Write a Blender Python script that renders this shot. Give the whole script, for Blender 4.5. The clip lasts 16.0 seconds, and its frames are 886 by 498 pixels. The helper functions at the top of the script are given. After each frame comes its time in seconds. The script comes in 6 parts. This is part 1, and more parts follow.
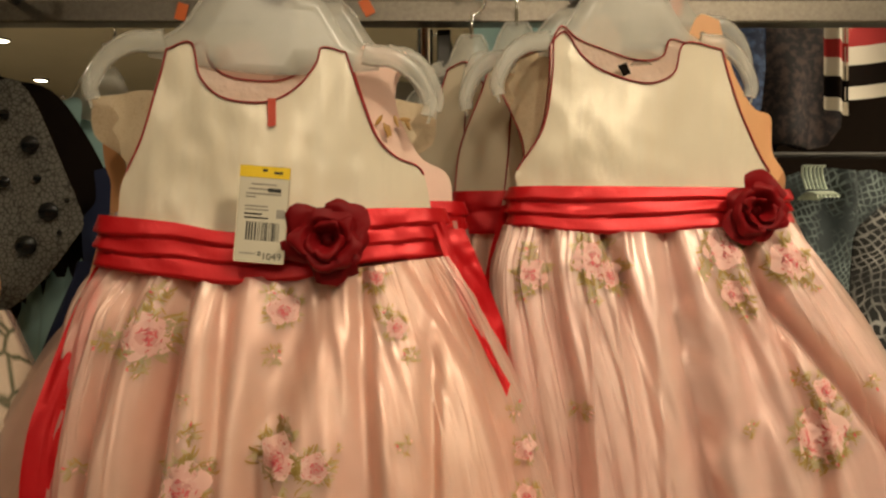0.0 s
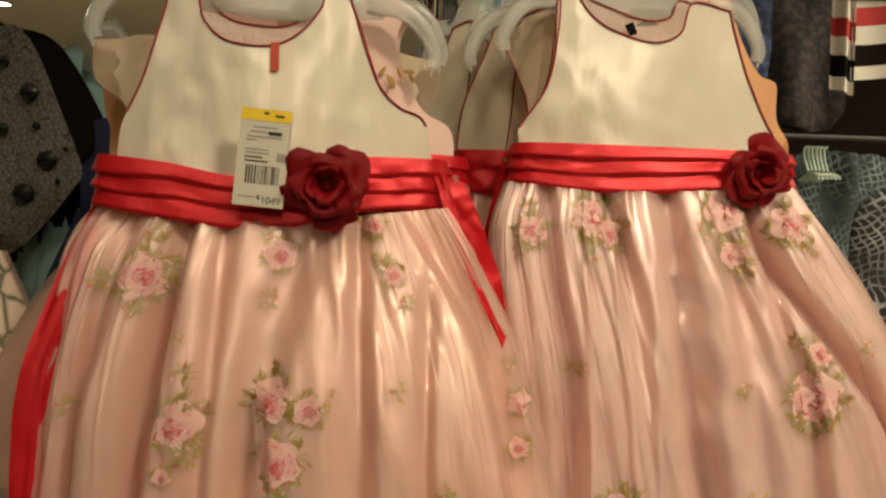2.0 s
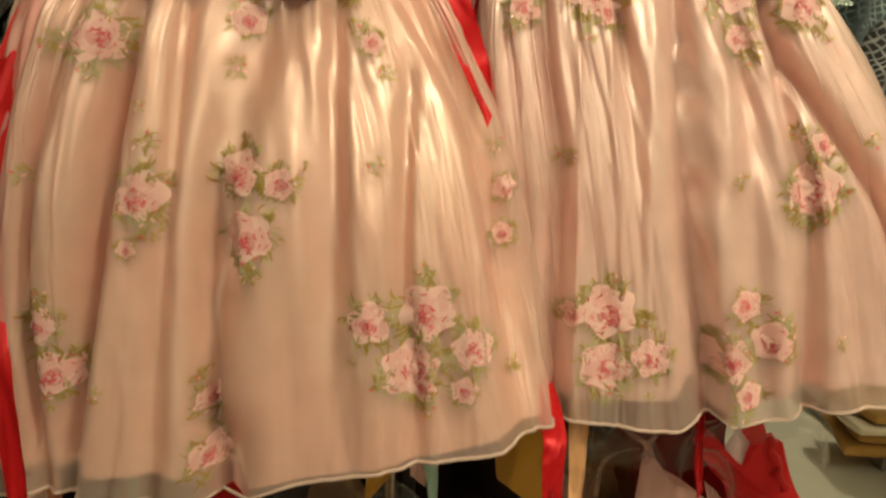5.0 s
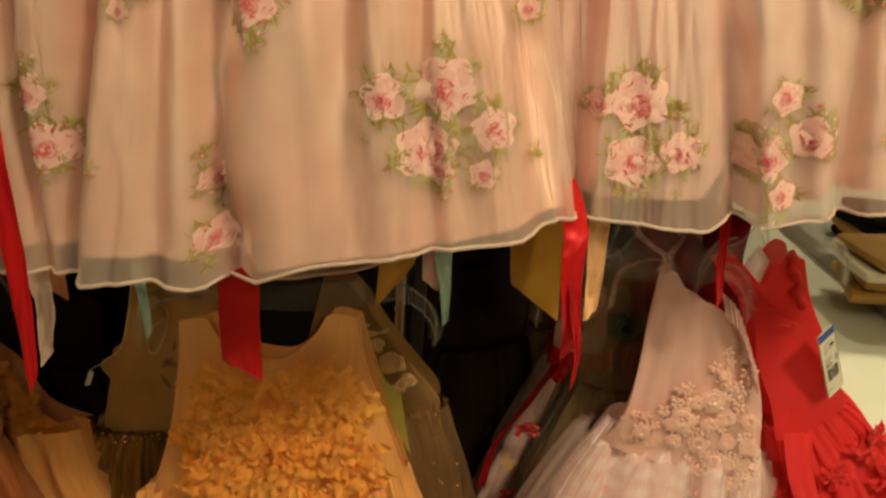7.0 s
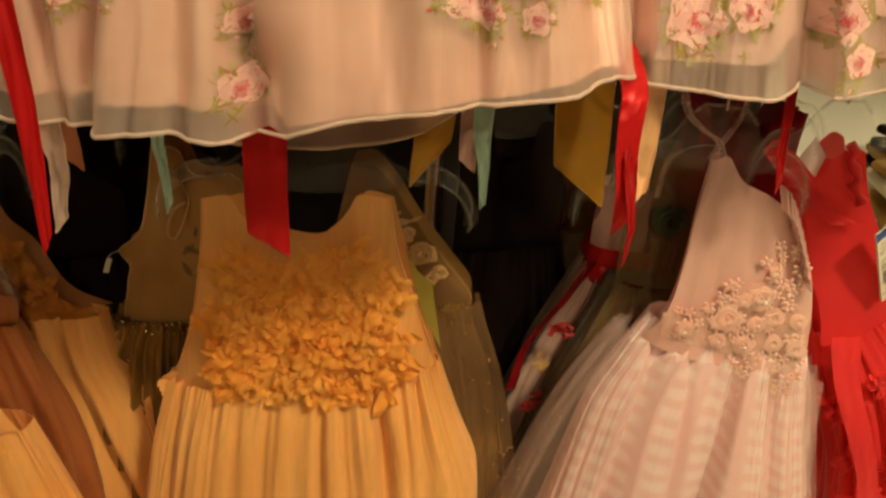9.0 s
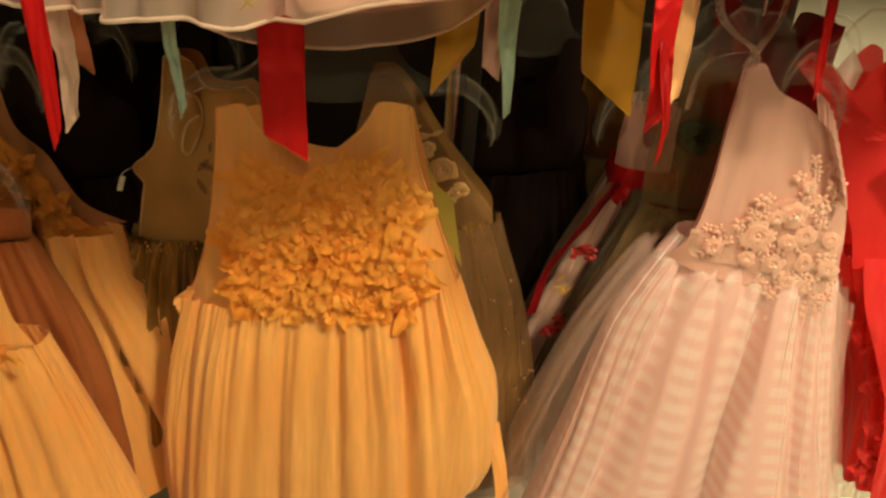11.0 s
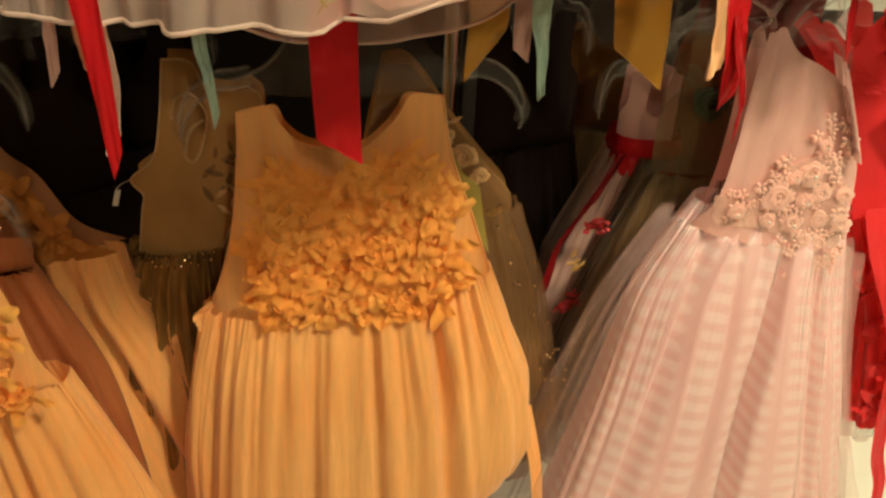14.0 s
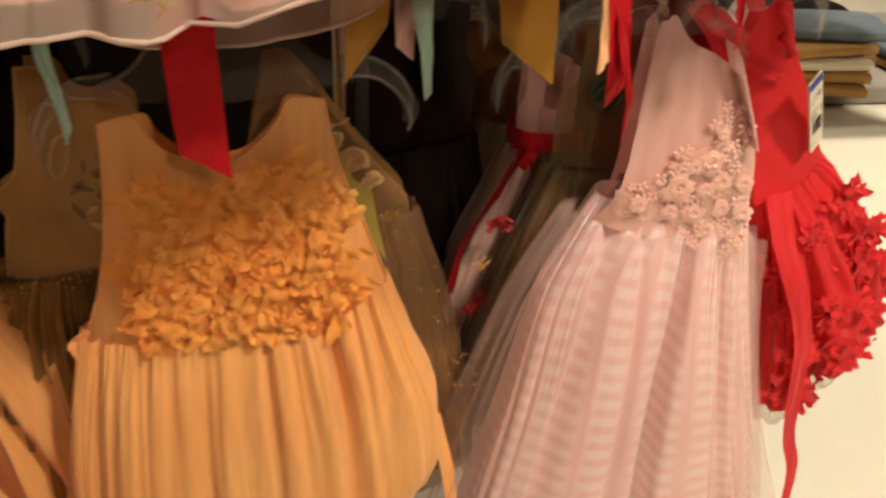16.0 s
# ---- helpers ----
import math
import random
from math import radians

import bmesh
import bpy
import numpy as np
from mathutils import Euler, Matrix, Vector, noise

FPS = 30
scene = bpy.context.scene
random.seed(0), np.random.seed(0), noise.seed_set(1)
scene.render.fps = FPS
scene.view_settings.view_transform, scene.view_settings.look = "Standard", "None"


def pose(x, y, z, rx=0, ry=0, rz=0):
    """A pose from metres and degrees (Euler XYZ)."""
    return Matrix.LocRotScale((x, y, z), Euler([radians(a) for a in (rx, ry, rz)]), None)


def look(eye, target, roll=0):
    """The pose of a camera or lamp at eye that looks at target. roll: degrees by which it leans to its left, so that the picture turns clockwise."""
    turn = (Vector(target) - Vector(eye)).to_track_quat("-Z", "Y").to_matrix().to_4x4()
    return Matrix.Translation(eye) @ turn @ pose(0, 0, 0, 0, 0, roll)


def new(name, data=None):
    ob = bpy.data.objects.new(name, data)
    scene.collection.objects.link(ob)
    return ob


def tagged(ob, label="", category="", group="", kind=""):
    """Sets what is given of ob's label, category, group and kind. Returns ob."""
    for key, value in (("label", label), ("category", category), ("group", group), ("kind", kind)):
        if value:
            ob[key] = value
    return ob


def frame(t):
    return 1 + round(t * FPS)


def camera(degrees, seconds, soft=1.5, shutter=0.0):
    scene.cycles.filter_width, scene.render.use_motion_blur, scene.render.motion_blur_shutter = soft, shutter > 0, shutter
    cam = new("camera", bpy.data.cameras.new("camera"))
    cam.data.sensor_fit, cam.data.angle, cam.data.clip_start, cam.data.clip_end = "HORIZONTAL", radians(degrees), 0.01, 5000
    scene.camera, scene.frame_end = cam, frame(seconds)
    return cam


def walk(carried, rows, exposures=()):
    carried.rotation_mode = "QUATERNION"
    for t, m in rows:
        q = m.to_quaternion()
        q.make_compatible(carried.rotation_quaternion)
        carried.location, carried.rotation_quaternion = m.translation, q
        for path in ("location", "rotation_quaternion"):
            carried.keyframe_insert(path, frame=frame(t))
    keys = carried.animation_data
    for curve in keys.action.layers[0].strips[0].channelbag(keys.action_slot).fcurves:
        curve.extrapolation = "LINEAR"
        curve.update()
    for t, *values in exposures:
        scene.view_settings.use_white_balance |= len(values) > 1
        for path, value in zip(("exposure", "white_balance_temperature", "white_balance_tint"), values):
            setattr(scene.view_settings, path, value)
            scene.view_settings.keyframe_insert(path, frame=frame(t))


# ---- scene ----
cam = camera(54.8, 16.0, soft=2.45, shutter=0.5)
METRES, EYE, TILT, LEAN, TURN = 0.6, 1.35, 0.0, 0.0, 0.0
ROWS = [
    (0.0, 0.0, 0.0, 0.0, 0.0, 0.0, 0.0),
    (0.5, -0.0017, -0.0011, -0.0098, -0.04, -0.1, -0.32),
    (1.0, -0.0056, -0.0042, -0.0177, -0.02, -0.17, -0.68),
    (1.5, -0.006, -0.0009, -0.0341, -0.06, -0.41, -1.17),
    (2.0, -0.0017, 0.0049, -0.0486, -0.14, -1.12, -1.83),
    (2.5, 0.0053, 0.0122, -0.0631, -0.31, -2.43, -1.99),
    (3.0, 0.0131, 0.0172, -0.0733, -0.43, -3.29, -2.03),
    (3.5, 0.0176, 0.0308, -0.0962, -0.6, -4.85, -2.25),
    (6.0, 0.0185, 0.0934, -0.2272, -0.14, -15.34, -3.39),
    (6.5, 0.0156, 0.1066, -0.2582, 0.07, -18.13, -3.66),
    (7.0, 0.0121, 0.1148, -0.2843, 0.25, -20.07, -3.78),
    (7.5, 0.0049, 0.1256, -0.3173, 0.64, -21.47, -4.06),
    (8.0, -0.0031, 0.1359, -0.3423, 0.99, -21.95, -4.25),
    (8.5, -0.01, 0.1506, -0.3763, 1.43, -23.0, -4.41),
    (9.0, -0.0138, 0.1641, -0.4035, 1.66, -24.51, -4.33),
    (9.5, -0.0137, 0.1816, -0.4293, 1.75, -26.1, -4.38),
    (10.0, -0.0167, 0.1809, -0.4614, 1.96, -26.62, -4.37),
    (12.5, -0.0577, 0.1606, -0.4919, 3.0, -29.43, -3.54),
    (13.0, -0.1088, 0.1872, -0.4955, 2.43, -29.67, -3.49),
    (13.5, -0.1821, 0.2156, -0.491, -1.89, -29.68, -3.22),
    (14.0, -0.2393, 0.2306, -0.479, -5.58, -29.37, -2.53),
    (14.5, -0.2936, 0.2301, -0.4766, -6.86, -29.33, -2.14),
    (15.0, -0.3103, 0.2387, -0.484, -7.43, -29.52, -1.89),
    (15.5, -0.2659, 0.2605, -0.4843, -9.33, -29.91, -2.47),
    (16.0, -0.1757, 0.299, -0.4836, -11.15, -29.94, -2.57),
]
EXPOSURES = [(0.0, -0.33, 6500, 11), (3.5, -0.32, 6000, 3), (6.0, -0.06, 6600, -3), (7.5, -0.04, 6900, 0), (10.0, 0.34, 7400, 3), (12.5, 0.5, 7000, -1), (14.5, 0.47, 6200, 6), (16.0, 0.42, 6000, 14)]
walk(cam, [(t, pose(0, 0, EYE, TILT, LEAN, TURN) @ pose(METRES * x, METRES * y, METRES * z, 90 + pitch, roll, yaw)) for t, x, y, z, yaw, pitch, roll in ROWS], EXPOSURES)

# ---- light ----
world = bpy.data.worlds.new("shop_air")
world.use_nodes = True
world.node_tree.nodes["Background"].inputs[0].default_value = (0.9, 0.75, 0.55, 1)
world.node_tree.nodes["Background"].inputs[1].default_value = 0.005
scene.world = world
CEILING = 2.7
WARM = (1.0, 0.85, 0.60)


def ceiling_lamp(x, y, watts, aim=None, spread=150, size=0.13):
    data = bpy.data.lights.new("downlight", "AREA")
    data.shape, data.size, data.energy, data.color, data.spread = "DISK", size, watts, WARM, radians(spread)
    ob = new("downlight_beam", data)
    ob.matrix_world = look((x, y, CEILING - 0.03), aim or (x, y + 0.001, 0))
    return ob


# four spots tilted at the rack, plain downlights elsewhere; (2.2, 0.7) is an unseen fill added to brighten the far
# shirts
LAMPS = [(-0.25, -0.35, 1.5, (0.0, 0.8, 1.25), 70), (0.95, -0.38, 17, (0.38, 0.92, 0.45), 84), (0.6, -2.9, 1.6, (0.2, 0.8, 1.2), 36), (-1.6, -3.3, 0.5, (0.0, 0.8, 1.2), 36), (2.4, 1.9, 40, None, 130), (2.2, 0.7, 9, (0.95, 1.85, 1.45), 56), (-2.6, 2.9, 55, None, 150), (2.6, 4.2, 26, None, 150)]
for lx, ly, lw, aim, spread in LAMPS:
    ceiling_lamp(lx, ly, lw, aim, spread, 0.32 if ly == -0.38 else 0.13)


# ---- materials ----
def nodes_of(name):
    m = bpy.data.materials.new(name)
    m.use_nodes = True
    return m, m.node_tree, m.node_tree.nodes["Principled BSDF"]


def link(tree, a, b):
    tree.links.new(a, b)


def node(tree, kind, **values):
    n = tree.nodes.new(kind)
    for key, value in values.items():
        if key == "blend":
            n.blend_type = value
        elif key == "data":
            n.data_type = value
        else:
            n.inputs[key.replace("_", " ")].default_value = value
    return n


def mixed(tree, fac, a, b):
    n = tree.nodes.new("ShaderNodeMix")
    n.data_type = "RGBA"
    if isinstance(fac, float):
        n.inputs[0].default_value = fac
    else:
        link(tree, fac, n.inputs[0])
    for slot, col in ((6, a), (7, b)):
        if isinstance(col, tuple):
            n.inputs[slot].default_value = (*col, 1)
        else:
            link(tree, col, n.inputs[slot])
    return n.outputs[2]


def ramp(tree, value, lo, hi):
    n = tree.nodes.new("ShaderNodeMapRange")
    n.inputs[1].default_value, n.inputs[2].default_value = lo, hi
    link(tree, value, n.inputs[0])
    return n.outputs[0]


def cloth(name, base, other, rough=0.6, sheen=0.2, spec=0.3, weave=900, wrinkle=26, bump=0.25, cover=1.0, glow=0.0, slub=0.0, metal=0.0, aniso=0.0, hang_=0.3):
    """Woven cloth: two tones at large scale, wrinkles and weave as relief. cover under 1: sheer. glow: light passing through."""
    m, tree, bsdf = nodes_of(name)
    out = tree.nodes["Material Output"]
    at = tree.nodes.new("ShaderNodeTexCoord").outputs["Object"]
    big = node(tree, "ShaderNodeTexNoise", Scale=9.0, Detail=4.0)
    link(tree, at, big.inputs["Vector"])
    colour = mixed(tree, ramp(tree, big.outputs[0], 0.35, 0.65), base, other)
    fine = node(tree, "ShaderNodeTexNoise", Scale=float(weave), Detail=1.0)
    link(tree, at, fine.inputs["Vector"])
    if slub:
        stretch = node(tree, "ShaderNodeMapping")
        stretch.inputs["Scale"].default_value = (160, 160, 14)
        link(tree, at, stretch.inputs["Vector"])
        streak = node(tree, "ShaderNodeTexNoise", Scale=1.0, Detail=3.0)
        link(tree, stretch.outputs[0], streak.inputs["Vector"])
        colour = mixed(tree, ramp(tree, streak.outputs[0], 0.35, 0.75), colour, tuple(c * (1 - slub) for c in base))
    link(tree, colour, bsdf.inputs["Base Color"])
    bsdf.inputs["Roughness"].default_value = rough
    bsdf.inputs["Metallic"].default_value = metal
    bsdf.inputs["Specular IOR Level"].default_value = spec
    bsdf.inputs["Sheen Weight"].default_value = sheen
    bsdf.inputs["Sheen Roughness"].default_value = 0.4
    bsdf.inputs["Anisotropic"].default_value = aniso
    mid = node(tree, "ShaderNodeTexNoise", Scale=float(wrinkle), Detail=3.0)
    hang = node(tree, "ShaderNodeMapping")
    hang.inputs["Scale"].default_value = (1, 1, hang_)
    link(tree, at, hang.inputs["Vector"])
    link(tree, hang.outputs[0], mid.inputs["Vector"])
    b1 = node(tree, "ShaderNodeBump", Strength=bump, Distance=0.004)
    link(tree, mid.outputs[0], b1.inputs["Height"])
    b2 = node(tree, "ShaderNodeBump", Strength=0.25, Distance=0.0004)
    link(tree, fine.outputs[0], b2.inputs["Height"])
    link(tree, b1.outputs[0], b2.inputs["Normal"])
    link(tree, b2.outputs[0], bsdf.inputs["Normal"])
    surface = bsdf.outputs[0]
    if glow:
        back = tree.nodes.new("ShaderNodeBsdfTranslucent")
        link(tree, colour, back.inputs[0])
        mix = tree.nodes.new("ShaderNodeMixShader")
        mix.inputs[0].default_value = glow
        link(tree, surface, mix.inputs[1])
        link(tree, back.outputs[0], mix.inputs[2])
        surface = mix.outputs[0]
    if cover < 1:
        clear = tree.nodes.new("ShaderNodeBsdfTransparent")
        mix = tree.nodes.new("ShaderNodeMixShader")
        density = node(tree, "ShaderNodeTexNoise", Scale=14.0, Detail=2.0)
        link(tree, at, density.inputs["Vector"])
        rng_ = tree.nodes.new("ShaderNodeMapRange")
        rng_.inputs[1].default_value, rng_.inputs[2].default_value = 0.3, 0.7
        rng_.inputs[3].default_value, rng_.inputs[4].default_value = cover * 0.85, min(1.0, cover * 1.15)
        link(tree, density.outputs[0], rng_.inputs[0])
        link(tree, rng_.outputs[0], mix.inputs[0])
        link(tree, clear.outputs[0], mix.inputs[1])
        link(tree, surface, mix.inputs[2])
        surface = mix.outputs[0]
    link(tree, surface, out.inputs[0])
    return m


def plain(name, col, rough=0.5, metal=0.0, spec=0.5, scale=40.0, vary=0.12, bump=0.05):
    m, tree, bsdf = nodes_of(name)
    at = tree.nodes.new("ShaderNodeTexCoord").outputs["Object"]
    n = node(tree, "ShaderNodeTexNoise", Scale=scale, Detail=5.0)
    link(tree, at, n.inputs["Vector"])
    link(tree, mixed(tree, ramp(tree, n.outputs[0], 0.3, 0.7), col, tuple(c * (1 - vary) for c in col)), bsdf.inputs["Base Color"])
    bsdf.inputs["Roughness"].default_value, bsdf.inputs["Metallic"].default_value = rough, metal
    bsdf.inputs["Specular IOR Level"].default_value = spec
    b = node(tree, "ShaderNodeBump", Strength=bump, Distance=0.002)
    link(tree, n.outputs[0], b.inputs["Height"])
    link(tree, b.outputs[0], bsdf.inputs["Normal"])
    return m


def frosted(name, col, cover, rough=0.25):
    m, tree, bsdf = nodes_of(name)
    at = tree.nodes.new("ShaderNodeTexCoord").outputs["Object"]
    n = node(tree, "ShaderNodeTexNoise", Scale=35.0, Detail=3.0)
    link(tree, at, n.inputs["Vector"])
    link(tree, mixed(tree, n.outputs[0], col, tuple(c * 0.85 for c in col)), bsdf.inputs["Base Color"])
    bsdf.inputs["Roughness"].default_value = rough
    clear = tree.nodes.new("ShaderNodeBsdfTransparent")
    mix = tree.nodes.new("ShaderNodeMixShader")
    facing = node(tree, "ShaderNodeMapRange")
    facing.inputs[3].default_value, facing.inputs[4].default_value = cover * 0.8, min(1.0, cover * 1.2)
    link(tree, n.outputs[0], facing.inputs[0])
    link(tree, facing.outputs[0], mix.inputs[0])
    link(tree, clear.outputs[0], mix.inputs[1])
    link(tree, bsdf.outputs[0], mix.inputs[2])
    link(tree, mix.outputs[0], tree.nodes["Material Output"].inputs[0])
    return m


CREAM = cloth("cream_satin", (0.83, 0.73, 0.565), (0.78, 0.66, 0.485), 0.30, 0.1, 0.85, bump=0.5, wrinkle=26, metal=0.1, slub=0.04, hang_=0.35)
FACING = cloth("blush_facing_satin", (0.90, 0.72, 0.60), (0.88, 0.66, 0.54), 0.34, 0.1, 0.7, bump=1.0, wrinkle=60, glow=0.4, hang_=1.0)
CREAM_OLD = cloth("ivory_satin", (0.72, 0.62, 0.46), (0.66, 0.55, 0.40), 0.5, 0.2, 0.3)
LINING = cloth("blush_satin", (0.88, 0.565, 0.43), (0.86, 0.50, 0.39), 0.42, 0.05, 0.8, bump=0.5, wrinkle=22, metal=0.28, glow=0.10, hang_=0.07)
LINING_PINK = cloth("pink_satin", (0.87, 0.62, 0.56), (0.85, 0.57, 0.52), 0.42, 0.05, 0.8, bump=0.5, wrinkle=22, metal=0.28, glow=0.10, hang_=0.07)
ORGANZA = cloth("blush_organza", (0.91, 0.68, 0.57), (0.89, 0.62, 0.52), 0.32, 0.1, 1.0, cover=0.40, bump=0.7, wrinkle=26, metal=0.2, glow=0.15, hang_=0.07)
HEM = cloth("rolled_hem_thread", (0.80, 0.63, 0.53), (0.74, 0.56, 0.47), 0.5, 0.2, cover=0.75, glow=0.3)
RED = cloth("red_satin", (0.56, 0.010, 0.014), (0.47, 0.008, 0.011), 0.38, 0.0, 0.25, bump=0.5, wrinkle=40, metal=0.22, glow=0.10, hang_=0.8)
RED_DARK = cloth("crimson_satin", (0.20, 0.003, 0.005), (0.12, 0.002, 0.003), 0.55, 0.0, 0.16, bump=0.3, wrinkle=40)
CRIMSON = cloth("crimson_ribbon", (0.36, 0.006, 0.008), (0.28, 0.004, 0.006), 0.45, 0.0, 0.2, bump=0.5, wrinkle=40, glow=0.1)
PIPING = cloth("maroon_piping", (0.33, 0.014, 0.014), (0.25, 0.010, 0.010), 0.5, 0.1)
P_PINK = cloth("print_pink", (0.84, 0.46, 0.41), (0.82, 0.50, 0.44), 0.6, 0.1, 0.2, cover=0.7)
P_PALE = cloth("print_pale_pink", (0.88, 0.57, 0.50), (0.86, 0.52, 0.46), 0.6, 0.1, 0.2, cover=0.72)
P_RED = cloth("print_rose_red", (0.60, 0.08, 0.10), (0.55, 0.11, 0.12), 0.6, 0.1, 0.2, cover=0.95)
P_OLIVE = cloth("print_olive", (0.30, 0.20, 0.05), (0.37, 0.26, 0.085), 0.6, 0.1, 0.2, cover=0.9)
P_SAGE = cloth("print_sage", (0.56, 0.46, 0.26), (0.50, 0.43, 0.24), 0.6, 0.1, 0.2, cover=0.6)
P_ROSE = cloth("print_deep_pink", (0.80, 0.36, 0.33), (0.78, 0.40, 0.36), 0.6, 0.1, 0.2, cover=0.6)
PRINTS = [P_PINK, P_PALE, P_RED, P_OLIVE, P_SAGE, P_ROSE]
ORANGE = cloth("orange_chiffon", (0.98, 0.50, 0.17), (0.96, 0.42, 0.12), 0.75, 0.4, 0.15, glow=0.25, slub=0.12, bump=1.0, wrinkle=46, hang_=0.08)
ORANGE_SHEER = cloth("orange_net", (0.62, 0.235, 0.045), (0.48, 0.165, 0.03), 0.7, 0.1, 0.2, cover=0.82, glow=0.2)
ORANGE_PETAL = cloth("orange_petal_chiffon", (0.99, 0.54, 0.135), (0.97, 0.42, 0.08), 0.75, 0.25, 0.15, glow=0.42)
ROSY = cloth("rose_satin", (0.76, 0.445, 0.385), (0.70, 0.385, 0.33), 0.34, 0.2, 0.6, wrinkle=26, bump=0.9, metal=0.3, hang_=0.1)
ROSY_SKIRT = cloth("rose_taffeta", (0.89, 0.60, 0.57), (0.87, 0.55, 0.53), 0.40, 0.2, 0.5, wrinkle=24, bump=0.5, metal=0.12, glow=0.2, hang_=0.1)
ROSY_NET = cloth("rose_tulle", (0.90, 0.66, 0.59), (0.87, 0.60, 0.53), 0.6, 0.3, 0.2, cover=0.17, glow=0.5)
ROSETTE = cloth("rosette_ribbon", (0.94, 0.68, 0.57), (0.91, 0.60, 0.50), 0.5, 0.3, 0.4, glow=0.45)
PEARL = plain("pearl", (0.85, 0.78, 0.68), 0.2)
SCARLET = cloth("scarlet_chiffon", (0.84, 0.040, 0.042), (0.76, 0.030, 0.034), 0.6, 0.3, 0.3, glow=0.38, wrinkle=24, bump=0.8, hang_=0.4)
SCARLET_NET = cloth("peach_net", (0.70, 0.45, 0.36), (0.66, 0.40, 0.32), 0.6, 0.3, 0.2, cover=0.4)
GOLD = cloth("gold_brocade", (0.46, 0.23, 0.055), (0.10, 0.045, 0.012), 0.36, 0.0, 0.5, metal=0.25, weave=300, slub=0.6, wrinkle=40, bump=0.8)
BEIGE = cloth("beige_voile", (0.48, 0.255, 0.09), (0.32, 0.165, 0.055), 0.7, 0.0, 0.12, weave=500, bump=0.9, wrinkle=22)
SMOKE_NET = cloth("brown_sequin_net", (0.24, 0.12, 0.05), (0.14, 0.07, 0.028), 0.5, 0.0, 0.4, cover=0.5)
MUSTARD = cloth("mustard_satin", (0.50, 0.24, 0.02), (0.44, 0.20, 0.015), 0.45, 0.2, 0.4)
AQUA = cloth("aqua_satin", (0.42, 0.58, 0.46), (0.36, 0.52, 0.42), 0.4, 0.2, 0.4)
DUSTY = cloth("dusty_pink_satin", (0.62, 0.36, 0.30), (0.58, 0.32, 0.27), 0.42, 0.2, 0.4)
CORAL = cloth("coral_satin", (0.64, 0.22, 0.11), (0.6, 0.19, 0.09), 0.45, 0.2, 0.4)
PEACH = cloth("peach_satin", (0.76, 0.42, 0.20), (0.72, 0.36, 0.17), 0.45, 0.25, 0.4)
BLUSH = cloth("blush_lace", (0.82, 0.58, 0.48), (0.80, 0.54, 0.44), 0.55, 0.2, weave=300)
BLACK = cloth("black_cotton", (0.009, 0.006, 0.005), (0.012, 0.008, 0.006), 0.9, 0.0, 0.05)
# brown taken nearly to black: the rack's deep shade is put into the colour
SHADED_BROWN = cloth("shade_darkened_brown", (0.015, 0.0065, 0.004), (0.010, 0.0045, 0.003), 0.8, 0.0, 0.1, wrinkle=30, bump=0.6)
GREY_LACE = cloth("grey_cobweb_lace", (0.075, 0.07, 0.062), (0.045, 0.042, 0.038), 0.75, 0.0, 0.2, weave=220, bump=0.5)


def woven_check(material, rows, columns, pale):
    """Pale blocks woven into the cloth, in rows round the skirt."""
    tree = material.node_tree
    uv = tree.nodes.new("ShaderNodeUVMap")
    uv.uv_map = "weave"
    bend = node(tree, "ShaderNodeTexNoise", Scale=60.0, Detail=2.0)
    link(tree, uv.outputs[0], bend.inputs["Vector"])
    split = tree.nodes.new("ShaderNodeSeparateXYZ")
    link(tree, uv.outputs[0], split.inputs[0])
    got = []
    for axis, count, share in ((0, columns, 0.68), (1, rows, 0.56)):
        m1 = tree.nodes.new("ShaderNodeMath")
        m1.operation = "MULTIPLY_ADD"
        m1.inputs[1].default_value = count
        link(tree, split.outputs[axis], m1.inputs[0])
        link(tree, ramp(tree, bend.outputs[0], -1.5, 4.0), m1.inputs[2])
        m2 = tree.nodes.new("ShaderNodeMath")
        m2.operation = "FRACT"
        link(tree, m1.outputs[0], m2.inputs[0])
        m3 = tree.nodes.new("ShaderNodeMath")
        m3.operation = "PINGPONG"
        m3.inputs[1].default_value = 0.5
        link(tree, m2.outputs[0], m3.inputs[0])
        got.append(ramp(tree, m3.outputs[0], 0.5 - share / 2 - 0.05, 0.5 - share / 2 + 0.08))
    both = tree.nodes.new("ShaderNodeMath")
    both.operation = "MULTIPLY"
    link(tree, got[0], both.inputs[0])
    link(tree, got[1], both.inputs[1])
    bsdf = tree.nodes["Principled BSDF"]
    under = bsdf.inputs["Base Color"].links[0].from_socket
    soft_ = tree.nodes.new("ShaderNodeMath")
    soft_.operation = "MULTIPLY"
    soft_.inputs[1].default_value = 0.62
    link(tree, both.outputs[0], soft_.inputs[0])
    link(tree, mixed(tree, soft_.outputs[0], under, pale), bsdf.inputs["Base Color"])


def lace(material, scale, thread, gap):
    tree = material.node_tree
    web = node(tree, "ShaderNodeTexVoronoi", Scale=scale)
    web.feature = "DISTANCE_TO_EDGE"
    link(tree, tree.nodes["Texture Coordinate"].outputs["Object"], web.inputs["Vector"])
    link(tree, mixed(tree, ramp(tree, web.outputs["Distance"], 0.02, 0.12), thread, gap), tree.nodes["Principled BSDF"].inputs["Base Color"])


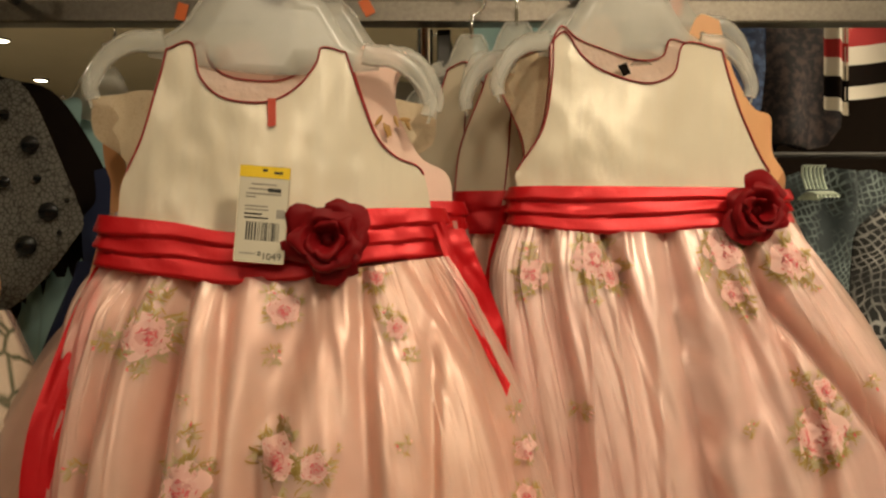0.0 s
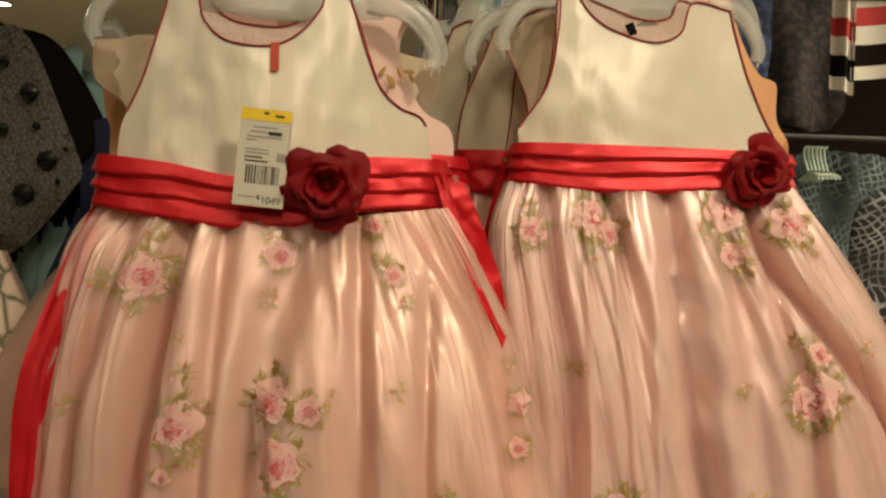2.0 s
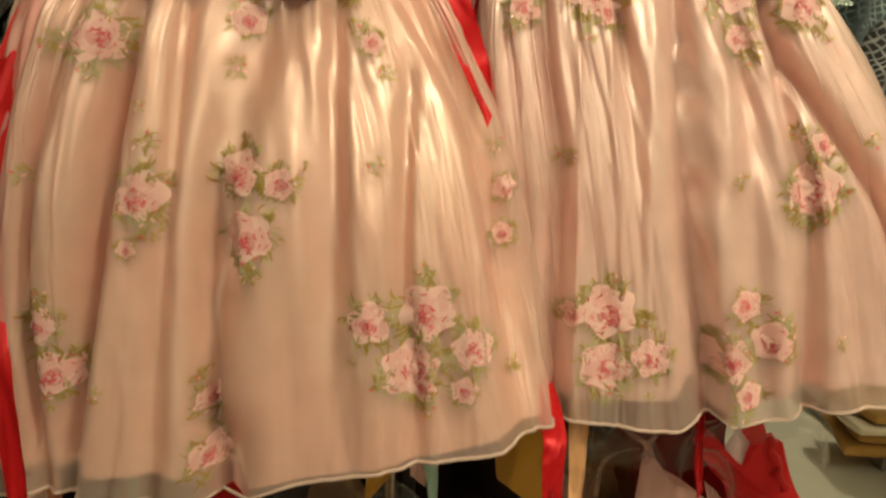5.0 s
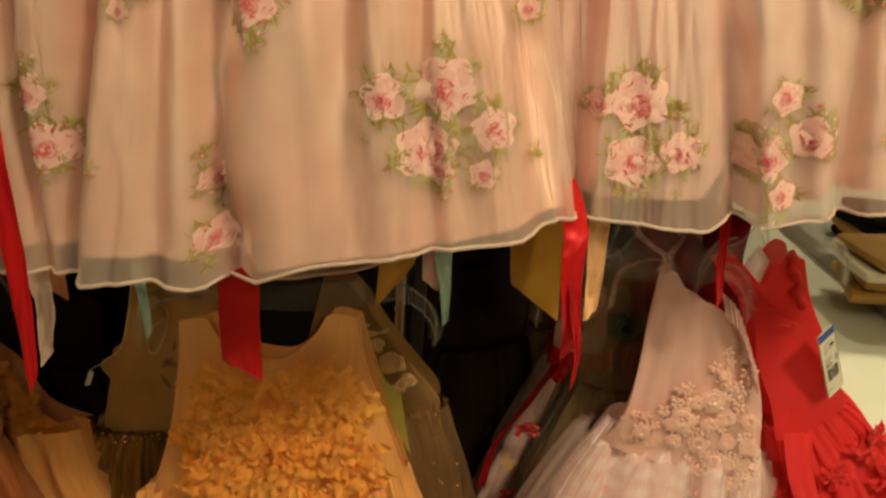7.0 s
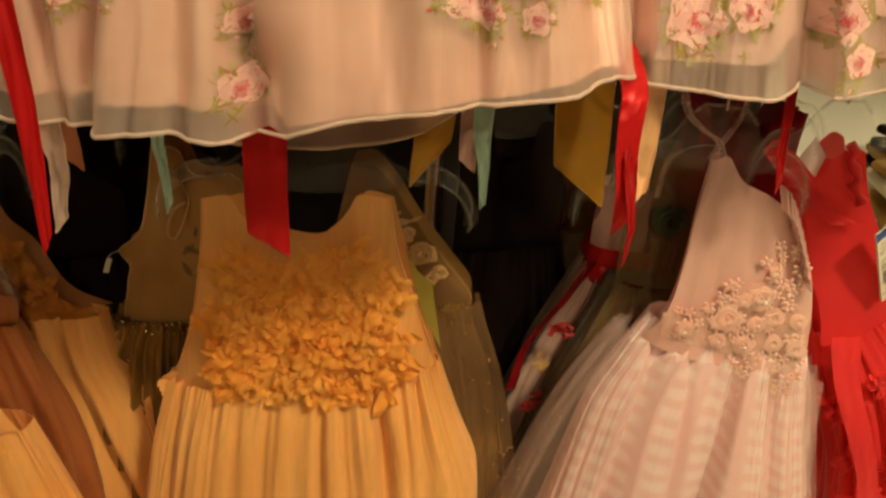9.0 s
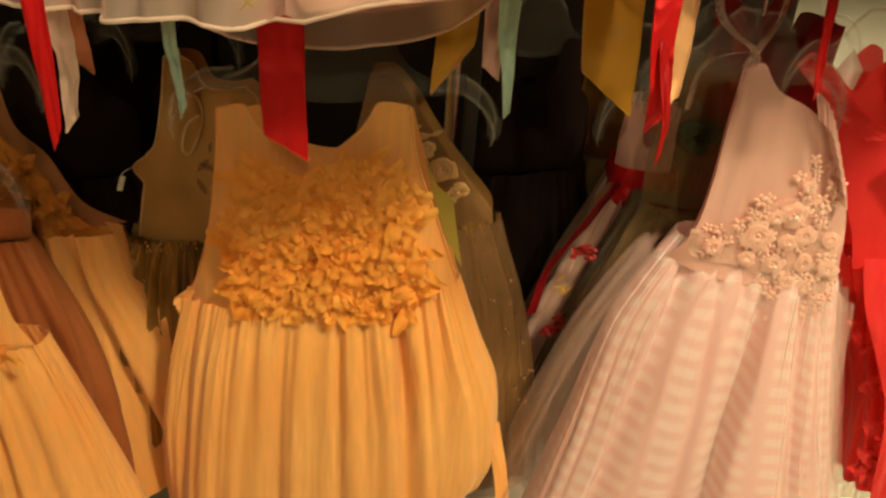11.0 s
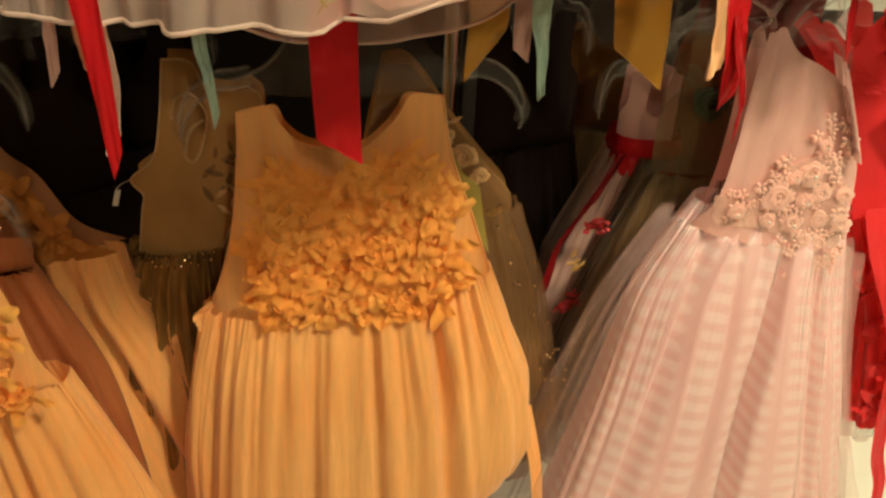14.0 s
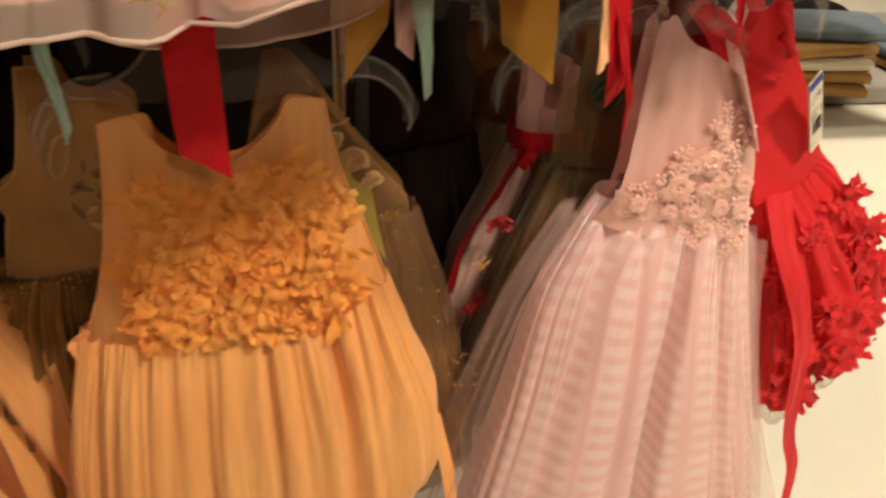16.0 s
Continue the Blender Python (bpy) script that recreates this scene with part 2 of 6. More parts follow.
woven_check(ROSY_SKIRT, 22, 21, (0.96, 0.85, 0.80))
lace(GREY_LACE, 150.0, (0.055, 0.05, 0.045), (0.17, 0.158, 0.138))
IVORY_LACE = cloth("ivory_lace", (0.74, 0.60, 0.42), (0.66, 0.52, 0.35), 0.6, 0.1, weave=250, bump=0.6)
lace(IVORY_LACE, 420.0, (0.62, 0.47, 0.28), (0.74, 0.60, 0.42))
NAVY = cloth("navy_cotton", (0.012, 0.018, 0.05), (0.016, 0.022, 0.06), 0.8, 0.1)
MINT = cloth("mint_voile", (0.30, 0.46, 0.44), (0.26, 0.40, 0.39), 0.6, 0.2)
OLIVE_NET = cloth("olive_tulle", (0.26, 0.155, 0.055), (0.16, 0.095, 0.032), 0.6, 0.2, wrinkle=40, bump=0.8, cover=0.42)
LIME = cloth("lime_voile", (0.50, 0.42, 0.08), (0.46, 0.38, 0.07), 0.6, 0.2, cover=0.7)
STEEL = plain("brushed_steel", (0.22, 0.19, 0.155), 0.38, 1.0, scale=220, vary=0.2)
DARK_STEEL = plain("dark_steel", (0.06, 0.055, 0.05), 0.45, 0.6)
CHROME = plain("chrome", (0.75, 0.72, 0.68), 0.12, 1.0, vary=0.05, bump=0.0)
HANGER = frosted("frosted_hanger_plastic", (0.74, 0.71, 0.63), 0.40)
HANGER_CLEAR = frosted("clear_hanger_plastic", (0.55, 0.50, 0.42), 0.06)
HANGER_CLEAR_RIM = frosted("clear_hanger_rim", (0.62, 0.56, 0.46), 0.16, 0.2)
HANGER_RIM = frosted("frosted_hanger_rim", (0.78, 0.75, 0.67), 0.30, 0.15)
CARD = plain("tag_card", (0.64, 0.57, 0.44), 0.6, vary=0.04)
YELLOW = plain("tag_yellow", (0.90, 0.60, 0.02), 0.55, vary=0.05)
INK = plain("tag_ink", (0.03, 0.028, 0.025), 0.6)
GREY_INK = plain("tag_grey_ink", (0.34, 0.30, 0.25), 0.6)
BLUE = plain("tag_blue", (0.02, 0.05, 0.24), 0.5)
STICKER = plain("orange_sticker", (0.80, 0.16, 0.03), 0.5)
WHITE_FLOOR = plain("ivory_floor_tile", (0.74, 0.70, 0.58), 0.22, scale=6, vary=0.05, bump=0.01)
CEIL = plain("ceiling_paint", (0.68, 0.59, 0.44), 0.9, scale=3, vary=0.06)
WALL = plain("wall_paint", (0.16, 0.14, 0.11), 0.85, scale=4, vary=0.08)
PANEL = plain("near_black_backing", (0.012, 0.0075, 0.005), 0.9, spec=0.05)
GREY_PANEL = plain("grey_board", (0.30, 0.27, 0.23), 0.6)
DENIM = cloth("grey_blue_denim", (0.14, 0.17, 0.20), (0.10, 0.13, 0.16), 0.8, 0.1)
KHAKI = cloth("khaki_twill", (0.44, 0.24, 0.06), (0.38, 0.20, 0.05), 0.8, 0.1)


# ---- building blocks ----
def thing(name, at, label, category, group="", kind=""):
    ob = new(name)
    ob.empty_display_size = 0.05
    ob.location = at
    return tagged(ob, label, category, group, kind)


def place_of(ob):
    p = Vector((0, 0, 0))
    while ob:
        p += ob.location
        ob = ob.parent
    return p


def part(name, bm, material, parent=None, label="", smooth_=True):
    """Links a bmesh in world metres as one mesh object under a thing or part."""
    if parent:
        bmesh.ops.translate(bm, verts=bm.verts, vec=-place_of(parent))
    me = bpy.data.meshes.new(name)
    bm.to_mesh(me)
    bm.free()
    for m in material if isinstance(material, list) else [material]:
        me.materials.append(m)
    if smooth_:
        me.shade_smooth()
    ob = new(name, me)
    ob.parent = parent
    return tagged(ob, label) if label else ob


def alone(name, bm, material, label, category, group="", kind="", smooth_=True):
    """A thing of one mesh, with its origin at its base."""
    xs = [v.co for v in bm.verts]
    low = min(v.z for v in xs)
    base = Vector((sum(v.x for v in xs) / len(xs), sum(v.y for v in xs) / len(xs), low))
    bmesh.ops.translate(bm, verts=bm.verts, vec=-base)
    ob = part(name, bm, material, None, "", smooth_)
    ob.location = base
    return tagged(ob, label, category, group, kind)


def glide(knots):
    """A smooth function through (s, value) knots."""
    xs, ys = [k[0] for k in knots], [k[1] for k in knots]
    n = len(xs)
    d = [(ys[i + 1] - ys[i]) / (xs[i + 1] - xs[i]) for i in range(n - 1)]
    m = [d[0]] + [0.0 if d[i - 1] * d[i] <= 0 else 2 * d[i - 1] * d[i] / (d[i - 1] + d[i]) for i in range(1, n - 1)] + [d[-1]] if n > 2 else [d[0], d[0]]

    def f(s):
        if s <= xs[0]:
            return ys[0]
        if s >= xs[-1]:
            return ys[-1]
        i = max(j for j in range(n - 1) if xs[j] <= s)
        h = xs[i + 1] - xs[i]
        u = (s - xs[i]) / h
        return (2 * u**3 - 3 * u**2 + 1) * ys[i] + (u**3 - 2 * u**2 + u) * h * m[i] + (3 * u**2 - 2 * u**3) * ys[i + 1] + (u**3 - u**2) * h * m[i + 1]
    return f


def catmull(pts, steps=8):
    p = [Vector(q) for q in pts]
    p = [2 * p[0] - p[1]] + p + [2 * p[-1] - p[-2]]
    out = []
    for i in range(1, len(p) - 2):
        for k in range(steps):
            u = k / steps
            out.append(0.5 * (2 * p[i] + (p[i + 1] - p[i - 1]) * u + (2 * p[i - 1] - 5 * p[i] + 4 * p[i + 1] - p[i + 2]) * u * u + (3 * p[i] - p[i - 1] - 3 * p[i + 1] + p[i + 2]) * u**3))
    return out + [p[-2]]


def tube(bm, pts, r, n=6, closed=False, flat=1.0):
    """A tube along pts; r is a number or a function of 0..1. flat: its depth against its height."""
    rings, count = [], len(pts)
    for i, p in enumerate(pts):
        a, b = pts[(i - 1) % count if closed else max(i - 1, 0)], pts[(i + 1) % count if closed else min(i + 1, count - 1)]
        t = (Vector(b) - Vector(a)).normalized()
        side = t.cross(Vector((0, 1, 0)))
        side = side.normalized() if side.length > 0.05 else t.cross(Vector((0, 0, 1))).normalized()
        up = side.cross(t)
        q = r(i / (count - 1)) if callable(r) else r
        rings.append([bm.verts.new(Vector(p) + side * q * math.cos(2 * math.pi * k / n) + up * q * flat * math.sin(2 * math.pi * k / n)) for k in range(n)])
    for i in range(count if closed else count - 1):
        a, b = rings[i], rings[(i + 1) % count]
        for k in range(n):
            bm.faces.new((a[k], a[(k + 1) % n], b[(k + 1) % n], b[k]))
    if not closed:
        bm.faces.new(rings[0])
        bm.faces.new(rings[-1][::-1])
    return bm


def grid(bm, f, nu, nv, close=False, index=0):
    """A sheet f(u, v) with u and v from 0 to 1."""
    rows = [[bm.verts.new(f(i / nu, j / nv)) for i in range(nu if close else nu + 1)] for j in range(nv + 1)]
    for j in range(nv):
        for i in range(nu):
            k = (i + 1) % len(rows[j])
            face = bm.faces.new((rows[j][i], rows[j][k], rows[j + 1][k], rows[j + 1][i]))
            face.material_index = index
    return rows


def box(bm, lo, hi, bevel=0.0):
    lo, hi = Vector(lo), Vector(hi)
    got = bmesh.ops.create_cube(bm, size=1.0, matrix=Matrix.LocRotScale((lo + hi) / 2, None, hi - lo))
    if bevel:
        edges = {e for v in got["verts"] for e in v.link_edges}
        bmesh.ops.bevel(bm, geom=list(edges), offset=bevel, segments=2, affect="EDGES", profile=0.5)
    return bm


def sheet(bm, outline, depth, step=0.008):
    """A flat cut piece: outline of (x, z), filled with a fine net and laid at y = depth(x, z)."""
    from mathutils.geometry import delaunay_2d_cdt
    edge = [Vector((p[0], p[1])) for p in outline]
    n = len(edge)
    pts = list(edge)
    x0, x1, z0, z1 = min(p.x for p in edge), max(p.x for p in edge), min(p.y for p in edge), max(p.y for p in edge)
    j = 0
    z = z0 + step / 2
    while z < z1:
        x = x0 + (step / 2 if j % 2 else 0)
        while x < x1:
            if min((q.x - x) ** 2 + (q.y - z) ** 2 for q in edge) > (0.5 * step) ** 2:
                pts.append(Vector((x, z)))
            x += step
        z += step * 0.87
        j += 1
    vs, _, fs, *_ = delaunay_2d_cdt(pts, [(i, (i + 1) % n) for i in range(n)], [], 1, 1e-6)
    made = [bm.verts.new((p.x, depth(p.x, p.y), p.y)) for p in vs]
    for f in fs:
        bm.faces.new([made[i] for i in f])
    bmesh.ops.recalc_face_normals(bm, faces=bm.faces)
    return bm


class Skirt:
    """The form of a gathered skirt: a ring at each height that widens from the waist (v = 0) to the hem (v = 1)."""

    def __init__(self, waist, hem, left, right, front, back, slope=0.0, x0=0.0, fold=0.02, waves=((1.7, 1.0), (4.2, 0.7), (9, 0.4)), gather=0.006, creases=(), seed=1, power=0.75, crumple=0.0, crisp=0.0, folds=()):
        self.folds = [[glide([(k[0], k[i]) for k in f]) for i in (1, 2, 3, 4)] for f in folds]
        self.waist, self.hem, self.slope, self.x0 = glide(waist), glide(hem), slope, x0
        self.left, self.right, self.front, self.back = glide(left), glide(right), glide(front), glide(back)
        rng = random.Random(seed)
        self.waves = waves
        self.fold, self.gather, self.creases, self.power = fold, gather, creases, power
        self.phase = rng.uniform(0, 6.28)
        self.crumple, self.crisp = crumple, crisp

    def at(self, u, v, out=0.0):
        th = 2 * math.pi * u
        c, s = math.cos(th), math.sin(th)
        e, g_ = math.copysign(abs(c) ** self.power, c), math.copysign(abs(s) ** self.power, s)
        lo, hi, yf, yb = self.left(v), self.right(v), self.front(v), self.back(v)
        mid, half, ym, hy = (lo + hi) / 2, (hi - lo) / 2, (yf + yb) / 2, (yb - yf) / 2
        f, tight = 0.0, math.exp(-3.2 * v)
        for k, (r_, a) in enumerate(self.waves):
            n = noise.noise(Vector((r_ * e + self.phase, r_ * g_ + 7 * k, 0.55 * v + self.phase)))
            grow = (min(1, v * 1.3) ** 0.7, 0.25 + 0.75 * min(1, v * 2.2), tight + 0.25)[min(k, 2)]
            f += a * grow * (2.2 * math.sqrt(n * n + 0.002) - 0.5)
        d = out + self.fold * f + self.gather * tight * noise.noise(Vector((26 * e, 26 * g_, self.phase + v)))
        if self.crumple:
            q = Vector((e * 11 + self.phase, g_ * 11, v * 2.2))
            w = noise.noise(q) + 0.5 * noise.noise(q * 2.3 + Vector((0, 0, v)))
            d += self.crumple * min(1, 0.3 + 3 * v) * w
        if self.crisp and out > 0.002:
            for scale, gain in ((13, 1.0), (27, 0.5)):
                q = Vector((e * scale + 0.8 * v, g_ * scale - 1.3 * v, v * scale * 0.22 + self.phase))
                d += self.crisp * gain * (1 - min(1.0, 3.2 * abs(noise.noise(q)))) ** 2
        x = mid + (half + d) * e
        y = ym - (hy + d) * g_
        if s > 0:
            for xa, xb, depth, width in self.creases:
                g = (x - (xa + (xb - xa) * v)) / (width * (0.5 + v))
                if width < 0:
                    y += depth * min(1, 0.2 + v * 1.4) / (1 + math.exp(max(-30, min(30, 2.5 * g))))
                elif abs(g) < 4:
                    y += depth * min(1, 0.25 + v * 1.6) * math.exp(-g * g)
            for centre, soft_l, soft_r, deep in self.folds:
                g = x - centre(v)
                g /= soft_l(v) if g < 0 else soft_r(v)
                if abs(g) < 4:
                    y += deep(v) * (0.9 if out > 0.0038 else 1.0) * math.exp(-g * g)
        zw, zh = self.waist(x), self.hem(x)
        return Vector((x, y + self.slope * (x - self.x0), zw + (zh - zw) * v))

    def mesh(self, nu=240, nv=40, v0=0.0, v1=1.0, out=0.0):
        bm = bmesh.new()
        grid(bm, lambda u, v: self.at(u, v0 + (v1 - v0) * v, out), nu, nv, True)
        return bm

    def cut_mesh(self, nu, nv, edge):
        """The same form cut off above its hem along edge, a function of x that gives the height."""
        ends = []
        for i in range(nu):
            p = self.at(i / nu, 0.97)
            ends.append((self.waist(p.x) - edge(p.x)) / (self.waist(p.x) - self.hem(p.x)))
        bm = bmesh.new()
        grid(bm, lambda u, v: self.at(u, v * ends[int(round(u * nu)) % nu]), nu, nv, True)
        return bm

    def ring(self, v, n=200, out=0.0):
        return [self.at(i / n, v, out) for i in range(n)]


def thin_folds(seed, waist, hem, count, deep=0.010):
    """Many narrow soft folds that run from gathers at the waist out to the hem and fade on the way."""
    rng = random.Random(seed)
    out = []
    for k in range(count):
        s_ = (k + rng.uniform(-0.3, 1.3)) / count
        xa, xb = waist[0] + (waist[1] - waist[0]) * s_, hem[0] + (hem[1] - hem[0]) * s_ + rng.uniform(-0.006, 0.006)
        w1, w2, d, far_ = rng.uniform(0.0025, 0.005), rng.uniform(0.005, 0.014), deep * rng.uniform(0.3, 1.5), rng.uniform(0.1, 1.0)
        if rng.random() < 0.5:
            w1, w2 = w2, w1
        out.append([(0, xa, 0.003, 0.003, d * 0.7), (0.3, xa + 0.35 * (xb - xa), w1, w2, d), (0.7, xa + 0.72 * (xb - xa), w1 * 1.4, w2 * 1.4, d * (0.3 + 0.7 * far_)), (1, xb, w1 * 1.8, w2 * 1.8, d * far_)])
    return tuple(out)


def band(xl, xr, top, low, front, back, slope=0.0, x0=0.0, pleats=3, puff=0.006):
    """A pleated sash round a waist."""
    top, low = glide(top), glide(low)
    bm = bmesh.new()

    def f(u, v):
        th = 2 * math.pi * u
        c, s = math.cos(th), math.sin(th)
        wob = noise.noise(Vector((u * 9, v * 1.5, xl * 7)))
        p = (pleats * (v + 0.10 * wob * math.sin(math.pi * v))) % 1.0
        lap = 0.45 + 0.55 * p / 0.88 if p < 0.88 else 1 - (p - 0.88) / 0.12
        d = puff * (0.35 + lap) + 0.004 * noise.noise(Vector((u * 22, v * 2.5, 3.0))) * math.sin(math.pi * v)
        x = (xl + xr) / 2 + ((xr - xl) / 2 + d) * math.copysign(abs(c) ** 0.6, c)
        y = (front + back) / 2 - ((back - front) / 2 + d) * math.copysign(abs(s) ** 0.6, s)
        return Vector((x, y + slope * (x - x0), top(x) + (low(x) - top(x)) * v))
    grid(bm, f, 180, pleats * 10, True)
    return bm


def rose(name, centre, r, seed, material, parent, layers=4, label="", proud=0.9):
    """A cloth flower that faces the aisle (towards -y): a bud under the dress, each cupped petal a piece of the bud."""
    rng = random.Random(seed)
    cx, cy, cz = centre
    bm = bmesh.new()
    bmesh.ops.create_uvsphere(bm, u_segments=10, v_segments=6, radius=r * 0.16, matrix=Matrix.Translation((cx, cy - r * 0.1, cz)) @ Matrix.Diagonal((1, 0.7, 1, 1)))
    bud = part(name, bm, material, parent, label)
    for count, far_, high, wide in ((2, 0.20, 0.78, 1.7), (3, 0.50, 0.74, 1.3), (4, 0.78, 0.66, 1.05), (5, 1.06, 0.36, 0.85))[4 - layers:]:
        turn0 = rng.uniform(0, 6.28)
        for k in range(count):
            a = turn0 + 6.2832 * k / count + rng.uniform(-0.4, 0.4)
            reach, up, w0 = r * far_ * rng.uniform(0.88, 1.12), r * high * rng.uniform(0.85, 1.1), wide * rng.uniform(0.9, 1.1)
            curl, wav = rng.uniform(0.12, 0.42), rng.uniform(2.5, 4.5)

            def f(u, v):
                w = (u - 0.5) * 2
                ang = a + w0 * w * (0.55 + 0.45 * math.sin(math.pi * min(1, 0.2 + 0.6 * v)))
                dent = noise.noise(Vector((w * 1.6 + k * 3, v * 2, seed + far_ * 9)))
                rad = 0.08 * r + (reach - 0.08 * r) * v**0.8 * (1 - 0.16 * w * w * v) + 0.05 * r * w * v + 0.20 * r * dent * v
                out = up * math.sin(0.5 * math.pi * min(1.0, 1.15 * v)) - curl * r * max(0.0, v - 0.72) * 2 + 0.06 * r * math.sin(wav * w + k) * v * v + 0.17 * r * dent * v
                return Vector((cx + rad * math.cos(ang), cy - out * proud, cz + rad * 0.94 * math.sin(ang)))
            bm = bmesh.new()
            grid(bm, f, 9, 8)
            part("petal", bm, material, bud)
    return bud


def ribbon(path, width, cut=0.0, turn=0.0, twist=0.0, seed=0, taper=1.0, belly=0.0):
    """A hanging band: its middle line, its width, the slant of its end and how far it twists."""
    line = catmull(path, 14)
    n = len(line) - 1
    bm = bmesh.new()

    def f(u, v):
        p = line[min(n, int(round(v * n)))]
        a = turn + twist * v
        w = width * (1 + (taper - 1) * v) * (1 - belly + belly * math.sin(math.pi * v**1.1) ** 0.8) * (u - 0.5)
        sway = 0.004 * noise.noise(Vector((v * 5, seed * 3.7, u * 2))) + 0.0022 * noise.noise(Vector((v * 19 + u * 3, seed * 1.9, u * 4)))
        end = cut * (u - 0.5) * v**6
        return p + Vector((w * math.cos(a), w * math.sin(a) + sway, end))
    grid(bm, f, 10, n)
    return bm


def hanger(x, y, z, span, plate_top, lean=0.0, label="frosted clear plastic child's clothes hanger", slope=0.0, hook_z=None, bottom=-0.018):
    """Arms at shoulder height z, a broad plate up to plate_top and a metal hook."""
    ob = thing("clothes_hanger", (x, y, z), label, "hanger", "clothes hangers")
    skin_, rim_ = (HANGER, HANGER_RIM) if z > 1.2 else (HANGER_CLEAR, HANGER_CLEAR_RIM)
    h = span / 2
    wide = span * 0.34

    def world_(px, pz, dy=0.0):
        return Vector((x + px, y + dy + slope * px, z + pz + lean * px))
    top = plate_top - z
    outline = catmull([(-wide, 0.004), (-wide * 0.72, top * 0.28), (-wide * 0.5, top * 0.72), (-wide * 0.3, top)], 6) + catmull([(wide * 0.3, top), (wide * 0.5, top * 0.72), (wide * 0.72, top * 0.28), (wide, 0.004)], 6) + catmull([(wide, -0.008), (wide * 0.5, bottom * 0.8), (0, bottom), (-wide * 0.5, bottom * 0.8), (-wide, -0.008)], 5)
    pts = [Vector((p[0], p[1])) for p in [(q.x, q.y) if len(q) == 2 else (q[0], q[1]) for q in outline]]
    bm = bmesh.new()
    sheet(bm, pts, lambda a, b: 0.0, 0.02)
    for v in bm.verts:
        v.co = world_(v.co.x, v.co.z, 0)
    bmesh.ops.solidify(bm, geom=bm.faces[:], thickness=0.002)
    part("plate", bm, skin_, ob)
    bm = bmesh.new()
    tube(bm, [world_(p.x, p.y) for p in pts[:26]], 0.0022, 6)
    part("rim", bm, rim_, ob)
    for sgn in (-1, 1):
        arm = catmull([(sgn * wide * 0.86, 0.008, 0), (sgn * wide * 0.95, 0.006, 0), (sgn * h * 0.78, 0.004, 0), (sgn * h * 0.92, -0.012, 0), (sgn * h, -0.036, 0), (sgn * h * 0.985, -0.05, 0)], 6)
        bm = bmesh.new()
        tube(bm, [world_(p[0], p[1]) for p in arm], lambda q: 0.012 - 0.005 * q, 8, flat=0.4)
        part("arm", bm, skin_, ob)
        bm = bmesh.new()
        tube(bm, [world_(p[0], p[1] + 0.009, -0.002) for p in arm], 0.0016, 5)
        tube(bm, [world_(p[0], p[1] - 0.008, -0.002) for p in arm], 0.0016, 5)
        part("arm_rim", bm, rim_, ob)
    bm = bmesh.new()
    hk = hook_z - z if hook_z else top + 0.07
    r = 0.017
    pts3 = [world_(0, top - 0.004), world_(0, hk - 2 * r)] + [world_(r * math.sin(a) * 1.0, hk - r - r * math.cos(a)) for a in [0.5 + 0.4 * i for i in range(11)]][:11]
    tube(bm, pts3, 0.0019, 6)
    part("hook", bm, CHROME, ob)
    return ob


def bodice_sheet(left_arm, neck, right_arm, foot, depth, step=0.008):
    """left_arm runs up from the side seam, neck from shoulder to shoulder, right_arm down, foot back along the waist."""
    segs = [catmull([(*p, 0) for p in s], 6) if len(s) > 2 else [Vector((*p, 0)) for p in s] for s in (left_arm, neck, right_arm, foot)]
    line = []
    for s in segs:
        for p in s:
            if not line or (Vector((p[0], p[1])) - line[-1]).length > 1e-4:
                line.append(Vector((p[0], p[1])))
    if (line[0] - line[-1]).length < 1e-4:
        line.pop()
    bm = bmesh.new()
    sheet(bm, line, depth, step)
    return bm, segs


def edge_tube(seg, depth, r=0.0010, lift=0.002):
    bm = bmesh.new()
    tube(bm, [Vector((p[0], depth(p[0], p[1]) - lift, p[1])) for p in seg], r, 5)
    return bm


# ---- printed roses, laid on a skirt ----
def lay(bvh, x, z, lift):
    hit = bvh.ray_cast(Vector((x, -1.0, z)), Vector((0, 1, 0)))[0]
    return Vector((x, hit.y - lift, z)) if hit else None


def blob(bm, bvh, pts, index, lift):
    got = [lay(bvh, x, z, lift) for x, z in pts]
    if any(g is None for g in got):
        return
    ys = sorted(g.y for g in got)
    if ys[-1] - ys[0] > 0.08:
        return
    mid = lay(bvh, sum(p[0] for p in pts) / len(pts), sum(p[1] for p in pts) / len(pts), lift)
    if mid is None:
        return
    vs, c = [bm.verts.new(g) for g in got], bm.verts.new(mid)
    cx, cz = mid.x, mid.z
    inner = []
    for x, z in pts:
        g = lay(bvh, (x + cx) / 2, (z + cz) / 2, lift)
        inner.append(bm.verts.new(g if g else mid))
    for i in range(len(vs)):
        k = (i + 1) % len(vs)
        bm.faces.new((vs[i], vs[k], inner[k], inner[i])).material_index = index
        bm.faces.new((inner[i], inner[k], c)).material_index = index


def stroke(bm, bvh, x, z, length, width, angle, index, lift, bend=0.0):
    n, left, right = 5, [], []
    for i in range(n + 1):
        s = (i / n - 0.5) * length
        w = width * math.sin(math.pi * (0.12 + 0.76 * i / n))
        ox, oz = s, bend * (1 - (2 * i / n - 1) ** 2) * length
        for side, keep in ((1, left), (-1, right)):
            px_, pz_ = ox, oz + side * w / 2
            keep.append((x + px_ * math.cos(angle) - pz_ * math.sin(angle), z + px_ * math.sin(angle) + pz_ * math.cos(angle)))
    blob(bm, bvh, left + right[::-1], index, lift)


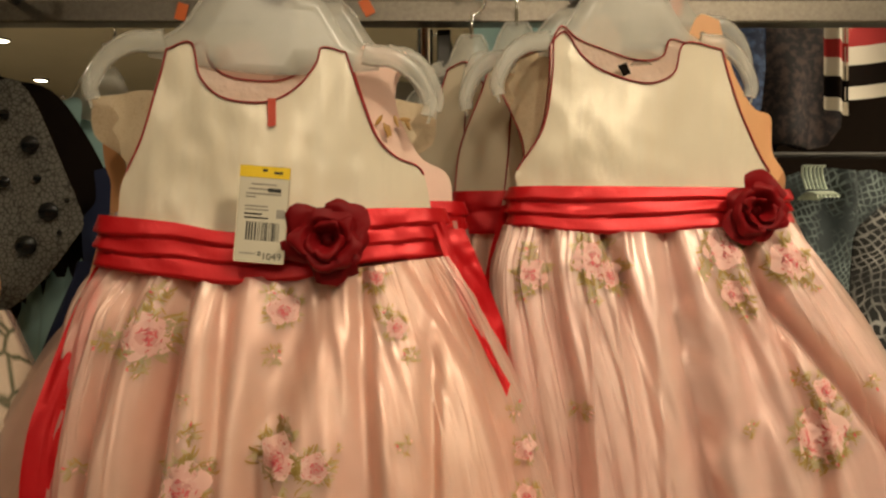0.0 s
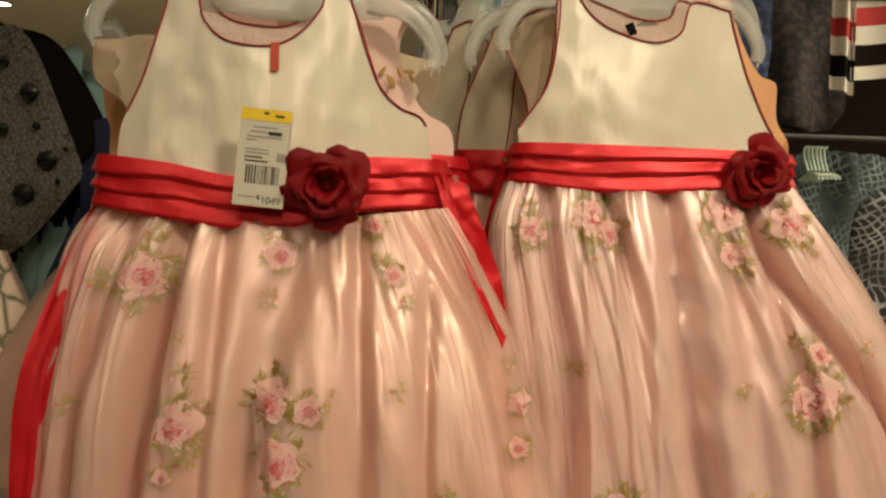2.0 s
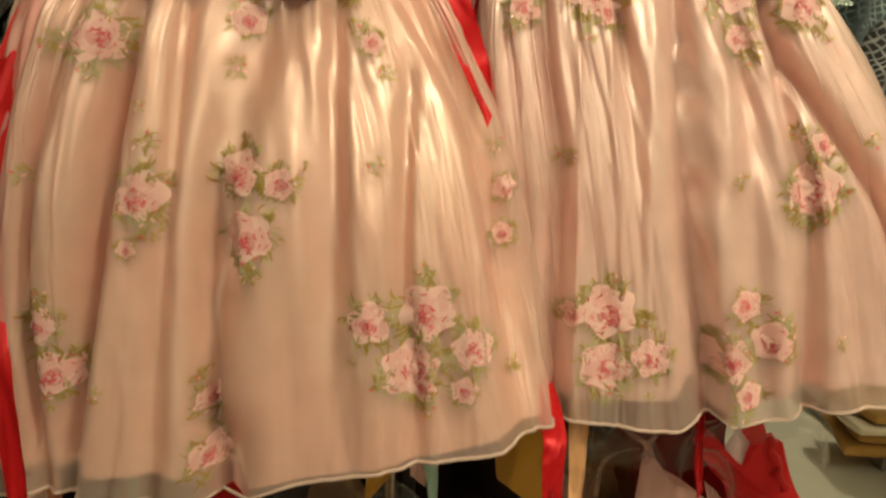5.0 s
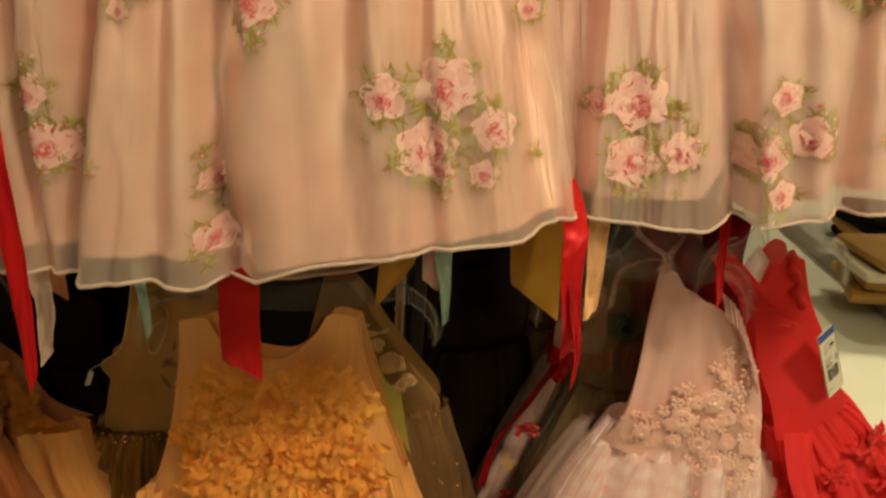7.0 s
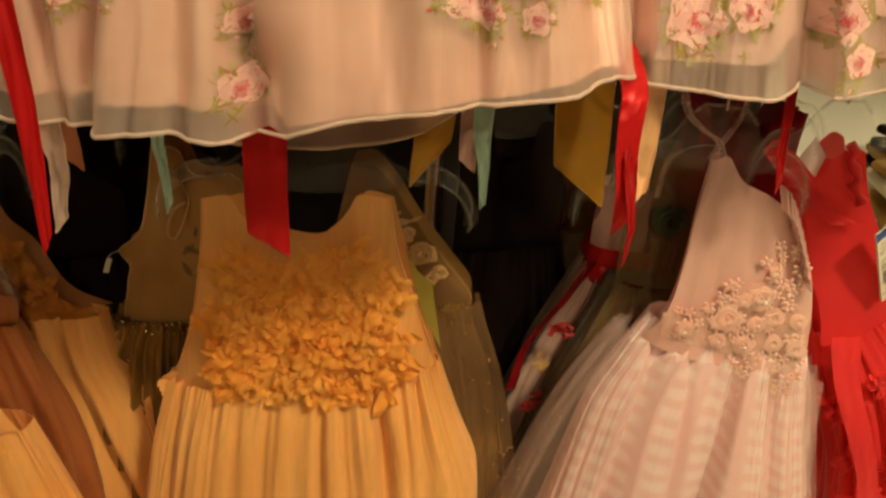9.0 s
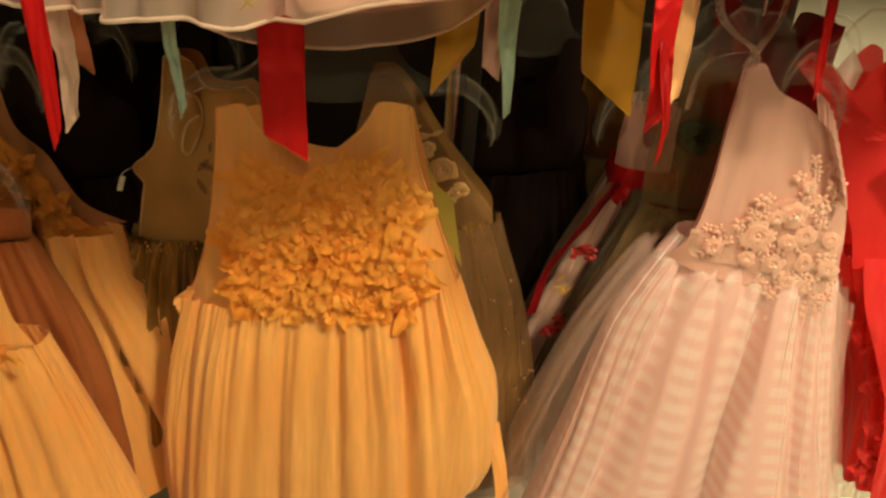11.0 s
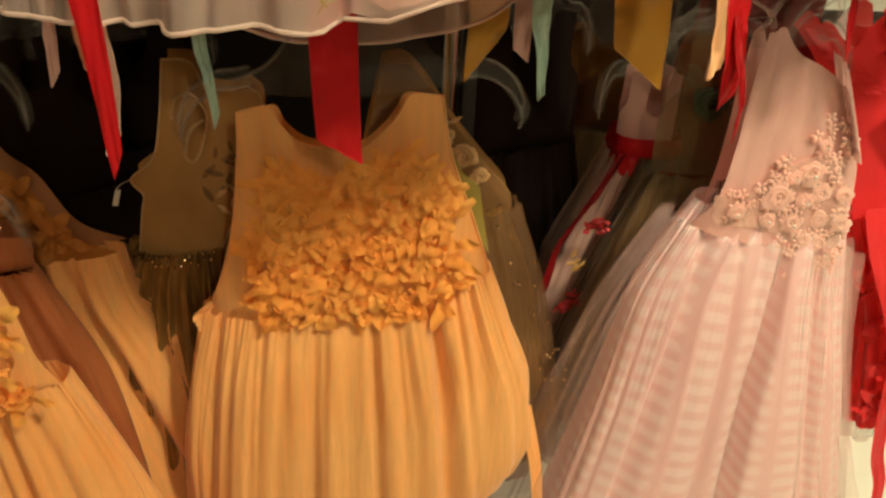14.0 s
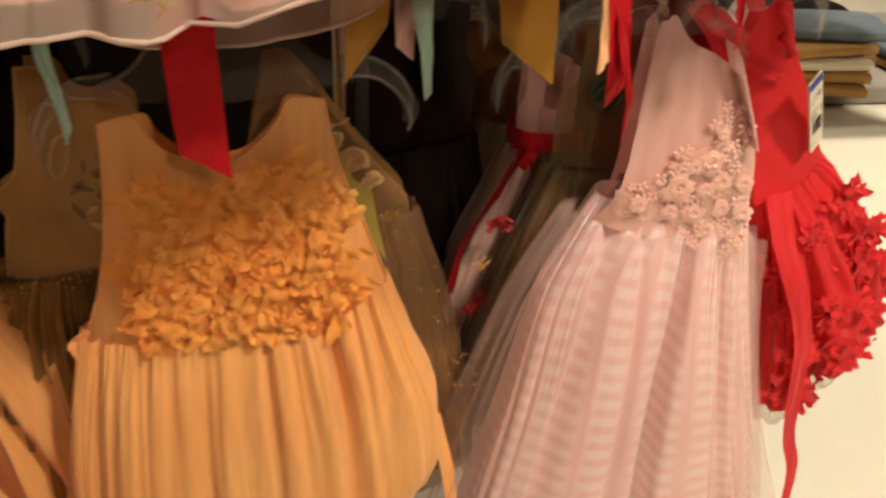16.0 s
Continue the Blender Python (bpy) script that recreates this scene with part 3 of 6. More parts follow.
def printed_rose(bm, bvh, x, z, r, rng):
    """A full bloom: pale outer petals, a pink cup, red pen strokes along the petals' edges."""
    ph = rng.uniform(0, 6)

    def lobed(cx, cz, size, n, lobes, idx, lift, deep=0.09):
        blob(bm, bvh, [(cx + size * (0.92 + deep * math.sin(lobes * a + ph) + rng.uniform(-0.04, 0.04)) * math.cos(a), cz + size * (0.88 + deep * math.sin(lobes * a + ph) + rng.uniform(-0.04, 0.04)) * math.sin(a)) for a in [2 * math.pi * i / n for i in range(n)]], idx, lift)
    lobed(x, z, r, 26, 5, 1, 0.0010, 0.11)
    for k in range(3):
        a = ph + 2.1 * k
        lobed(x + 0.42 * r * math.cos(a), z + 0.40 * r * math.sin(a), r * 0.46, 14, 3, 0, 0.0012)
    ox, oz = x + rng.uniform(-0.15, 0.15) * r, z - rng.uniform(0.0, 0.2) * r
    lobed(ox, oz, r * 0.42, 14, 3, 5, 0.0014)
    for k in range(14):
        a = rng.uniform(0, 6.28)
        d = r * rng.uniform(0.05, 0.45)
        stroke(bm, bvh, ox + d * math.cos(a), oz + d * math.sin(a), r * rng.uniform(0.18, 0.36), r * 0.065, a + 1.57 + rng.uniform(-0.4, 0.4), 2, 0.0017, 0.2)
    for ring, count in ((0.62, 8), (0.86, 11)):
        for k in range(count):
            a = 6.28 * k / count + rng.uniform(-0.4, 0.4)
            stroke(bm, bvh, x + ring * r * math.cos(a), z + ring * r * math.sin(a), r * rng.uniform(0.08, 0.30), r * 0.045, a + 1.57 + rng.uniform(-0.4, 0.4), 2 if rng.random() < 0.6 else 5, 0.0017, 0.15)


def printed_leaves(bm, bvh, x, z, r, rng, count=7, spread=1.0, sage=0.3):
    """Painted leaves: each a few brush strokes of two tones that fan out."""
    for k in range(count):
        a = 6.28 * k / count + rng.uniform(-0.5, 0.5)
        d = r * spread * rng.uniform(0.75, 1.15)
        px_, pz_ = x + d * math.cos(a), z + d * math.sin(a)
        pale = rng.random() < sage
        size = min(0.017, r * rng.uniform(0.55, 0.95))
        stroke(bm, bvh, px_, pz_, size, size * 0.28, a + rng.uniform(-0.7, 0.7), 4, 0.0005, rng.uniform(-0.15, 0.15))
        for q in range(rng.choice((3, 4, 5))):
            stroke(bm, bvh, px_ + rng.uniform(-0.24, 0.24) * r, pz_ + rng.uniform(-0.24, 0.24) * r, size * rng.uniform(0.4, 0.9), size * rng.uniform(0.08, 0.17), a + rng.uniform(-0.9, 0.9), 4 if pale and q else 3, 0.0007 + 0.0001 * q, rng.uniform(-0.2, 0.2))


def prints(dress, bvh, roses, sprays, seed):
    """roses and sprays: x, z and radius in metres; each bloom has a wreath of leaves under it, a spray is leaves and a bud."""
    rng = random.Random(seed)
    for x, z, r in roses:
        bm = bmesh.new()
        r *= 1.15
        printed_leaves(bm, bvh, x, z, r, rng, 15, 0.98)
        printed_rose(bm, bvh, x, z, r, rng)
        tagged(part("printed_rose", bm, PRINTS, dress, "pink rose print with olive leaves"), kind="stuff")
    for x, z, r in sprays:
        bm = bmesh.new()
        printed_leaves(bm, bvh, x, z, r, rng, 6, 0.5, 0.4)
        for q in range(3):
            stroke(bm, bvh, x + rng.uniform(-0.6, 0.6) * r, z + rng.uniform(-0.6, 0.6) * r, r * 0.3, r * 0.16, rng.uniform(0, 3), 0 if q else 2, 0.0012, 0.1)
        tagged(part("printed_leaf_spray", bm, PRINTS, dress, "small olive leaf print"), kind="stuff")


def skirt_parts(dress, form, lining_, cover_, edge, roses, sprays, seed=1, nu=640, nv=72):
    part("skirt_lining", form.cut_mesh(nu, nv, glide([(x, z - 0.009) for x, z in edge])), lining_, dress, "satin skirt lining")
    bm = form.mesh(nu, nv, 0.0, 1.0, 0.007)
    from mathutils.bvhtree import BVHTree
    bvh = BVHTree.FromBMesh(bm)
    part("organza_overskirt", bm, cover_, dress, "sheer organza overskirt")
    prints(dress, bvh, roses, sprays, seed)
    bm = bmesh.new()
    tube(bm, form.ring(1.0, 420, 0.007), 0.0017, 6, True)
    part("rolled_hem", bm, HEM, dress, "pale rolled hem")


def quick_dress(name, label, x, y, zs, zw, zh, sh, wd, hw, slope=0.0, top=None, skirt=None, sash=None, over=None, seed=1, strap=0.035, lean=0.0, thick=0.05, hang=True, piping=None, group="", category="dress", nu=140, neck=0.05, flare=0.05, hem_=False, edge=0.008, right_arm=None, left_arm=None):
    """A sleeveless dress. zs, zw, zh: shoulder, waist and hem; sh, wd, hw: half-widths at shoulder, waist and hem; slope: how far it turns aside; lean: sideways shift at the hem."""
    ob = thing(name, (x, y, zh), label, category, group)
    co = 1 / math.sqrt(1 + slope * slope)
    sh, wd, hw, strap = sh * co, wd * co, hw * co, strap * co
    arm = zs - (zs - zw) * 0.55
    for side, dy, drop in (("bodice_front", -0.5, neck), ("bodice_back", 0.5, neck * 0.45)):
        def depth(px_, pz_, dy=dy):
            g = min(1.0, abs((px_ - x) / max(wd, 1e-3)))
            return y + slope * (px_ - x) + dy * thick * (1 - g * g) ** 0.5 + 0.004 * noise.noise(Vector((px_ * 22, pz_ * 16, seed)))
        bm, segs = bodice_sheet(left_arm or [(x - wd, zw), (x - wd, arm), (x - sh * 0.98, arm + (zs - arm) * 0.4), (x - sh, zs)], [left_arm[-1] if left_arm else (x - sh, zs), (x - sh + strap, zs + 0.004), (x - sh * 0.35, zs - drop * 0.8), (x, zs - drop), (x + sh * 0.35, zs - drop * 0.8), (x + sh - strap, zs + 0.004), right_arm[0] if right_arm else (x + sh, zs)], right_arm or [(x + sh, zs), (x + sh * 0.98, arm + (zs - arm) * 0.4), (x + wd, arm), (x + wd, zw)], [right_arm[-1] if right_arm else (x + wd, zw), left_arm[0] if left_arm else (x - wd, zw)], depth, 0.014)
        part(side, bm, top, ob)
        if piping and dy < 0:
            for s in segs[:3]:
                part("piping", edge_tube(s, depth), piping, ob)
    form = Skirt([(x - 1, zw + 0.004), (x + 1, zw + 0.004)], [(x - hw, zh + edge), (x - hw * 0.4, zh + edge * 0.1), (x, zh), (x + hw * 0.4, zh + edge * 0.1), (x + hw, zh + edge)], [(0, x - wd), (0.4, x - wd - (hw - wd) * 0.62 + lean * 0.4), (1, x - hw + lean)], [(0, x + wd), (0.4, x + wd + (hw - wd) * 0.62 + lean * 0.4), (1, x + hw + lean)], [(0, y - thick / 2), (0.5, y - thick / 2 - flare * 0.7), (1, y - thick / 2 - flare)], [(0, y + thick / 2), (0.5, y + thick / 2 + flare * 0.7), (1, y + thick / 2 + flare)], slope, x, 0.016, seed=seed)
    part("skirt", form.mesh(nu, 24, 0, 0.95 if over else 1.0), skirt, ob)
    if over:
        part("net_overskirt", form.mesh(nu, 24, 0, 1.0, 0.006), over, ob, "sheer net overskirt")
        if hem_:
            bm = bmesh.new()
            tube(bm, form.ring(1.0, 150, 0.006), 0.0015, 5, True)
            part("rolled_hem", bm, HEM, ob)
    if sash:
        part("sash", band(x - wd - 0.002, x + wd + 0.002, [(x - 1, zw + 0.024), (x + 1, zw + 0.024)], [(x - 1, zw - 0.02), (x + 1, zw - 0.02)], y - thick / 2 - 0.003, y + thick / 2 + 0.003, slope, x), sash, ob)
    if hang:
        hanger(x, y, zs - 0.006, min(0.31, sh * 2 + 0.06 * co), zs + 0.055, slope=slope)
    return ob


# ---- the shop round the racks ----
def slab(name, lo, hi, material, label, kind="structure", bevel=0.0):
    bm = bmesh.new()
    box(bm, lo, hi, bevel)
    return alone(name, bm, material, label, name.split("_")[0], kind=kind, smooth_=False)


slab("floor", (-6, -4, -0.1), (6, 11, -0.004), WHITE_FLOOR, "ivory glossy tiled shop floor")
slab("ceiling", (-6, -4, CEILING), (6, 11, CEILING + 0.1), CEIL, "brownish painted shop ceiling with downlights")
slab("wall_south", (-6, -4.1, 0), (6, -4, CEILING), WALL, "plain warm painted shop wall")
slab("wall_north", (-6, 11, 0), (6, 11.1, CEILING), WALL, "plain warm painted shop wall")
slab("wall_west", (-6.1, -4, 0), (-6, 11, CEILING), WALL, "plain warm painted shop wall")
slab("wall_east", (6, -4, 0), (6.1, 11, CEILING), WALL, "plain warm painted shop wall")

BULB, bulb_tree, bulb_bsdf = nodes_of("lit_bulb")
bulb_bsdf.inputs["Emission Color"].default_value = (1, 0.86, 0.62, 1)
bulb_bsdf.inputs["Emission Strength"].default_value = 14.0
# LAMPS fittings are out of view; the (2.2, 0.7) one houses the added fill
for dx, dy in [(-3.2, 6.8), (-2.85, 5.5), (0.4, 7.5)] + [(a, b) for a, b, *_ in LAMPS]:
    ob = thing("ceiling_downlight", (dx, dy, CEILING - 0.012), "round recessed ceiling downlight with a lit bulb", "ceiling light", "ceiling downlights")
    bm = bmesh.new()
    bmesh.ops.create_cone(bm, cap_ends=True, segments=28, radius1=0.05, radius2=0.05, depth=0.006, matrix=Matrix.Translation((dx, dy, CEILING - 0.008)))
    part("lens", bm, BULB, ob, "glowing warm lens", False)
    bm = bmesh.new()
    tube(bm, [Vector((dx + 0.058 * math.cos(a), dy + 0.058 * math.sin(a), CEILING - 0.006)) for a in [2 * math.pi * i / 28 for i in range(28)]], 0.008, 6, True)
    part("ring", bm, STEEL, ob)

# the two-tier dress rack
rack = thing("dress_rack", (-0.3, 1.12, 0.0), "steel dress rack with square rails and round posts", "clothes rack")
for zz, nm in ((1.657, "top_rail"), (0.955, "lower_rail")):
    bm = bmesh.new()
    box(bm, (-1.35, 1.10, zz - 0.015), (0.62 if zz > 1 else 0.5, 1.13, zz + 0.014), 0.002)
    part(nm, bm, STEEL, rack, "brushed steel square rail", False)
for px_ in (-1.3, -0.012):
    bm = bmesh.new()
    tube(bm, [Vector((px_ - 0.012, 1.14, 0.0)), Vector((px_ - 0.012, 1.14, 1.642))], 0.0105, 14)
    part("post", bm, CHROME, rack)
    bm = bmesh.new()
    box(bm, (px_ + 0.004, 1.135, 0.0), (px_ + 0.022, 1.16, 1.642), 0.002)
    part("upright", bm, DARK_STEEL, rack, "", False)
for ax, zz, yy in ((-0.165, 1.685, 0.68), (0.18, 1.70, 0.74), (-0.55, 1.69, 0.9), (-0.13, 0.99, 0.905), (0.27, 0.985, 0.95), (-0.45, 0.975, 0.9), (0.45, 0.98, 1.03)):
    bm = bmesh.new()
    tube(bm, [Vector((ax, 1.115, zz - 0.02)), Vector((ax, 0.95, zz - 0.012)), Vector((ax, yy, zz)), Vector((ax, yy - 0.015, zz + 0.02))], 0.007, 8)
    part("face_out_arm", bm, DARK_STEEL, rack)
for sx, sz, tilt in ((-0.336, 1.655, 0.25), (-0.098, 1.661, -0.5), (0.30, 1.661, 0.1)):
    bm = bmesh.new()
    box(bm, (-0.007, -0.0008, -0.011), (0.007, 0.0008, 0.011))
    bmesh.ops.transform(bm, verts=bm.verts, matrix=pose(sx, 1.0985, sz, 0, math.degrees(tilt), 0))
    alone("size_sticker", bm, STICKER, "small orange sticker on the steel rail", "sticker", "rail stickers", smooth_=False)
# added backing sheet, near black to give the darkness between the lower dresses
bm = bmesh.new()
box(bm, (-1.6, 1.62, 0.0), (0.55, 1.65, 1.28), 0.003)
alone("rack_panel", bm, PANEL, "added near-black backing for the shade behind the lower dresses", "panel", smooth_=False)

# ---- upper tier: the two satin party dresses in front ----
def price_tag(corner, width, height, tilt, y, band_colour, price=True, turn=0.0):
    ob = thing("price_tag", (corner[0], y, corner[1] - height), "white card price tag with printed bars and " + ("yellow top" if band_colour is YELLOW else "blue top"), "price tag", "price tags")
    m = pose(corner[0], y, corner[1], 0, tilt, turn)

    def slip(name, x0, x1, z0, z1, mat_, depth=0.0003, lift=0.0, label=""):
        bm = bmesh.new()
        box(bm, (x0 * width, -depth - lift, -z1 * height), (x1 * width, -lift, -z0 * height), min(0.0015, depth * 2) if name == "card" else 0.0)
        bmesh.ops.transform(bm, verts=bm.verts, matrix=m)
        return part(name, bm, mat_, ob, label, False)
    slip("card", 0, 1, 0, 1, CARD, 0.0008)
    slip("top_band", 0.0, 1.0, 0.0, 0.12, band_colour, 0.0003, 0.0009)
    rng = random.Random(5)
    for x0, x1, z0, z1 in ((0.45, 0.55, 0.03, 0.055), (0.68, 0.85, 0.05, 0.075)):
        slip("print_line", x0, x1, z0, z1, INK, 0.0002, 0.0013)
    for k, (x0, x1) in enumerate(((0.25, 0.75), (0.2, 0.6), (0.15, 0.85), (0.15, 0.35), (0.15, 0.6), (0.15, 0.62), (0.15, 0.5), (0.15, 0.62))):
        z0 = (0.18, 0.23, 0.28, 0.315, 0.41, 0.445, 0.49, 0.53)[k]
        slip("print_line", x0, x1, z0, z0 + 0.016, GREY_INK if k < 6 else INK, 0.0002, 0.0009)
    slip("print_block", 0.58, 0.84, 0.225, 0.262, INK, 0.0002, 0.0012)
    slip("print_block", 0.78, 0.95, 0.44, 0.53, GREY_INK, 0.0002, 0.0009)
    x = 0.2
    while x < 0.86:
        w = rng.choice((0.012, 0.02, 0.032))
        slip("barcode_line", x, x + w, 0.58, 0.77, INK, 0.0002, 0.0009)
        x += w + rng.choice((0.014, 0.022, 0.03))
    slip("print_line", 0.1, 0.42, 0.9, 0.915, GREY_INK, 0.0002, 0.0009)
    if price:
        data = bpy.data.curves.new("price", "FONT")
        data.body, data.size, data.extrude = "1049", height * 0.105, 0.0001
        tmp = bpy.data.objects.new("price", data)
        scene.collection.objects.link(tmp)
        bpy.context.view_layer.update()
        me = bpy.data.meshes.new_from_object(tmp)
        bpy.data.objects.remove(tmp)
        bm = bmesh.new()
        bm.from_mesh(me)
        bmesh.ops.transform(bm, verts=bm.verts, matrix=m @ pose(0.54 * width, -0.0011, -0.965 * height, 90, 0, 0))
        part("price", bm, INK, ob, "printed price 1049", False)
        slip("print_line", 0.46, 0.53, 0.885, 0.9, INK, 0.0002, 0.0009)
        slip("print_line", 0.46, 0.53, 0.91, 0.925, INK, 0.0002, 0.0009)
    return ob


def party_dress(label, left_arm, neck, right_arm, foot, y, slope, x0, bulge, back_drop, seed, hole):
    """Front and back of a cream satin bodice with maroon piping; returns the dress and its front's depth."""
    xs = [p[0] for p in left_arm + right_arm]
    mid, half = (min(xs) + max(xs)) / 2, (max(xs) - min(xs)) / 2
    ob = thing("party_dress", (mid, y, foot[0][1] - 0.45), label, "dress", "satin party dresses")

    def front(px_, pz_):
        g = min(1.0, abs((px_ - mid) / half))
        return y + slope * (px_ - x0) - bulge * (1 - g**2.4) + 0.0055 * noise.noise(Vector((px_ * 15, pz_ * 9, seed))) + 0.003 * max(0.0, 1.0 - (pz_ - 1.37) / 0.10) * noise.noise(Vector((px_ * 42, pz_ * 14, seed + 4))) + 0.0008 * noise.noise(Vector((px_ * 38 + pz_ * 30, pz_ * 34 - px_ * 16, seed + 7))) + 0.0013 * noise.noise(Vector((px_ * 60, pz_ * 16, seed))) - 0.002 * (1 - min(1.0, 5 * abs(noise.noise(Vector((px_ * 24, pz_ * 11, seed + 4)))))) * g

    def rear(px_, pz_):
        g = min(1.0, abs((px_ - mid) / half))
        return y + slope * (px_ - x0) + 0.014 * (1 - g**2.4) + 0.006 + 0.004 * noise.noise(Vector((px_ * 16, pz_ * 13, seed + 9)))
    bm, segs = bodice_sheet(left_arm, neck, right_arm, foot, front, 0.0065)
    part("bodice_front", bm, CREAM, ob, "cream satin bodice front")
    for s in segs[:3]:
        s = [p for p in s if p[1] > hole]
        part("piping", edge_tube(s, front, 0.0010, 0.0012), PIPING, ob, "maroon piping")
    high = [(p[0], p[1] + back_drop * math.sin(math.pi * i / (len(neck) - 1))) for i, p in enumerate(neck)]
    bm, segs = bodice_sheet(left_arm, high, right_arm, foot, rear, 0.01)
    part("bodice_back", bm, FACING, ob, "blush satin bodice back")
    for s in segs[:3]:
        s = [p for p in s if p[1] > hole]
        part("piping", edge_tube(s, rear, 0.0010, 0.0012), PIPING, ob, "maroon piping")
    return ob, front


dress_a, front_a = party_dress("cream satin party dress with red sash and rose-print skirt", [(-0.297, 1.345), (-0.293, 1.395), (-0.288, 1.415), (-0.271, 1.45), (-0.257, 1.496), (-0.248, 1.529)], [(-0.248, 1.529), (-0.226, 1.535), (-0.219, 1.507), (-0.205, 1.490), (-0.185, 1.483), (-0.156, 1.484), (-0.131, 1.50), (-0.116, 1.521), (-0.111, 1.535), (-0.090, 1.532)], [(-0.090, 1.532), (-0.075, 1.487), (-0.062, 1.455), (-0.044, 1.437), (-0.021, 1.426), (-0.012, 1.39), (-0.008, 1.345)], [(-0.008, 1.345), (-0.15, 1.335), (-0.297, 1.345)], 0.80, 0.19, -0.16, 0.025, 0.028, 3, 1.418)
form_a = Skirt([(-0.32, 1.345), (-0.18, 1.325), (0.02, 1.345)], [(-0.36, 0.925), (-0.314, 0.921), (-0.271, 0.916), (-0.21, 0.921), (-0.15, 0.917), (-0.124, 0.924), (-0.072, 0.939), (-0.012, 0.950), (0.052, 0.960), (0.112, 0.973)],
               [(0, -0.297), (0.12, -0.325), (0.4, -0.345), (0.75, -0.352), (1, -0.362)], [(0, -0.006), (0.12, 0.022), (0.35, 0.062), (0.7, 0.098), (1, 0.122)],
               [(0, 0.765), (0.15, 0.735), (0.5, 0.695), (1, 0.672)], [(0, 0.83), (0.3, 0.86), (1, 0.88)], 0.05, -0.12, 0.010, ((1.8, 0.6), (4.0, 0.9), (10, 0.15)), 0.005, (), 11, power=0.52, crumple=0.004, crisp=0.002,
               folds=([(0, -0.118, 0.030, 0.028, 0.012), (0.12, -0.130, 0.025, 0.022, 0.022), (0.25, -0.142, 0.019, 0.014, 0.034), (0.45, -0.153, 0.014, 0.006, 0.048), (0.75, -0.152, 0.013, 0.004, 0.054), (1, -0.142, 0.013, 0.010, 0.050)],
                      [(0, -0.221, 0.012, 0.006, 0.018), (0.25, -0.232, 0.014, 0.005, 0.039), (0.6, -0.243, 0.018, 0.004, 0.045), (1, -0.262, 0.018, 0.006, 0.033)],
                      [(0, -0.032, 0.005, 0.03, 0.015), (0.33, 0.038, 0.005, 0.05, 0.042), (0.6, 0.065, 0.005, 0.07, 0.048), (1, 0.10, 0.012, 0.07, 0.024)],
                      [(0, -0.27, 0.010, 0.010, 0.009), (0.5, -0.297, 0.010, 0.005, 0.03), (1, -0.285, 0.010, 0.006, 0.021)],
                      [(0, -0.075, 0.008, 0.008, 0.018), (0.5, -0.062, 0.014, 0.010, 0.018), (1, -0.06, 0.02, 0.02, 0.006)],
                      [(0, -0.19, 0.007, 0.007, 0.015), (0.6, -0.195, 0.010, 0.008, 0.015), (1, -0.20, 0.012, 0.010, 0.009)],
                      [(0, -0.01, 0.010, 0.010, 0.0), (0.5, -0.008, 0.008, 0.005, 0.015), (1, 0.012, 0.010, 0.010, 0.009)]))
ROSES_A = [(-0.254, 1.276, 0.019), (-0.14, 1.297, 0.013), (-0.212, 1.158, 0.0182), (-0.137, 1.178, 0.0164), (-0.105, 1.171, 0.0116), (-0.129, 1.13, 0.0187), (-0.062, 1.327, 0.0119), (0.074, 1.171, 0.0101), (0.074, 1.132, 0.0091), (0.014, 1.078, 0.0209), (-0.03, 1.069, 0.016), (0.002, 1.032, 0.0206), (0.051, 1.049, 0.0155), (0.012, 1.017, 0.0103), (0.046, 1.015, 0.0103), (-0.285, 1.056, 0.0138), (-0.272, 1.018, 0.0167), (-0.154, 0.953, 0.013), (-0.157, 0.996, 0.0092), (-0.219, 1.117, 0.0067), (-0.04, 1.282, 0.0086)]
SPRAYS_A = [(-0.288, 1.272, 0.0123), (-0.256, 1.25, 0.0109), (-0.246, 1.312, 0.0133), (-0.148, 1.258, 0.0118), (-0.154, 1.312, 0.01), (-0.209, 1.198, 0.0125), (-0.194, 1.17, 0.0107), (-0.201, 1.133, 0.0145), (-0.134, 1.201, 0.0124), (-0.125, 1.103, 0.0122), (-0.086, 1.186, 0.0047), (-0.031, 1.188, 0.0102), (-0.051, 1.296, 0.0115), (-0.027, 1.259, 0.0103), (0.064, 1.205, 0.0111), (-0.304, 1.168, 0.0111), (0.008, 1.11, 0.0091), (-0.02, 1.022, 0.0119), (0.017, 1.002, 0.0111), (0.086, 1.027, 0.011), (-0.282, 1.078, 0.0101), (-0.272, 1.065, 0.0101), (-0.264, 1.03, 0.0112), (-0.277, 0.995, 0.0112), (-0.238, 1.006, 0.009), (-0.164, 1.017, 0.0081), (-0.153, 0.979, 0.0112), (-0.217, 1.225, 0.0088), (-0.043, 1.038, 0.006)]
skirt_parts(dress_a, form_a, LINING, ORGANZA, [(-0.36, 0.948), (-0.293, 0.946), (-0.172, 0.947), (-0.129, 0.938), (-0.073, 0.949), (0.03, 0.969), (0.081, 0.983), (0.13, 0.99)], ROSES_A, SPRAYS_A, 21)
part("sash", band(-0.300, -0.004, [(-0.30, 1.380), (-0.24, 1.374), (-0.184, 1.365), (-0.135, 1.374), (-0.07, 1.387), (0.0, 1.389)], [(-0.30, 1.334), (-0.24, 1.325), (-0.184, 1.318), (-0.145, 1.319), (-0.07, 1.337), (0.0, 1.342)], 0.767, 0.825, 0.19, -0.16, 3, 0.008), RED, dress_a, "pleated red satin sash")
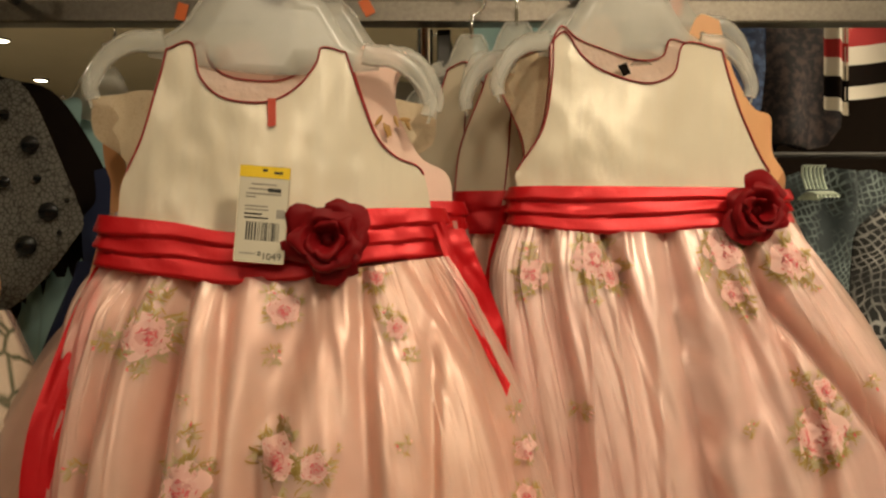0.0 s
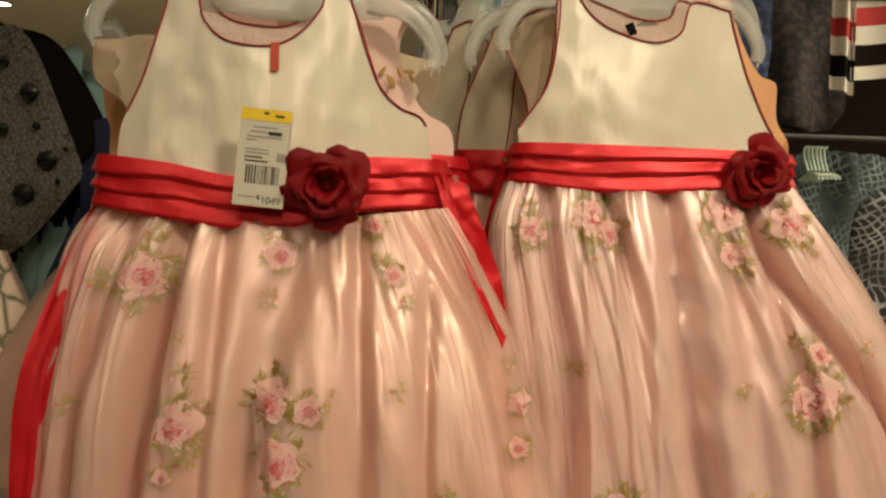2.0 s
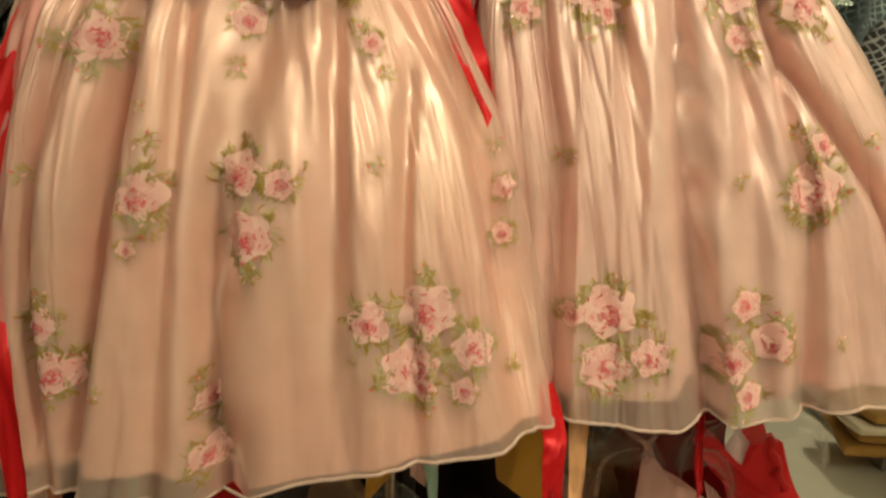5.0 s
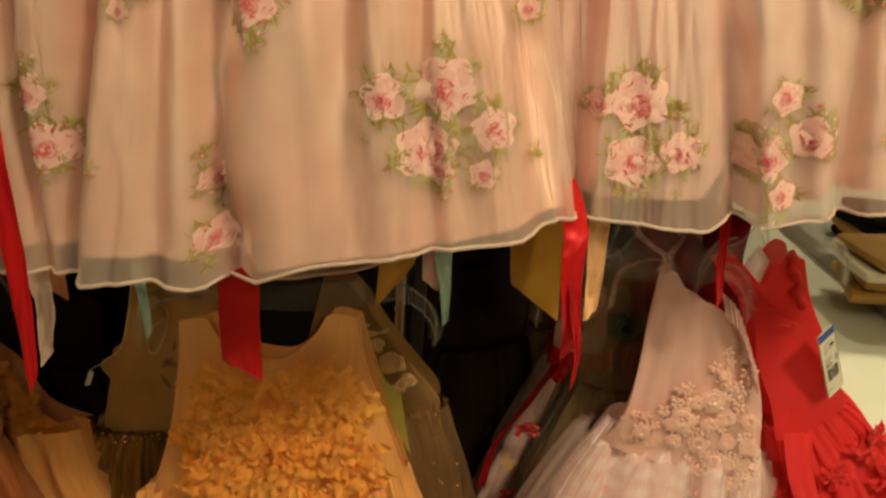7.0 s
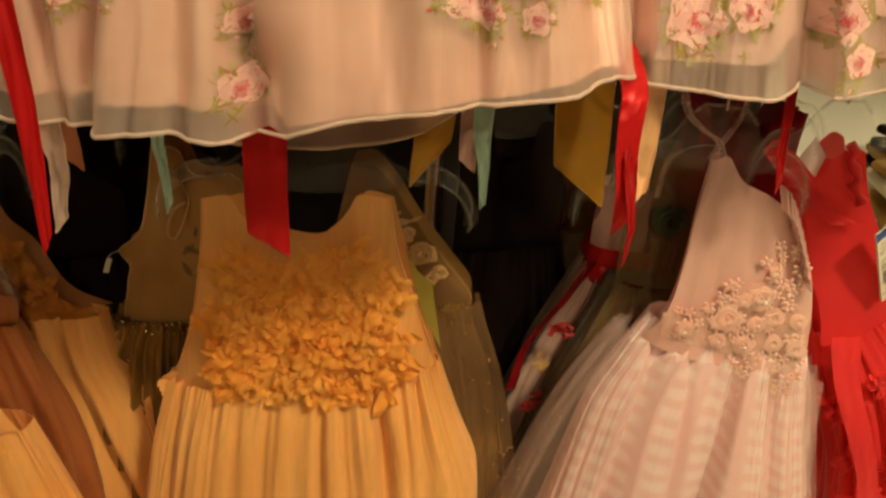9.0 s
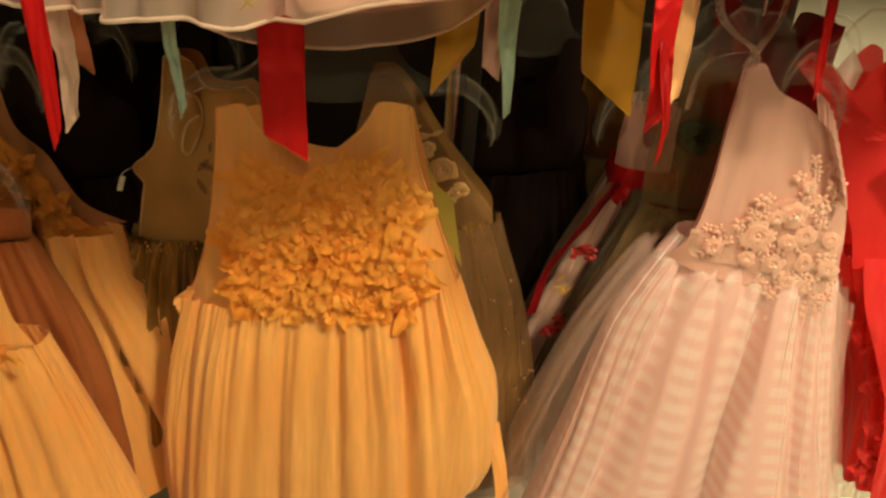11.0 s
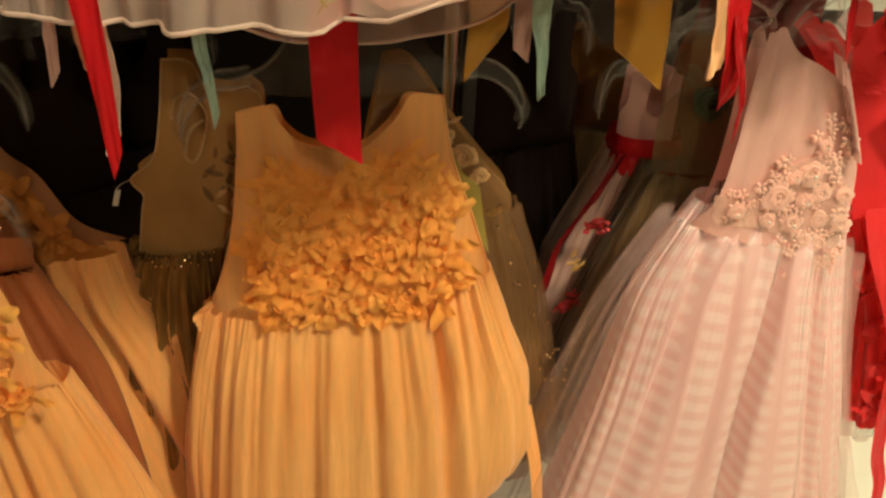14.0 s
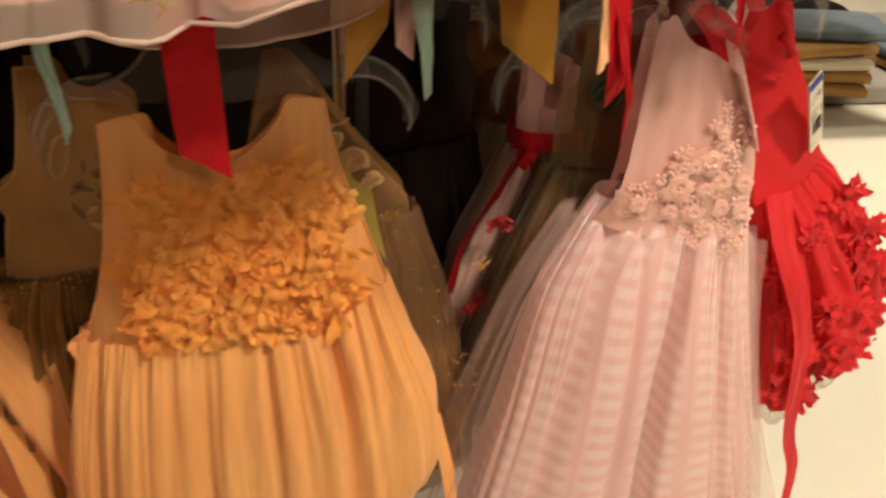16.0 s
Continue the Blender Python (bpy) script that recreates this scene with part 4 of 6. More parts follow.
rose("cloth_rose", (-0.101, 0.752, 1.358), 0.037, 4, RED_DARK, dress_a, 3, "dark crimson cloth rose")
bm = bmesh.new()
box(bm, (-0.1582, 0.7705, 1.461), (-0.1508, 0.7720, 1.486))
part("neck_loop", bm, cloth("loop_red", (0.62, 0.10, 0.06), (0.55, 0.08, 0.05)), dress_a, "small red woven loop", False)
part("sash_tie", ribbon([(-0.294, 0.775, 1.362), (-0.318, 0.73, 1.265), (-0.330, 0.70, 1.18), (-0.327, 0.685, 1.08), (-0.312, 0.668, 1.02), (-0.297, 0.66, 0.93), (-0.291, 0.655, 0.832)], 0.033, 0.02, 0.3, -0.3, 1, 0.5, 0.55), RED, dress_a, "long red satin sash tie")
part("sash_tie", ribbon([(-0.004, 0.80, 1.375), (0.018, 0.785, 1.31), (0.04, 0.77, 1.26), (0.058, 0.755, 1.225)], 0.013, 0.01, 0.3, 0.6, 2, 0.5), RED, dress_a, "red satin sash tie")
part("sash_tie", ribbon([(0.006, 0.83, 1.37), (0.03, 0.83, 1.32), (0.055, 0.83, 1.26), (0.075, 0.83, 1.20)], 0.03, 0.01, 0.2, 0.3, 3, 0.6), RED, dress_a, "red satin sash tie")
hanger_a = hanger(-0.168, 0.812, 1.534, 0.31, 1.612, slope=0.19, lean=-0.02, hook_z=1.685)
bm = bmesh.new()
box(bm, (-0.160, 0.800, 1.592), (-0.142, 0.806, 1.608), 0.002)
part("size_marker", bm, YELLOW, hanger_a, "yellow size marker", False)
price_tag((-0.1755, 1.4235), 0.044, 0.084, 4.5, 0.742, YELLOW)

dress_b, front_b = party_dress("cream satin party dress with red sash and pink satin skirt", [(0.078, 1.375), (0.076, 1.415), (0.076, 1.431), (0.101, 1.471), (0.110, 1.52), (0.112, 1.562)], [(0.112, 1.562), (0.124, 1.569), (0.141, 1.545), (0.164, 1.529), (0.205, 1.517), (0.232, 1.527), (0.243, 1.557), (0.284, 1.553)], [(0.284, 1.553), (0.292, 1.525), (0.304, 1.489), (0.325, 1.449), (0.345, 1.42), (0.348, 1.375)], [(0.348, 1.375), (0.2, 1.370), (0.078, 1.375)], 0.885, 0.05, 0.2, 0.025, 0.034, 7, 1.428)
form_b = Skirt([(0.06, 1.375), (0.18, 1.367), (0.36, 1.378)], [(0.12, 0.958), (0.19, 0.955), (0.245, 0.953), (0.279, 0.961), (0.295, 0.958), (0.349, 0.970), (0.416, 0.983), (0.53, 0.995)],
               [(0, 0.072), (0.12, 0.058), (0.45, 0.075), (1, 0.10)], [(0, 0.348), (0.12, 0.378), (0.35, 0.435), (0.7, 0.50), (1, 0.535)],
               [(0, 0.85), (0.15, 0.825), (0.5, 0.795), (1, 0.782)], [(0, 0.92), (0.4, 0.95), (1, 0.97)], 0.02, 0.2, 0.010, ((2.0, 0.6), (4.2, 0.9), (11, 0.15)), 0.005, (), 23, power=0.6, crumple=0.004, crisp=0.002,
               folds=([(0, 0.222, 0.010, 0.006, 0.018), (0.27, 0.239, 0.016, 0.004, 0.039), (0.55, 0.258, 0.022, 0.0035, 0.051), (1, 0.290, 0.024, 0.004, 0.051)],
                      [(0, 0.158, 0.006, 0.006, 0.018), (0.12, 0.176, 0.008, 0.006, 0.03), (0.3, 0.190, 0.010, 0.010, 0.015), (0.6, 0.20, 0.010, 0.010, 0.0), (1, 0.2, 0.01, 0.01, 0.0)],
                      [(0, 0.295, 0.006, 0.006, 0.015), (0.15, 0.312, 0.006, 0.010, 0.033), (0.33, 0.362, 0.008, 0.012, 0.039), (0.6, 0.430, 0.008, 0.016, 0.039), (1, 0.47, 0.01, 0.02, 0.03)],
                      [(0, 0.102, 0.006, 0.006, 0.015), (0.2, 0.112, 0.008, 0.005, 0.024), (0.45, 0.129, 0.012, 0.006, 0.027), (1, 0.132, 0.012, 0.008, 0.018)],
                      [(0, 0.33, 0.006, 0.006, 0.012), (0.2, 0.322, 0.008, 0.006, 0.015), (0.6, 0.357, 0.010, 0.006, 0.021), (1, 0.372, 0.014, 0.006, 0.024)],
                      [(0, 0.134, 0.0025, 0.0025, -0.0028), (0.4, 0.142, 0.0025, 0.0025, -0.0042), (1, 0.150, 0.0025, 0.0025, -0.0021)],
                      [(0, 0.165, 0.003, 0.003, -0.0014), (0.2, 0.166, 0.0025, 0.0025, -0.0042), (0.6, 0.184, 0.0025, 0.0025, -0.0049), (1, 0.19, 0.0025, 0.0025, -0.0021)],
                      [(0, 0.2, 0.003, 0.003, 0.0), (0.35, 0.203, 0.003, 0.003, -0.0035), (0.6, 0.207, 0.0025, 0.0025, -0.0049), (1, 0.222, 0.0025, 0.0025, -0.0021)],
                      [(0, 0.27, 0.01, 0.01, 0.006), (0.4, 0.295, 0.012, 0.012, 0.015), (1, 0.33, 0.012, 0.012, 0.012)]))
ROSES_B = [(0.088, 1.326, 0.0141), (0.144, 1.34, 0.0175), (0.162, 1.326, 0.0131), (0.276, 1.35, 0.0195), (0.281, 1.308, 0.0124), (0.34, 1.339, 0.0176), (0.353, 1.181, 0.0217), (0.358, 1.218, 0.0113), (0.177, 1.061, 0.0229), (0.176, 1.01, 0.0212), (0.217, 1.021, 0.0161), (0.145, 1.057, 0.0109), (0.302, 1.071, 0.0137), (0.292, 1.02, 0.0188), (0.329, 1.04, 0.0171), (0.312, 0.988, 0.0128), (0.349, 1.174, 0.0194)]
SPRAYS_B = [(0.085, 1.347, 0.0131), (0.078, 1.307, 0.0119), (0.144, 1.304, 0.0108), (0.174, 1.311, 0.01), (0.254, 1.332, 0.0135), (0.292, 1.289, 0.0112), (0.359, 1.318, 0.0141), (0.338, 1.227, 0.0125), (0.374, 1.175, 0.0137), (0.357, 1.153, 0.0115), (0.287, 1.183, 0.0111), (0.409, 1.224, 0.0118), (0.131, 1.197, 0.013), (0.181, 1.088, 0.0119), (0.155, 1.075, 0.012), (0.213, 1.053, 0.011), (0.185, 0.982, 0.0132), (0.218, 0.986, 0.0071), (0.335, 1.062, 0.0128), (0.343, 1.029, 0.0108), (0.282, 1.041, 0.0105), (0.307, 0.971, 0.0161), (0.388, 1.044, 0.011), (0.37, 1.162, 0.0119), (0.354, 1.147, 0.0108), (0.066, 1.17, 0.0081)]
skirt_parts(dress_b, form_b, LINING_PINK, ORGANZA, [(0.1, 0.985), (0.155, 0.985), (0.241, 0.988), (0.267, 1.010), (0.289, 0.975), (0.35, 0.998), (0.412, 1.011), (0.53, 1.02)], ROSES_B, SPRAYS_B, 22)
part("sash", band(0.074, 0.352, [(0.07, 1.413), (0.18, 1.412), (0.36, 1.411)], [(0.07, 1.373), (0.18, 1.364), (0.28, 1.371), (0.36, 1.375)], 0.852, 0.92, 0.05, 0.2, 3, 0.008), RED, dress_b, "pleated red satin sash")
rose("cloth_rose", (0.307, 0.842, 1.388), 0.034, 8, RED_DARK, dress_b, 3, "dark crimson cloth rose")
part("sash_tie", ribbon([(0.075, 0.885, 1.395), (0.06, 0.89, 1.34), (0.048, 0.895, 1.27), (0.045, 0.9, 1.2)], 0.03, 0.02, 0.4, 0.3, 5), RED, dress_b, "red satin sash tie")
bm = bmesh.new()
sheet(bm, [Vector(p) for p in ((0.183, 1.542), (0.192, 1.546), (0.197, 1.534), (0.189, 1.531))], lambda a, b_: 0.896, 0.01)
part("neck_label", bm, BLACK, dress_b, "small black neck label")
hanger(0.193, 0.905, 1.562, 0.272, 1.632, slope=0.05, hook_z=1.70)

# ---- upper tier: dresses hung behind the first two ----
GROUP = "dresses on the rack"
def leaf_embroidery(parent, x, y, z, size, seed, thread=None):
    rng = random.Random(seed)
    for k in range(7):
        a, d = 1.9 + rng.uniform(-1.6, 1.6), size * rng.uniform(0.1, 1.0)
        bm = bmesh.new()
        m = pose(x + d * math.cos(a), y, z + d * math.sin(a), 0, rng.uniform(0, 360), 0)
        grid(bm, lambda u, v: m @ Vector((0.22 * size * (u - 0.5) * math.sin(math.pi * min(1, 0.1 + 0.85 * v)), -0.001 - 0.001 * math.sin(3.1 * u), size * 0.6 * (v - 0.5))), 4, 5)
        part("embroidered_leaf", bm, thread or GOLD_THREAD, parent, "gold thread leaf")


GOLD_THREAD = cloth("gold_thread", (0.46, 0.27, 0.07), (0.38, 0.2, 0.05), 0.45, 0.1, 0.5, weave=500)
pink = quick_dress("hanging_dress", "blush pink dress with gold leaf embroidery, behind a cream dress", -0.13, 0.875, 1.55, 1.375, 0.872, 0.095, 0.148, 0.25, 0.16, BLUSH, LINING, RED, ORGANZA, 31, 0.045, group=GROUP, hem_=True, edge=0.19, lean=-0.085, right_arm=[(-0.037, 1.55), (-0.050, 1.52), (-0.046, 1.489), (-0.024, 1.445), (0.006, 1.425), (0.010, 1.375)])
leaf_embroidery(pink, -0.052, 0.860, 1.468, 0.021, 1)
quick_dress("hanging_dress", "ivory lace dress hung behind the satin dresses", -0.19, 0.935, 1.512, 1.385, 1.0, 0.185, 0.15, 0.22, 0.16, IVORY_LACE, ROSY_SKIRT, None, ROSY_NET, 32, 0.075, group=GROUP, neck=0.03, hang=False)
quick_dress("hanging_dress", "peach satin dress hung behind the satin dresses", -0.235, 0.99, 1.485, 1.37, 1.0, 0.155, 0.145, 0.2, 0.1, PEACH, PEACH, None, None, 33, group=GROUP, hang=False)
quick_dress("hanging_dress", "orange satin dress with embroidered shoulder on the rack", 0.240, 1.0, 1.612, 1.41, 1.0, 0.085, 0.145, 0.24, 0.0, PEACH, LINING, None, ORGANZA, 34, 0.034, group=GROUP, right_arm=[(0.316, 1.612), (0.322, 1.589), (0.335, 1.549), (0.358, 1.513), (0.383, 1.503), (0.386, 1.463), (0.400, 1.437), (0.40, 1.41)])
quick_dress("hanging_dress", "ivory lace dress with gold thread hung on the rack", 0.155, 0.945, 1.560, 1.40, 1.0, 0.10, 0.075, 0.12, 0.0, IVORY_LACE, LINING, None, None, 35, 0.06, group=GROUP, piping=PIPING, left_arm=[(0.085, 1.40), (0.088, 1.458), (0.076, 1.498), (0.058, 1.540), (0.07, 1.556)])


def turned_dress(label, x, y, seed):
    """A cream dress that hangs turned, with its side to the aisle; x is its edge at the shoulder."""
    ob = thing("hanging_dress", (x + 0.02, y, 1.0), label, "dress", GROUP)
    la, nk = [(x - 0.045, 1.40), (x - 0.038, 1.47), (x - 0.015, 1.53), (x, 1.575)], [(x, 1.575), (x + 0.025, 1.58), (x + 0.05, 1.545), (x + 0.075, 1.575)]
    ra = [(x + 0.075, 1.575), (x + 0.085, 1.50), (x + 0.08, 1.40)]
    for nm, dy in (("bodice_front", 0.0), ("bodice_back", 0.05)):
        dep = lambda a, b_: y + dy + 0.6 * (x + 0.02 - a) * (0.3 if dy else 1) + 0.006 * noise.noise(Vector((a * 18, b_ * 10, seed)))
        bm, segs_ = bodice_sheet(la, nk, ra, [(x + 0.08, 1.40), (x - 0.045, 1.40)], dep, 0.012)
        part(nm, bm, CREAM_OLD, ob)
        if not dy:
            for s in segs_[:2]:
                part("piping", edge_tube(s, dep), PIPING, ob, "maroon piping")
            part("piping", edge_tube([(x + 0.012, 1.40), (x + 0.018, 1.46), (x + 0.022, 1.52)], dep), PIPING, ob, "maroon piping")
    form = Skirt([(x - 1, 1.37), (x + 1, 1.37)], [(x - 1, 1.0), (x + 1, 1.0)], [(0, x - 0.045), (1, x - 0.07)], [(0, x + 0.08), (1, x + 0.12)], [(0, y - 0.01), (1, y - 0.03)], [(0, y + 0.06), (1, y + 0.09)], 0, 0, 0.016, seed=seed)
    part("skirt", form.mesh(120, 20), LINING, ob)
    part("sash", band(x - 0.047, x + 0.082, [(x - 1, 1.415), (x + 1, 1.42)], [(x - 1, 1.365), (x + 1, 1.37)], y - 0.012, y + 0.065, 0.0, 0.0, 2, 0.003), RED, ob)
    hanger(x + 0.03, y + 0.02, 1.57, 0.12, 1.62, hook_z=1.68)
    return ob


turned_dress("cream dress with red sash turned sideways on the rack", 0.058, 1.0, 36)
turned_dress("cream dress with maroon piping turned sideways on the rack", 0.006, 1.06, 37)
quick_dress("hanging_dress", "pale mint voile dress at the back of the rack", -0.498, 1.25, 1.56, 1.42, 1.05, 0.055, 0.08, 0.13, 0.2, MINT, MINT, None, None, 38, group=GROUP)
quick_dress("hanging_dress", "navy cotton dress between paler ones on the rack", -0.40, 1.18, 1.455, 1.33, 0.98, 0.07, 0.09, 0.15, 0.3, NAVY, NAVY, None, None, 39, group=GROUP, hang=False)
quick_dress("hanging_dress", "black cotton dress at the back of the rack", -0.005, 1.17, 1.52, 1.36, 1.0, 0.09, 0.12, 0.18, 0.3, BLACK, BLACK, None, None, 40, group=GROUP)
LEAFY = cloth("leaf_print_voile", (0.70, 0.60, 0.46), (0.16, 0.20, 0.07), 0.6, 0.1)
lace(LEAFY, 34.0, (0.05, 0.075, 0.02), (0.64, 0.53, 0.40))
quick_dress("hanging_dress", "peach satin dress with white leaf-print skirt", -0.59, 0.86, 1.385, 1.285, 0.935, 0.11, 0.15, 0.23, -0.1, PEACH, LEAFY, None, ROSY_NET, 41, group=GROUP, hang=False)

# black jacket with grey cobweb lace
jacket = thing("lace_jacket", (-0.56, 1.15, 1.2), "black jacket with grey cobweb lace front and dark round studs", "jacket")
for nm, pts, mat_, dy in (("front_panel", [(-0.72, 1.26), (-0.70, 1.56), (-0.60, 1.574), (-0.545, 1.562), (-0.475, 1.40), (-0.478, 1.37), (-0.57, 1.27)], GREY_LACE, 0.0), ("back_panel", [(-0.72, 1.2), (-0.70, 1.57), (-0.58, 1.585), (-0.515, 1.55), (-0.445, 1.42), (-0.44, 1.33), (-0.50, 1.22)], BLACK, 0.05)):
    bm = bmesh.new()
    sheet(bm, [Vector(p) for p in [(q[0], q[1]) for q in catmull([(*p, 0) for p in pts + pts[:1]], 5)][:-1]], lambda a, b, dy=dy: 1.15 + dy + 0.25 * (a + 0.55) ** 2 + 0.006 * noise.noise(Vector((a * 20, b * 12, 4))), 0.012)
    part(nm, bm, mat_, jacket)
STUD = plain("glossy_black_stud", (0.01, 0.01, 0.01), 0.15)
for sx, sz, sr in ((-0.54, 1.49, 0.013), (-0.515, 1.40, 0.014), (-0.545, 1.355, 0.015), (-0.575, 1.44, 0.009), (-0.575, 1.53, 0.008), (-0.53, 1.445, 0.006), (-0.49, 1.415, 0.004), (-0.50, 1.372, 0.004)):
    bm = bmesh.new()
    bmesh.ops.create_uvsphere(bm, u_segments=14, v_segments=8, radius=sr, matrix=Matrix.Translation((sx, 1.143, sz)) @ Matrix.Diagonal((1, 0.35, 0.9, 1)))
    part("stud", bm, STUD, jacket, "black stud")


jacket.location.x -= 0.013


# ---- the neighbouring racks ----
def flat_garment(name, label, category, pts, y, mat_, seed, ripple=0.02, group="", slope=0.0):
    ob = thing(name, (sum(p[0] for p in pts) / len(pts), y, min(p[1] for p in pts)), label, category, group)
    for nm, dy in (("front", -0.018), ("back", 0.018)):
        bm = bmesh.new()
        xs = [p[0] for p in pts]
        mid, half = (min(xs) + max(xs)) / 2, (max(xs) - min(xs)) / 2
        sheet(bm, [Vector((q[0], q[1])) for q in catmull([(*p, 0) for p in pts + pts[:1]], 4)][:-1], lambda a, b: y + slope * (a - mid) + dy * max(0, 1 - ((a - mid) / half) ** 2) + ripple * noise.noise(Vector((a * 14, b * 3, seed))), 0.025)
        part(nm, bm, mat_, ob)
    return ob


def printed(name, cols, scale, kind="noise"):
    m, tree, bsdf = nodes_of(name)
    at = tree.nodes.new("ShaderNodeTexCoord").outputs["Object"]
    if kind == "noise":
        n = node(tree, "ShaderNodeTexNoise", Scale=scale, Detail=3.0)
        link(tree, at, n.inputs["Vector"])
        fac = ramp(tree, n.outputs[0], 0.45, 0.62)
    else:
        mapping = node(tree, "ShaderNodeMapping")
        mapping.inputs["Scale"].default_value = (scale, 0, scale)
        mapping.inputs["Rotation"].default_value = (0, 0.4, 0)
        bend = node(tree, "ShaderNodeTexNoise", Scale=7.0, Detail=3.0)
        link(tree, at, bend.inputs["Vector"])
        shift = tree.nodes.new("ShaderNodeVectorMath")
        shift.operation = "MULTIPLY_ADD"
        shift.inputs[1].default_value = (0.11, 0.11, 0.11)
        link(tree, bend.outputs["Color"], shift.inputs[0])
        link(tree, at, shift.inputs[2])
        link(tree, shift.outputs[0], mapping.inputs["Vector"])
        split = tree.nodes.new("ShaderNodeSeparateXYZ")
        link(tree, mapping.outputs[0], split.inputs[0])
        parts_ = []
        for axis in (0, 2):
            s = tree.nodes.new("ShaderNodeMath")
            s.operation = "SINE"
            link(tree, split.outputs[axis], s.inputs[0])
            parts_.append(ramp(tree, s.outputs[0], 0.55, 0.9))
        add = tree.nodes.new("ShaderNodeMath")
        add.operation = "MAXIMUM"
        link(tree, parts_[0], add.inputs[0])
        link(tree, parts_[1], add.inputs[1])
        worn = node(tree, "ShaderNodeTexNoise", Scale=16.0, Detail=4.0)
        link(tree, at, worn.inputs["Vector"])
        soft_ = tree.nodes.new("ShaderNodeMath")
        soft_.operation = "MULTIPLY"
        link(tree, add.outputs[0], soft_.inputs[0])
        link(tree, ramp(tree, worn.outputs[0], 0.38, 0.66), soft_.inputs[1])
        fac = soft_.outputs[0]
    link(tree, mixed(tree, fac, cols[0], cols[1]), bsdf.inputs["Base Color"])
    bsdf.inputs["Roughness"].default_value = 0.8
    return m


TIE_DYE = printed("blue_tie_dye", ((0.008, 0.016, 0.05), (0.05, 0.085, 0.18)), 38)
DARK_FLORAL = printed("dark_floral", ((0.012, 0.009, 0.011), (0.060, 0.036, 0.032)), 60)
PLAID = printed("grey_plaid", ((0.014, 0.022, 0.024), (0.17, 0.21, 0.20)), 430, "plaid")
PLAID_BOLD = printed("black_white_plaid", ((0.010, 0.010, 0.010), (0.34, 0.33, 0.31)), 420, "plaid")
WHITE_KNIT = cloth("white_jersey", (0.70, 0.64, 0.54), (0.66, 0.60, 0.5), 0.8, 0.1)
RED_KNIT = cloth("red_jersey", (0.42, 0.03, 0.03), (0.36, 0.025, 0.025), 0.8, 0.1)
flat_garment("hanging_dress", "blue tie-dye cotton dress on a far rail", "dress", [(0.50, 1.66), (0.52, 2.1), (0.72, 2.12), (0.745, 1.68), (0.6, 1.64)], 2.0, TIE_DYE, 1, 0.05, "dresses on the far rail")
flat_garment("hanging_dress", "dark floral dress on a far rail", "dress", [(0.72, 1.62), (0.73, 2.1), (0.94, 2.12), (0.95, 1.64), (0.8, 1.6)], 2.05, DARK_FLORAL, 2, 0.05, "dresses on the far rail")
flat_garment("hanging_dress", "navy cotton dress on a far rail", "dress", [(0.58, 1.52), (0.60, 1.9), (0.82, 1.9), (0.80, 1.53)], 2.12, NAVY, 3, 0.05, "dresses on the far rail")
tee = thing("striped_shirt", (0.8, 1.6, 1.6), "striped jersey shirt in white, black and red on a rail", "shirt")
STRIPES = [(1.60, 1.625, WHITE_KNIT), (1.625, 1.665, BLACK), (1.665, 1.70, WHITE_KNIT), (1.70, 1.735, RED_KNIT), (1.735, 1.775, WHITE_KNIT), (1.775, 1.81, BLACK), (1.81, 1.85, WHITE_KNIT), (1.85, 1.95, BLACK)]
STRIPES = [(a + 0.028, b_ + 0.028, c) for a, b_, c in STRIPES]
for z0, z1, mat_ in STRIPES:
    for nm, lo_, hi_, dy, rise in (("body_stripe", 0.752, 1.0, 0.0, 0.18), ("sleeve_stripe", 0.718, 0.757, 0.012, -0.12)):
        bm = bmesh.new()
        shift = -0.012 if nm == "sleeve_stripe" else 0.0
        grid(bm, lambda u, v: Vector((lo_ + (hi_ - lo_) * u, 1.6 + dy + 0.009 * math.sin(u * 9) - 0.02 * u, z0 + shift + (z1 - z0) * v + rise * 0.14 * u)), 24, 3)
        part(nm, bm, mat_, tee)
for k in range(3):
    flat_garment("plaid_shirt", "dark grey plaid shirt hanging on a low rail", "shirt", [(0.74 + 0.13 * k, 0.95), (0.76 + 0.13 * k, 1.45), (0.80 + 0.13 * k, 1.52), (0.90 + 0.13 * k, 1.53), (0.95 + 0.13 * k, 1.46), (0.96 + 0.13 * k, 0.95)], 1.95 + 0.06 * k, PLAID, 5 + k, 0.05, "plaid shirts")
flat_garment("plaid_shirt", "black and white plaid shirt at the rail's end", "shirt", [(0.755, 0.95), (0.768, 1.33), (0.80, 1.41), (0.90, 1.46), (1.05, 1.46), (1.1, 0.95)], 1.6, PLAID_BOLD, 9, 0.03, "plaid shirts")
MINT_PLASTIC = plain("mint_hanger_plastic", (0.56, 0.64, 0.52), 0.35)
